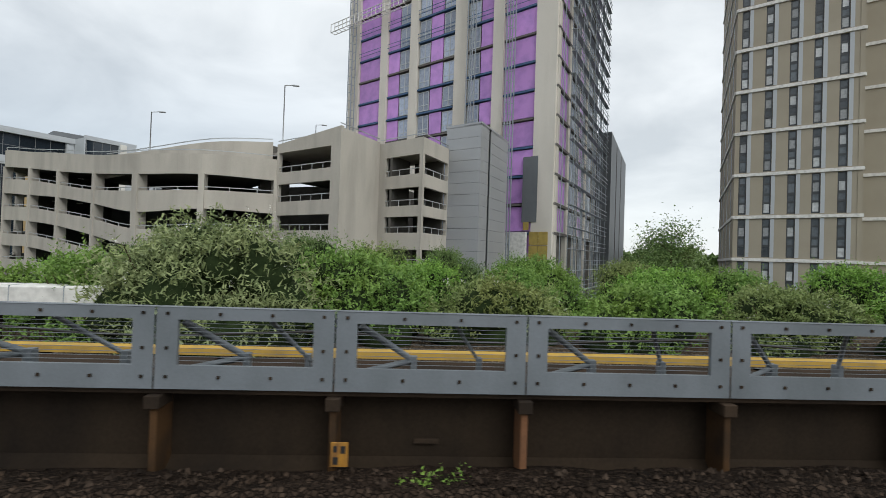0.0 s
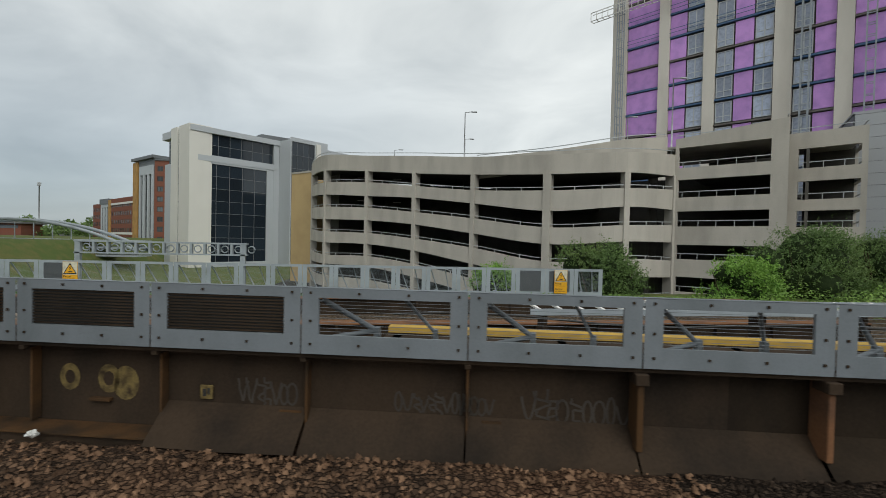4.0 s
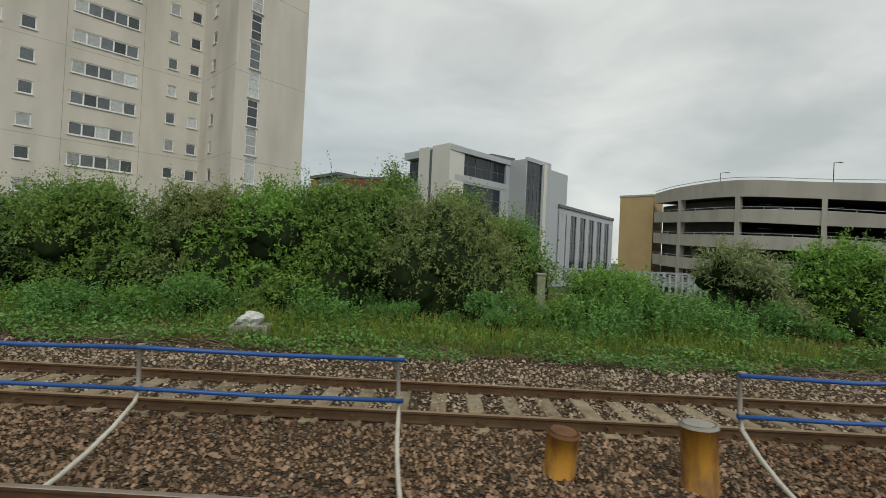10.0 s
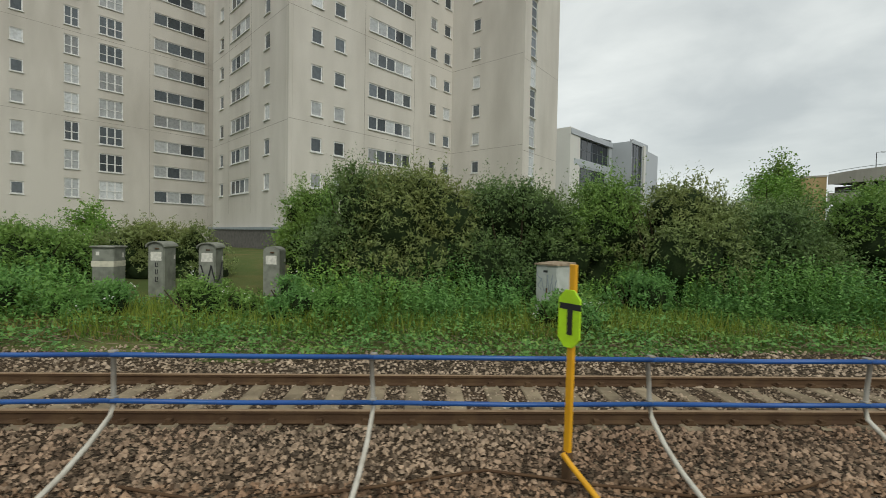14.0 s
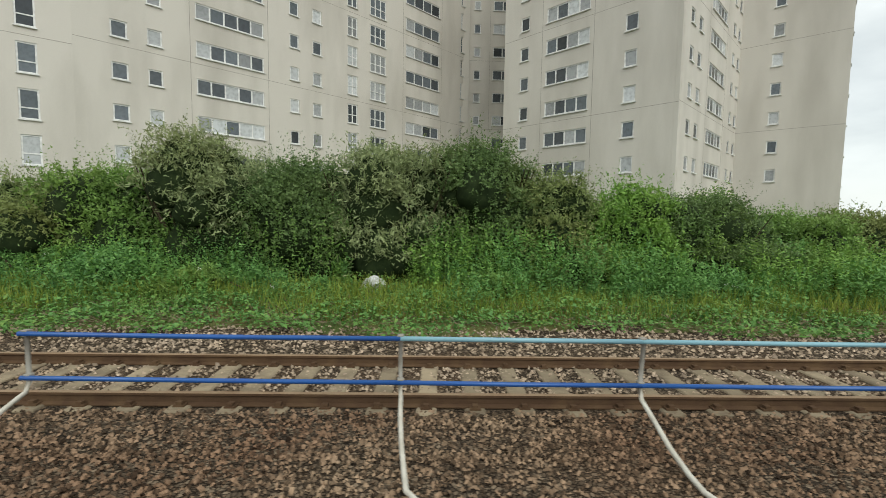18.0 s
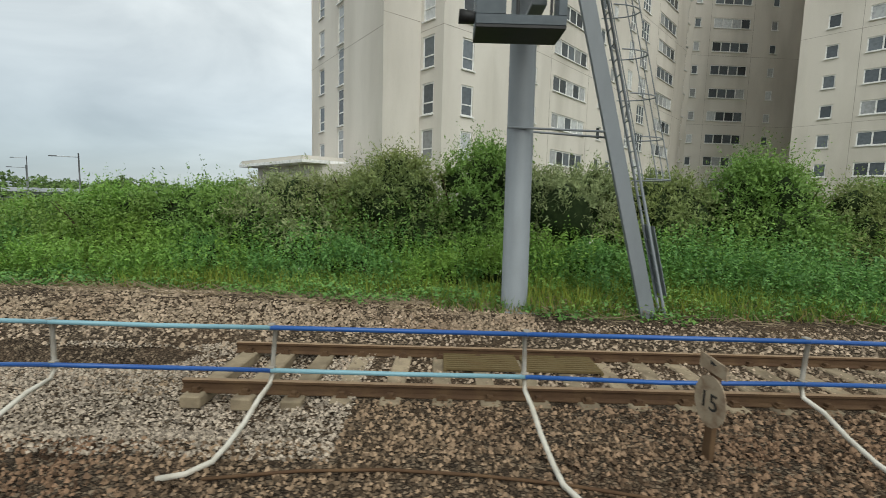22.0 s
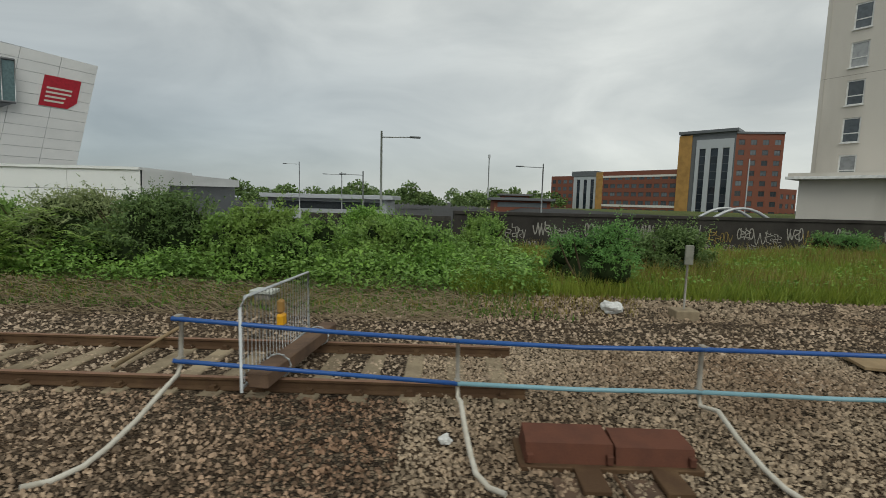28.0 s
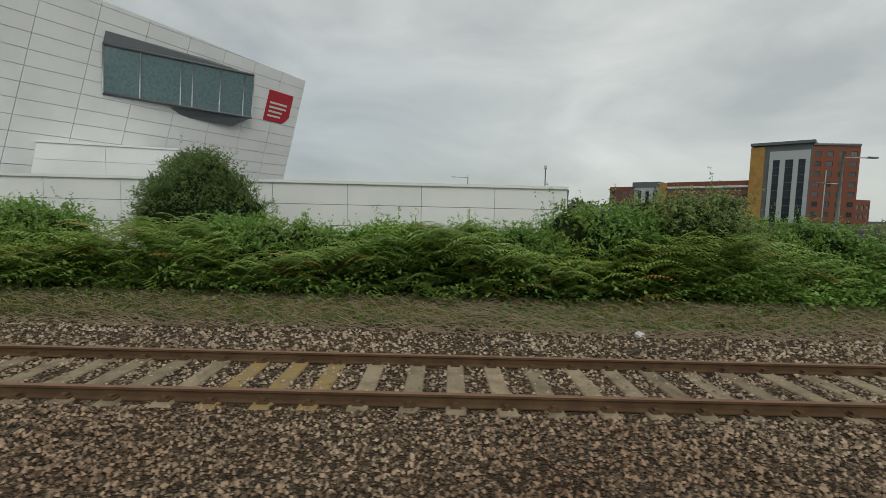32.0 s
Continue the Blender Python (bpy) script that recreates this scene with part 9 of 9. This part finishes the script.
def woods():
    """Far trees on the skyline, joined."""
    rng = np.random.default_rng(77)
    vs, ls, k = [], [], 0
    for i in range(110):
        x = rng.uniform(-420, -150) if i < 96 else rng.uniform(40, 120)
        y = rng.uniform(150, 300) if i < 96 else rng.uniform(70, 110)
        h, r = rng.uniform(7, 13), rng.uniform(4, 8)
        if i >= 96:
            h, r = rng.uniform(5, 9), rng.uniform(3, 5)
        n = 420
        a, b = rng.uniform(0, 6.28, n), np.arcsin(rng.uniform(-0.2, 1, n))
        rad = rng.uniform(0.6, 1.05, n)
        c = np.stack([x + r * rad * np.cos(a) * np.cos(b), y + r * rad * np.sin(a) * np.cos(b), -2 + h * 0.45 + h * 0.5 * rad * np.sin(b)], 1)
        v, l = leaves(c, 1.3, 1.3, rng)
        vs.append(v)
        ls.append(l + k)
        k += len(v)
    ob = new("distant_trees", fast_mesh("distant_trees", np.concatenate(vs), np.concatenate(ls), 3, LEAF_B))
    tagged(ob, "belt of distant dark green trees on the skyline", "trees", kind="stuff")


woods()


def cover(name, x0, x1, y0, y1, n, size, aspect, material, seed, label, zoff=0.05, patch=0.0, thick=0.12, upward=0.75):
    """Low ground cover of leaves over a stretch of the bank."""
    rng = np.random.default_rng(seed)
    x, y = rng.uniform(x0, x1, n), y0 + (y1 - y0) * rng.uniform(0, 1, n)
    keep = np.sin(x * 0.7 + seed) + np.sin(x * 0.31 + y * 1.3) + 0.8 * np.sin(y * 2.3 + x * 0.9) > -2.2 + patch * 2.4
    edge = np.where((x > -172) & (x < -46), foot_y(x), y0) + 0.3 * np.sin(x * 0.21) + 0.3 * np.sin(x * 0.83) + 0.2 * np.sin(x * 2.7)
    keep &= y > edge + 1.2 * shoulder(x)
    x, y = x[keep], y[keep]
    m_ = 0.5 + 0.5 * np.sin(x * 1.9) * np.sin(y * 2.1 + x * 0.4)
    c = np.stack([x, y, ground_z(x, y) + zoff + rng.uniform(0, thick, len(x)) * (0.4 + 1.4 * m_)], 1)
    v, l = leaves(c, size, aspect, rng, 0.0, upward)
    ob = new(name, fast_mesh(name, v, l, 3, material))
    return tagged(ob, label, "ground cover", kind="stuff")


cover("ivy_and_bramble", -172, -46, 8.3, 13.2, 110000, 0.105, 1.5, LEAF_E, 1, "low bright bramble and ivy along the bank foot", patch=0.15, thick=0.22)
cover("ivy_and_bramble", -172, -46, 8.3, 13.6, 65000, 0.09, 1.6, LEAF_A, 2, "low green weeds along the bank foot", patch=0.3, thick=0.28)
cover("bramble_bank", -250, -188, 10.6, 17.5, 60000, 0.12, 1.5, LEAF_A, 3, "low bramble covering the bank", thick=0.6)
cover("bramble_bank", -211, -188, 10.9, 17.5, 24000, 0.12, 1.5, LEAF_C, 4, "bright bramble leaves covering the bank", thick=0.65, patch=0.2)
cover("bank_weeds", -11, 32, 1.5, 14.0, 34000, 0.14, 1.8, LEAF_A, 5, "low green weeds beyond the bridge", thick=0.5)
cover("grass_weeds", -190, -172, 11.5, 18.5, 14000, 0.10, 1.6, LEAF_C, 8, "leafy weeds among the long grass", patch=0.35, thick=0.3)
cover("bank_weeds", -46, -11, 9.6, 12.2, 16000, 0.11, 1.8, LEAF_A, 6, "low green weeds below the far parapet", thick=0.14)


def blades(name, x0, x1, y0, y1, n, h, material, seed, label, patch=0.0):
    """Grass: narrow bent blades."""
    rng = np.random.default_rng(seed)
    x, y = rng.uniform(x0, x1, n), rng.uniform(y0, y1, n)
    keep = np.sin(x * 0.6 + seed) + np.sin(x * 0.23 + y) > -2.0 + patch * 2.2
    keep &= (y > 10.6) | (shoulder(x) < 0.3)
    x, y = x[keep], y[keep]
    n = len(x)
    z = ground_z(x, y)
    a = rng.uniform(0, 6.28, n)
    hh = h * rng.uniform(0.5, 1.2, n)
    w = 0.012 + 0.008 * rng.uniform(0, 1, n)
    bx, by = np.cos(a), np.sin(a)
    lx, ly = rng.normal(size=n) * 0.3 * hh, rng.normal(size=n) * 0.3 * hh
    v = np.stack([np.stack([x - bx * w, y - by * w, z], 1), np.stack([x + bx * w, y + by * w, z], 1), np.stack([x + lx, y + ly, z + hh], 1)], 1).reshape(-1, 3)
    ob = new(name, fast_mesh(name, v, np.arange(3 * n, dtype=np.int32), 3, material))
    return tagged(ob, label, "grass", kind="stuff")


blades("long_grass", -190.5, -172, 11.0, 18.6, 56000, 0.42, LEAF_G, 11, "pale green long grass below the graffiti wall")
blades("seed_heads", -188, -172, 11.6, 18.6, 9000, 0.62, LEAF_Y, 18, "pale straw seed heads above the long grass", patch=0.35)
blades("long_grass", -172, -46, 9.6, 12.5, 50000, 0.32, LEAF_F, 12, "grass among the weeds on the bank", patch=0.45)
blades("long_grass", -172, -58, 9.8, 12.6, 26000, 0.55, LEAF_G, 19, "soft yellow-green grass tufts among the weeds", patch=0.62)
blades("dry_grass", -60, -48, 10.2, 12.0, 2500, 0.4, LEAF_Y, 13, "straw-coloured dry grass tufts")
blades("dry_grass", -172, -60, 9.6, 11.5, 12000, 0.28, LEAF_Y, 14, "straw-coloured dry grass among weeds", patch=0.6)
blades("long_grass", -250, -186, 9.6, 11.6, 12000, 0.16, LEAF_Y, 15, "dry trodden grass beside the ballast", patch=0.2)
blades("long_grass", -250, -186, 9.2, 11.6, 26000, 0.15, LEAF_F, 16, "short green grass beside the ballast", patch=0.35)
blades("long_grass", -46, -14, 9.2, 12.0, 24000, 0.17, LEAF_F, 17, "grass below the far parapet", patch=0.2)


def ferns(name, x0, x1, y0, y1, n, material, seed, label):
    """Bracken: arching fronds, each a row of paired narrow leaflets that shorten towards the tip, joined."""
    rng = np.random.default_rng(seed)
    per = 13
    x, y = rng.uniform(x0, x1, n), rng.uniform(y0, y1, n)
    z = ground_z(x, y) + rng.uniform(0.05, 1.5, n) * (0.8 + 0.3 * np.sin(x * 0.8))
    a = rng.normal(size=n) * 1.1 - np.pi / 2
    ln = rng.uniform(0.7, 1.35, n)
    t = np.linspace(0.08, 1.0, per)[None, :]
    ca, sa = np.cos(a)[:, None], np.sin(a)[:, None]
    L = ln[:, None]
    mid = np.stack([x[:, None] + ca * L * t, y[:, None] + sa * L * t * 0.8, z[:, None] + L * (0.85 * t - 0.72 * t * t)], -1)
    wide = L * 0.30 * (1.02 - t) ** 0.8
    flat = 0 * (L * t)
    way = np.stack([ca + flat, sa + flat, 0.1 + flat], -1)
    out = np.stack([-sa + flat, ca + flat, -0.25 + flat], -1)
    tri = []
    for sd in (-1, 1):
        side = out * np.array([sd, sd, 1.0])
        tip = mid + side * wide[..., None] + way * (0.35 * wide)[..., None] + rng.normal(size=mid.shape) * 0.015
        half = way * (0.42 * L / per + flat)[..., None]
        tri.append(np.stack([mid - half, mid + half, tip], 2))
    v = np.concatenate(tri, 1).reshape(-1, 3)
    ob = new(name, fast_mesh(name, v, np.arange(len(v), dtype=np.int32), 3, material))
    tagged(ob, label, "bracken", kind="stuff")


BRACKEN = leaf_mat("bracken_frond", (0.10, 0.18, 0.038), (0.345, 0.475, 0.112), 0.38, (1.2, 1.0, 0.7))
RUSTFERN = leaf_mat("turning_frond", (0.20, 0.13, 0.035), (0.40, 0.22, 0.055), 0.2, (1.0, 1.0, 1.0))
ferns("bracken", -250, -209, 11.2, 14.8, 6400, BRACKEN, 21, "green arching bracken fronds on the bank")
ferns("bracken", -209, -200, 11.6, 14.0, 260, BRACKEN, 22, "scattered bracken fronds among bramble")
ferns("bracken", -236, -205, 11.2, 13.0, 120, RUSTFERN, 23, "yellowing bracken fronds among the green")


def nettles(name, x0, x1, y0, y1, n, hmin, hmax, material, seed, label, gap=-0.45):
    """Upright weeds in drifts: leaning stems with leaves up their whole length, joined."""
    rng = np.random.default_rng(seed)
    x, y = rng.uniform(x0, x1, n), rng.uniform(y0, y1, n)
    drift = np.sin(x * 0.55 + seed) + 0.7 * np.sin(x * 0.21 + y * 1.1) + 0.4 * np.sin(x * 1.7 + y * 2.0)
    keep = (drift > gap) & ((shoulder(x) < 0.2) | (y > 11.2)) & (np.abs(x + 73.4) > 0.8) & ((np.abs(x + 64.7) > 0.7) | (y < 12.4)) & (np.abs(x + 124.75) > 0.8) & ((np.abs(x + 92.4) > 0.55) | (y < 11.6)) & ((np.abs(x + 103.7) > 3.6) | (y < 12.9)) & (y > y0 + 0.5 + 0.45 * np.sin(x * 0.43 + 2) + 0.25 * np.sin(x * 1.3))
    x, y, drift = x[keep], y[keep], drift[keep]
    n = len(x)
    h = (hmin + (hmax - hmin) * np.clip((drift - gap) / 2.0, 0, 1)) * rng.uniform(0.65, 1.1, n)
    lx, ly = rng.normal(size=n) * 0.12, rng.normal(size=n) * 0.12
    per = 16
    u = np.linspace(0.12, 1.0, per)[None, :]
    side = rng.uniform(0, 6.28, (n, per))
    out = 0.10 * (1.1 - u)
    c = np.stack([x[:, None] + lx[:, None] * u * h[:, None] + out * np.cos(side), y[:, None] + ly[:, None] * u * h[:, None] + out * np.sin(side), ground_z(x, y)[:, None] + u * h[:, None]], -1).reshape(-1, 3)
    v, l = leaves(c, 0.113, 2.3, rng, 0.12, 0.55)
    ob = new(name, fast_mesh(name, v, l, 3, material))
    tagged(ob, label, "weeds", kind="stuff")


nettles("nettle_bank", -172, -58, 10.1, 13.6, 15500, 0.75, 1.75, LEAF_E, 61, "tall soft green nettles along the bank")
nettles("nettle_bank", -172, -58, 11.3, 14.2, 7000, 0.8, 1.9, LEAF_C, 62, "tall mid-green weeds among the nettles")

nettles("nettle_bank", -172, -58, 13.2, 15.6, 8000, 0.9, 1.9, LEAF_E, 63, "tall soft green weeds between the shrubs")
nettles("nettle_bank", -168, -110, 12.6, 14.8, 7500, 1.0, 2.3, LEAF_A, 66, "tall leafy weeds closing the gaps under the shrubs", -1.6)
nettles("nettle_bank", -172, -146, 10.5, 14.0, 4200, 0.7, 1.5, LEAF_C, 64, "bright green weeds below the signal post")

nettles("bramble_shoots", -214, -188, 12.0, 15.5, 7000, 0.5, 1.35, LEAF_A, 65, "arching bramble shoots on the bank")

# fallen stems
def dead_stems(name, x0, x1, y0, y1, n, seed, label, h=0.12):
    rng = np.random.default_rng(seed)
    x, y = rng.uniform(x0, x1, n), rng.uniform(y0, y1, n)
    z = ground_z(x, y)
    a = rng.uniform(0, 6.28, n)
    ln = rng.uniform(0.15, 0.5, n)
    dx, dy, dz = np.cos(a) * ln, np.sin(a) * ln, rng.uniform(0, h, n)
    w = 0.008
    v = np.stack([np.stack([x, y, z + 0.02], 1), np.stack([x + w, y + w, z + 0.035], 1), np.stack([x + dx + w, y + dy, z + 0.03 + dz], 1), np.stack([x + dx, y + dy, z + 0.015 + dz], 1)], 1).reshape(-1, 3)
    ob = new(name, fast_mesh(name, v, np.arange(4 * n, dtype=np.int32), 4, STEM))
    tagged(ob, label, "dead stems", kind="stuff")


dead_stems("cut_stems", -250, -190, 8.8, 11.5, 17000, 31, "cut dead stems lying on the bank foot", 0.16)
dead_stems("cut_stems", -172, -46, 9.3, 11.0, 7000, 32, "dead stems among the weeds", 0.2)
# bare shrub at the girder end
bs = empty("bare_shrub", label="straggly half-bare shrub growing from the ballast", category="shrub")
br_ = random.Random(44)
lf_pts = []
for i in range(16):
    a = br_.uniform(0, 6.28)
    p = Vector((-33.1, -0.35, 0.0))
    pts = [p]
    for k in range(5):
        p = p + Vector((0.12 * math.cos(a) + br_.uniform(-0.07, 0.07), 0.08 * math.sin(a) + br_.uniform(-0.05, 0.05), br_.uniform(0.16, 0.3)))
        pts.append(p)
    tube("stem", pts, [0.014, 0.012, 0.01, 0.008, 0.006, 0.004], BARK, bs, seg=4)
    lf_pts += [tuple(pts[-1]), tuple(pts[-2])]
lv, ll = leaves(np.repeat(np.array(lf_pts), 8, 0) + np.random.default_rng(3).normal(size=(len(lf_pts) * 8, 3)) * 0.07, 0.06, 1.8, np.random.default_rng(4))
o = new("leaves", fast_mesh("leaves", lv, ll, 3, LEAF_G))
o.parent = bs
shrub(0.80, -7.34, 0.15, 0.1, 0.08, LEAF_C, 801, "small green weed at the girder foot", 0.035, 1.6, 1.0, name="weed", category="weed", z=0.66, core=0.4)


RED_LEAF = leaf_mat("reddened_leaf", (0.10, 0.030, 0.020), (0.22, 0.075, 0.040), 0.2, (1.0, 1.0, 1.0))
for i, (x, y, r, h) in enumerate(((-56.58, 2.74, 0.2, 0.1), (-52.62, 3.12, 0.17, 0.12), (-55.05, 3.28, 0.1, 0.07), (-52.42, 2.44, 0.1, 0.06), (-82.2, 4.1, 0.17, 0.12), (-83.4, 4.35, 0.12, 0.07), (-79.4, 5.0, 0.12, 0.07), (-43.3, 2.9, 0.12, 0.14), (-115.6, 4.1, 0.12, 0.07))):
    shrub(x, y, r, r * 0.8, h, RED_LEAF, 850 + i, "small red-leaved weed growing in the ballast", 0.035, 1.6, 3.0, name="weed", category="weed", z=0.0, core=0.3)
# pale timbers lying across the far track
for i, (x, y, l, a) in enumerate(((-80.9, 6.35, 1.9, -62), (-81.2, 7.4, 0.7, -60), (-131.9, 6.6, 1.5, 35))):
    tb = empty("timber_batten", pose(x, y, 0.05, 3, 0, a), "pale timber batten lying across the sleepers", "batten", "loose battens")
    bevel_box("batten", (-l / 2, l / 2, -0.05, 0.05, 0.0, 0.09), WOOD, tb, bev=0.008)


# ---- loose ballast stones ----
def stones(name, x0, x1, yf, n, seed, smin, smax, label, zf=None, material=None):
    """Angular stones, joined: blunt wedges with uneven corners."""
    rng = np.random.default_rng(seed)
    x = rng.uniform(x0, x1, n)
    y = yf(x, rng.uniform(0, 1, n))
    z = (zf(x, y) if zf else ground_z(x, y)) + rng.uniform(-0.012, 0.03, n)
    r = rng.uniform(smin, smax, n) * rng.uniform(0.62, 1.05, n)
    keep = gully(x, y) < 0.1
    x, y, z, r = x[keep], y[keep], z[keep], r[keep]
    n = len(x)
    base = np.array([[1, 0.75, -0.5], [-1, 0.75, -0.5], [-1, -0.75, -0.5], [1, -0.75, -0.5], [0.5, 0.1, 0.8], [-0.5, -0.1, 0.8]])
    v = base[None] * r[:, None, None] * rng.uniform(0.7, 1.2, (n, 6, 1))
    v += rng.normal(size=(n, 6, 3)) * r[:, None, None] * 0.2
    a = rng.uniform(0, 6.28, n)
    b = rng.normal(size=n) * 0.5
    ca, sa, cb, sb = np.cos(a), np.sin(a), np.cos(b), np.sin(b)
    vx, vy, vz = v[..., 0].copy(), v[..., 1].copy(), v[..., 2].copy()
    vx, vz = vx * cb[:, None] + vz * sb[:, None], -vx * sb[:, None] + vz * cb[:, None]
    vx, vy = vx * ca[:, None] - vy * sa[:, None], vx * sa[:, None] + vy * ca[:, None]
    v = np.stack([vx + x[:, None], vy + y[:, None], vz + z[:, None]], -1).reshape(-1, 3)
    tri_ = np.array([0, 1, 5, 0, 5, 4, 1, 2, 5, 2, 3, 4, 2, 4, 5, 3, 0, 4], dtype=np.int32)
    l = (tri_[None] + 6 * np.arange(n, dtype=np.int32)[:, None]).ravel()
    ob = new(name, fast_mesh(name, v, l, 3, material or STONES))
    return tagged(ob, label, "ballast", kind="stuff")


lin = lambda a, b: (lambda x, u: a + (b - a) * u)
stones("ballast_stones", -236, -191, lin(2.9, 5.3), 50000, 51, 0.015, 0.031, "loose grey-brown ballast stones beside the track")
stones("ballast_stones", -191, -181, lin(2.9, 7.6), 34000, 60, 0.016, 0.031, "loose pale ballast stones past the end of the rails", None, FRESHSTONE)
stones("ballast_stones", -181, -160, lin(2.6, 4.1), 18000, 61, 0.016, 0.034, "brown ballast stones heaped against the girder", None, BEDSTONE)
stones("ballast_stones", -160, -151, lin(4.0, 7.4), 30000, 62, 0.012, 0.026, "fine pale grey gravel past the end of the rails", None, GREYGRAVEL)
stones("ballast_stones", -160, -110, lin(2.8, 4.3), 36000, 63, 0.015, 0.031, "loose rust-brown ballast stones beside the running line", None, BEDSTONE)
stones("ballast_stones", -151, -110, lin(4.2, 5.3), 27000, 64, 0.015, 0.032, "loose brown ballast stones beside the track", None, BEDSTONE)
stones("ballast_stones", -110, -76, lin(3.9, 5.3), 22000, 56, 0.02, 0.04, "loose grey-brown ballast stones beside the track")
stones("ballast_stones", -110, -76, lin(2.8, 4.0), 20000, 57, 0.02, 0.038, "loose rust-brown ballast stones beside the running line", None, WARMSTONE)
stones("ballast_stones", -78, -54, lin(2.6, 5.1), 20000, 66, 0.02, 0.04, "loose rust-brown ballast stones between the tracks", None, WARMSTONE)
stones("ballast_stones", -54, -33, lin(2.6, 5.0), 17000, 52, 0.02, 0.04, "loose grey-brown ballast stones between the tracks", None, FRESHSTONE)
stones("ballast_stones", -34, -26, lin(0.0, 5.0), 13000, 68, 0.018, 0.038, "pale ballast stones behind the girder end", None, FRESHSTONE)
stones("ballast_stones", -78, -33, lin(-1.5, 2.9), 42000, 58, 0.02, 0.038, "loose rust-brown ballast stones round the running rails", None, WARMSTONE)
stones("ballast_stones", -236, -30, lin(5.6, 6.9), 42000, 53, 0.018, 0.034, "pale sandy stones between the rails of the far track", None, PALESTONE)
stones("ballast_stones", -236, -30, lin(7.1, 9.3), 50000, 54, 0.02, 0.042, "pale ballast stones on the far shoulder", None, PALESTONE)
bk_n = lambda x, u: G0[1] + (x - G0[0]) * (G1[1] - G0[1]) / (G1[0] - G0[0]) - 3.3 + 3.2 * u
bk_z = lambda x, y: np.interp(y - (G0[1] + (x - G0[0]) * (G1[1] - G0[1]) / (G1[0] - G0[0])), [-3.3, -1.6, -0.5, 0.1], [0.0, 0.56, 0.98, 0.83]) * bank_h(x)
stones("ballast_stones", -37, -24, bk_n, 9000, 55, 0.014, 0.036, "red-brown ballast stones at the end of the girder", bk_z, BROWNSTONE)
stones("ballast_stones", -24, 8, bk_n, 11000, 65, 0.012, 0.03, "sooty ballast stones with shade in their colour, before the girder", bk_z, SOOTSHADESTONE)
stones("ballast_stones", -171, -148, lin(8.3, 10.9), 18000, 59, 0.022, 0.046, "heaped ballast stones by the end of the girder", None, FRESHSTONE)
stones("ballast_stones", -193, -171, lin(9.2, 11.3), 11000, 67, 0.022, 0.046, "brown ballast stones below the long grass", None, FRESHSTONE)
# cables lying on the ballast
for k, (x0, x1, y0) in enumerate(((-152, -141, 3.6), (-144.5, -139, 4.1), (-90, -78, 4.2), (-99, -92, 3.9))):
    rk = random.Random(k)
    cbl = tube("cable", [(x0 + (x1 - x0) * i / 14, y0 + 0.25 * math.sin(i * 0.7 + k) + rk.uniform(-0.05, 0.05), 0.04) for i in range(15)], 0.016, RAIL, None)
    tagged(cbl, "rusty brown cable lying loose on the ballast", "cable", "loose cables")
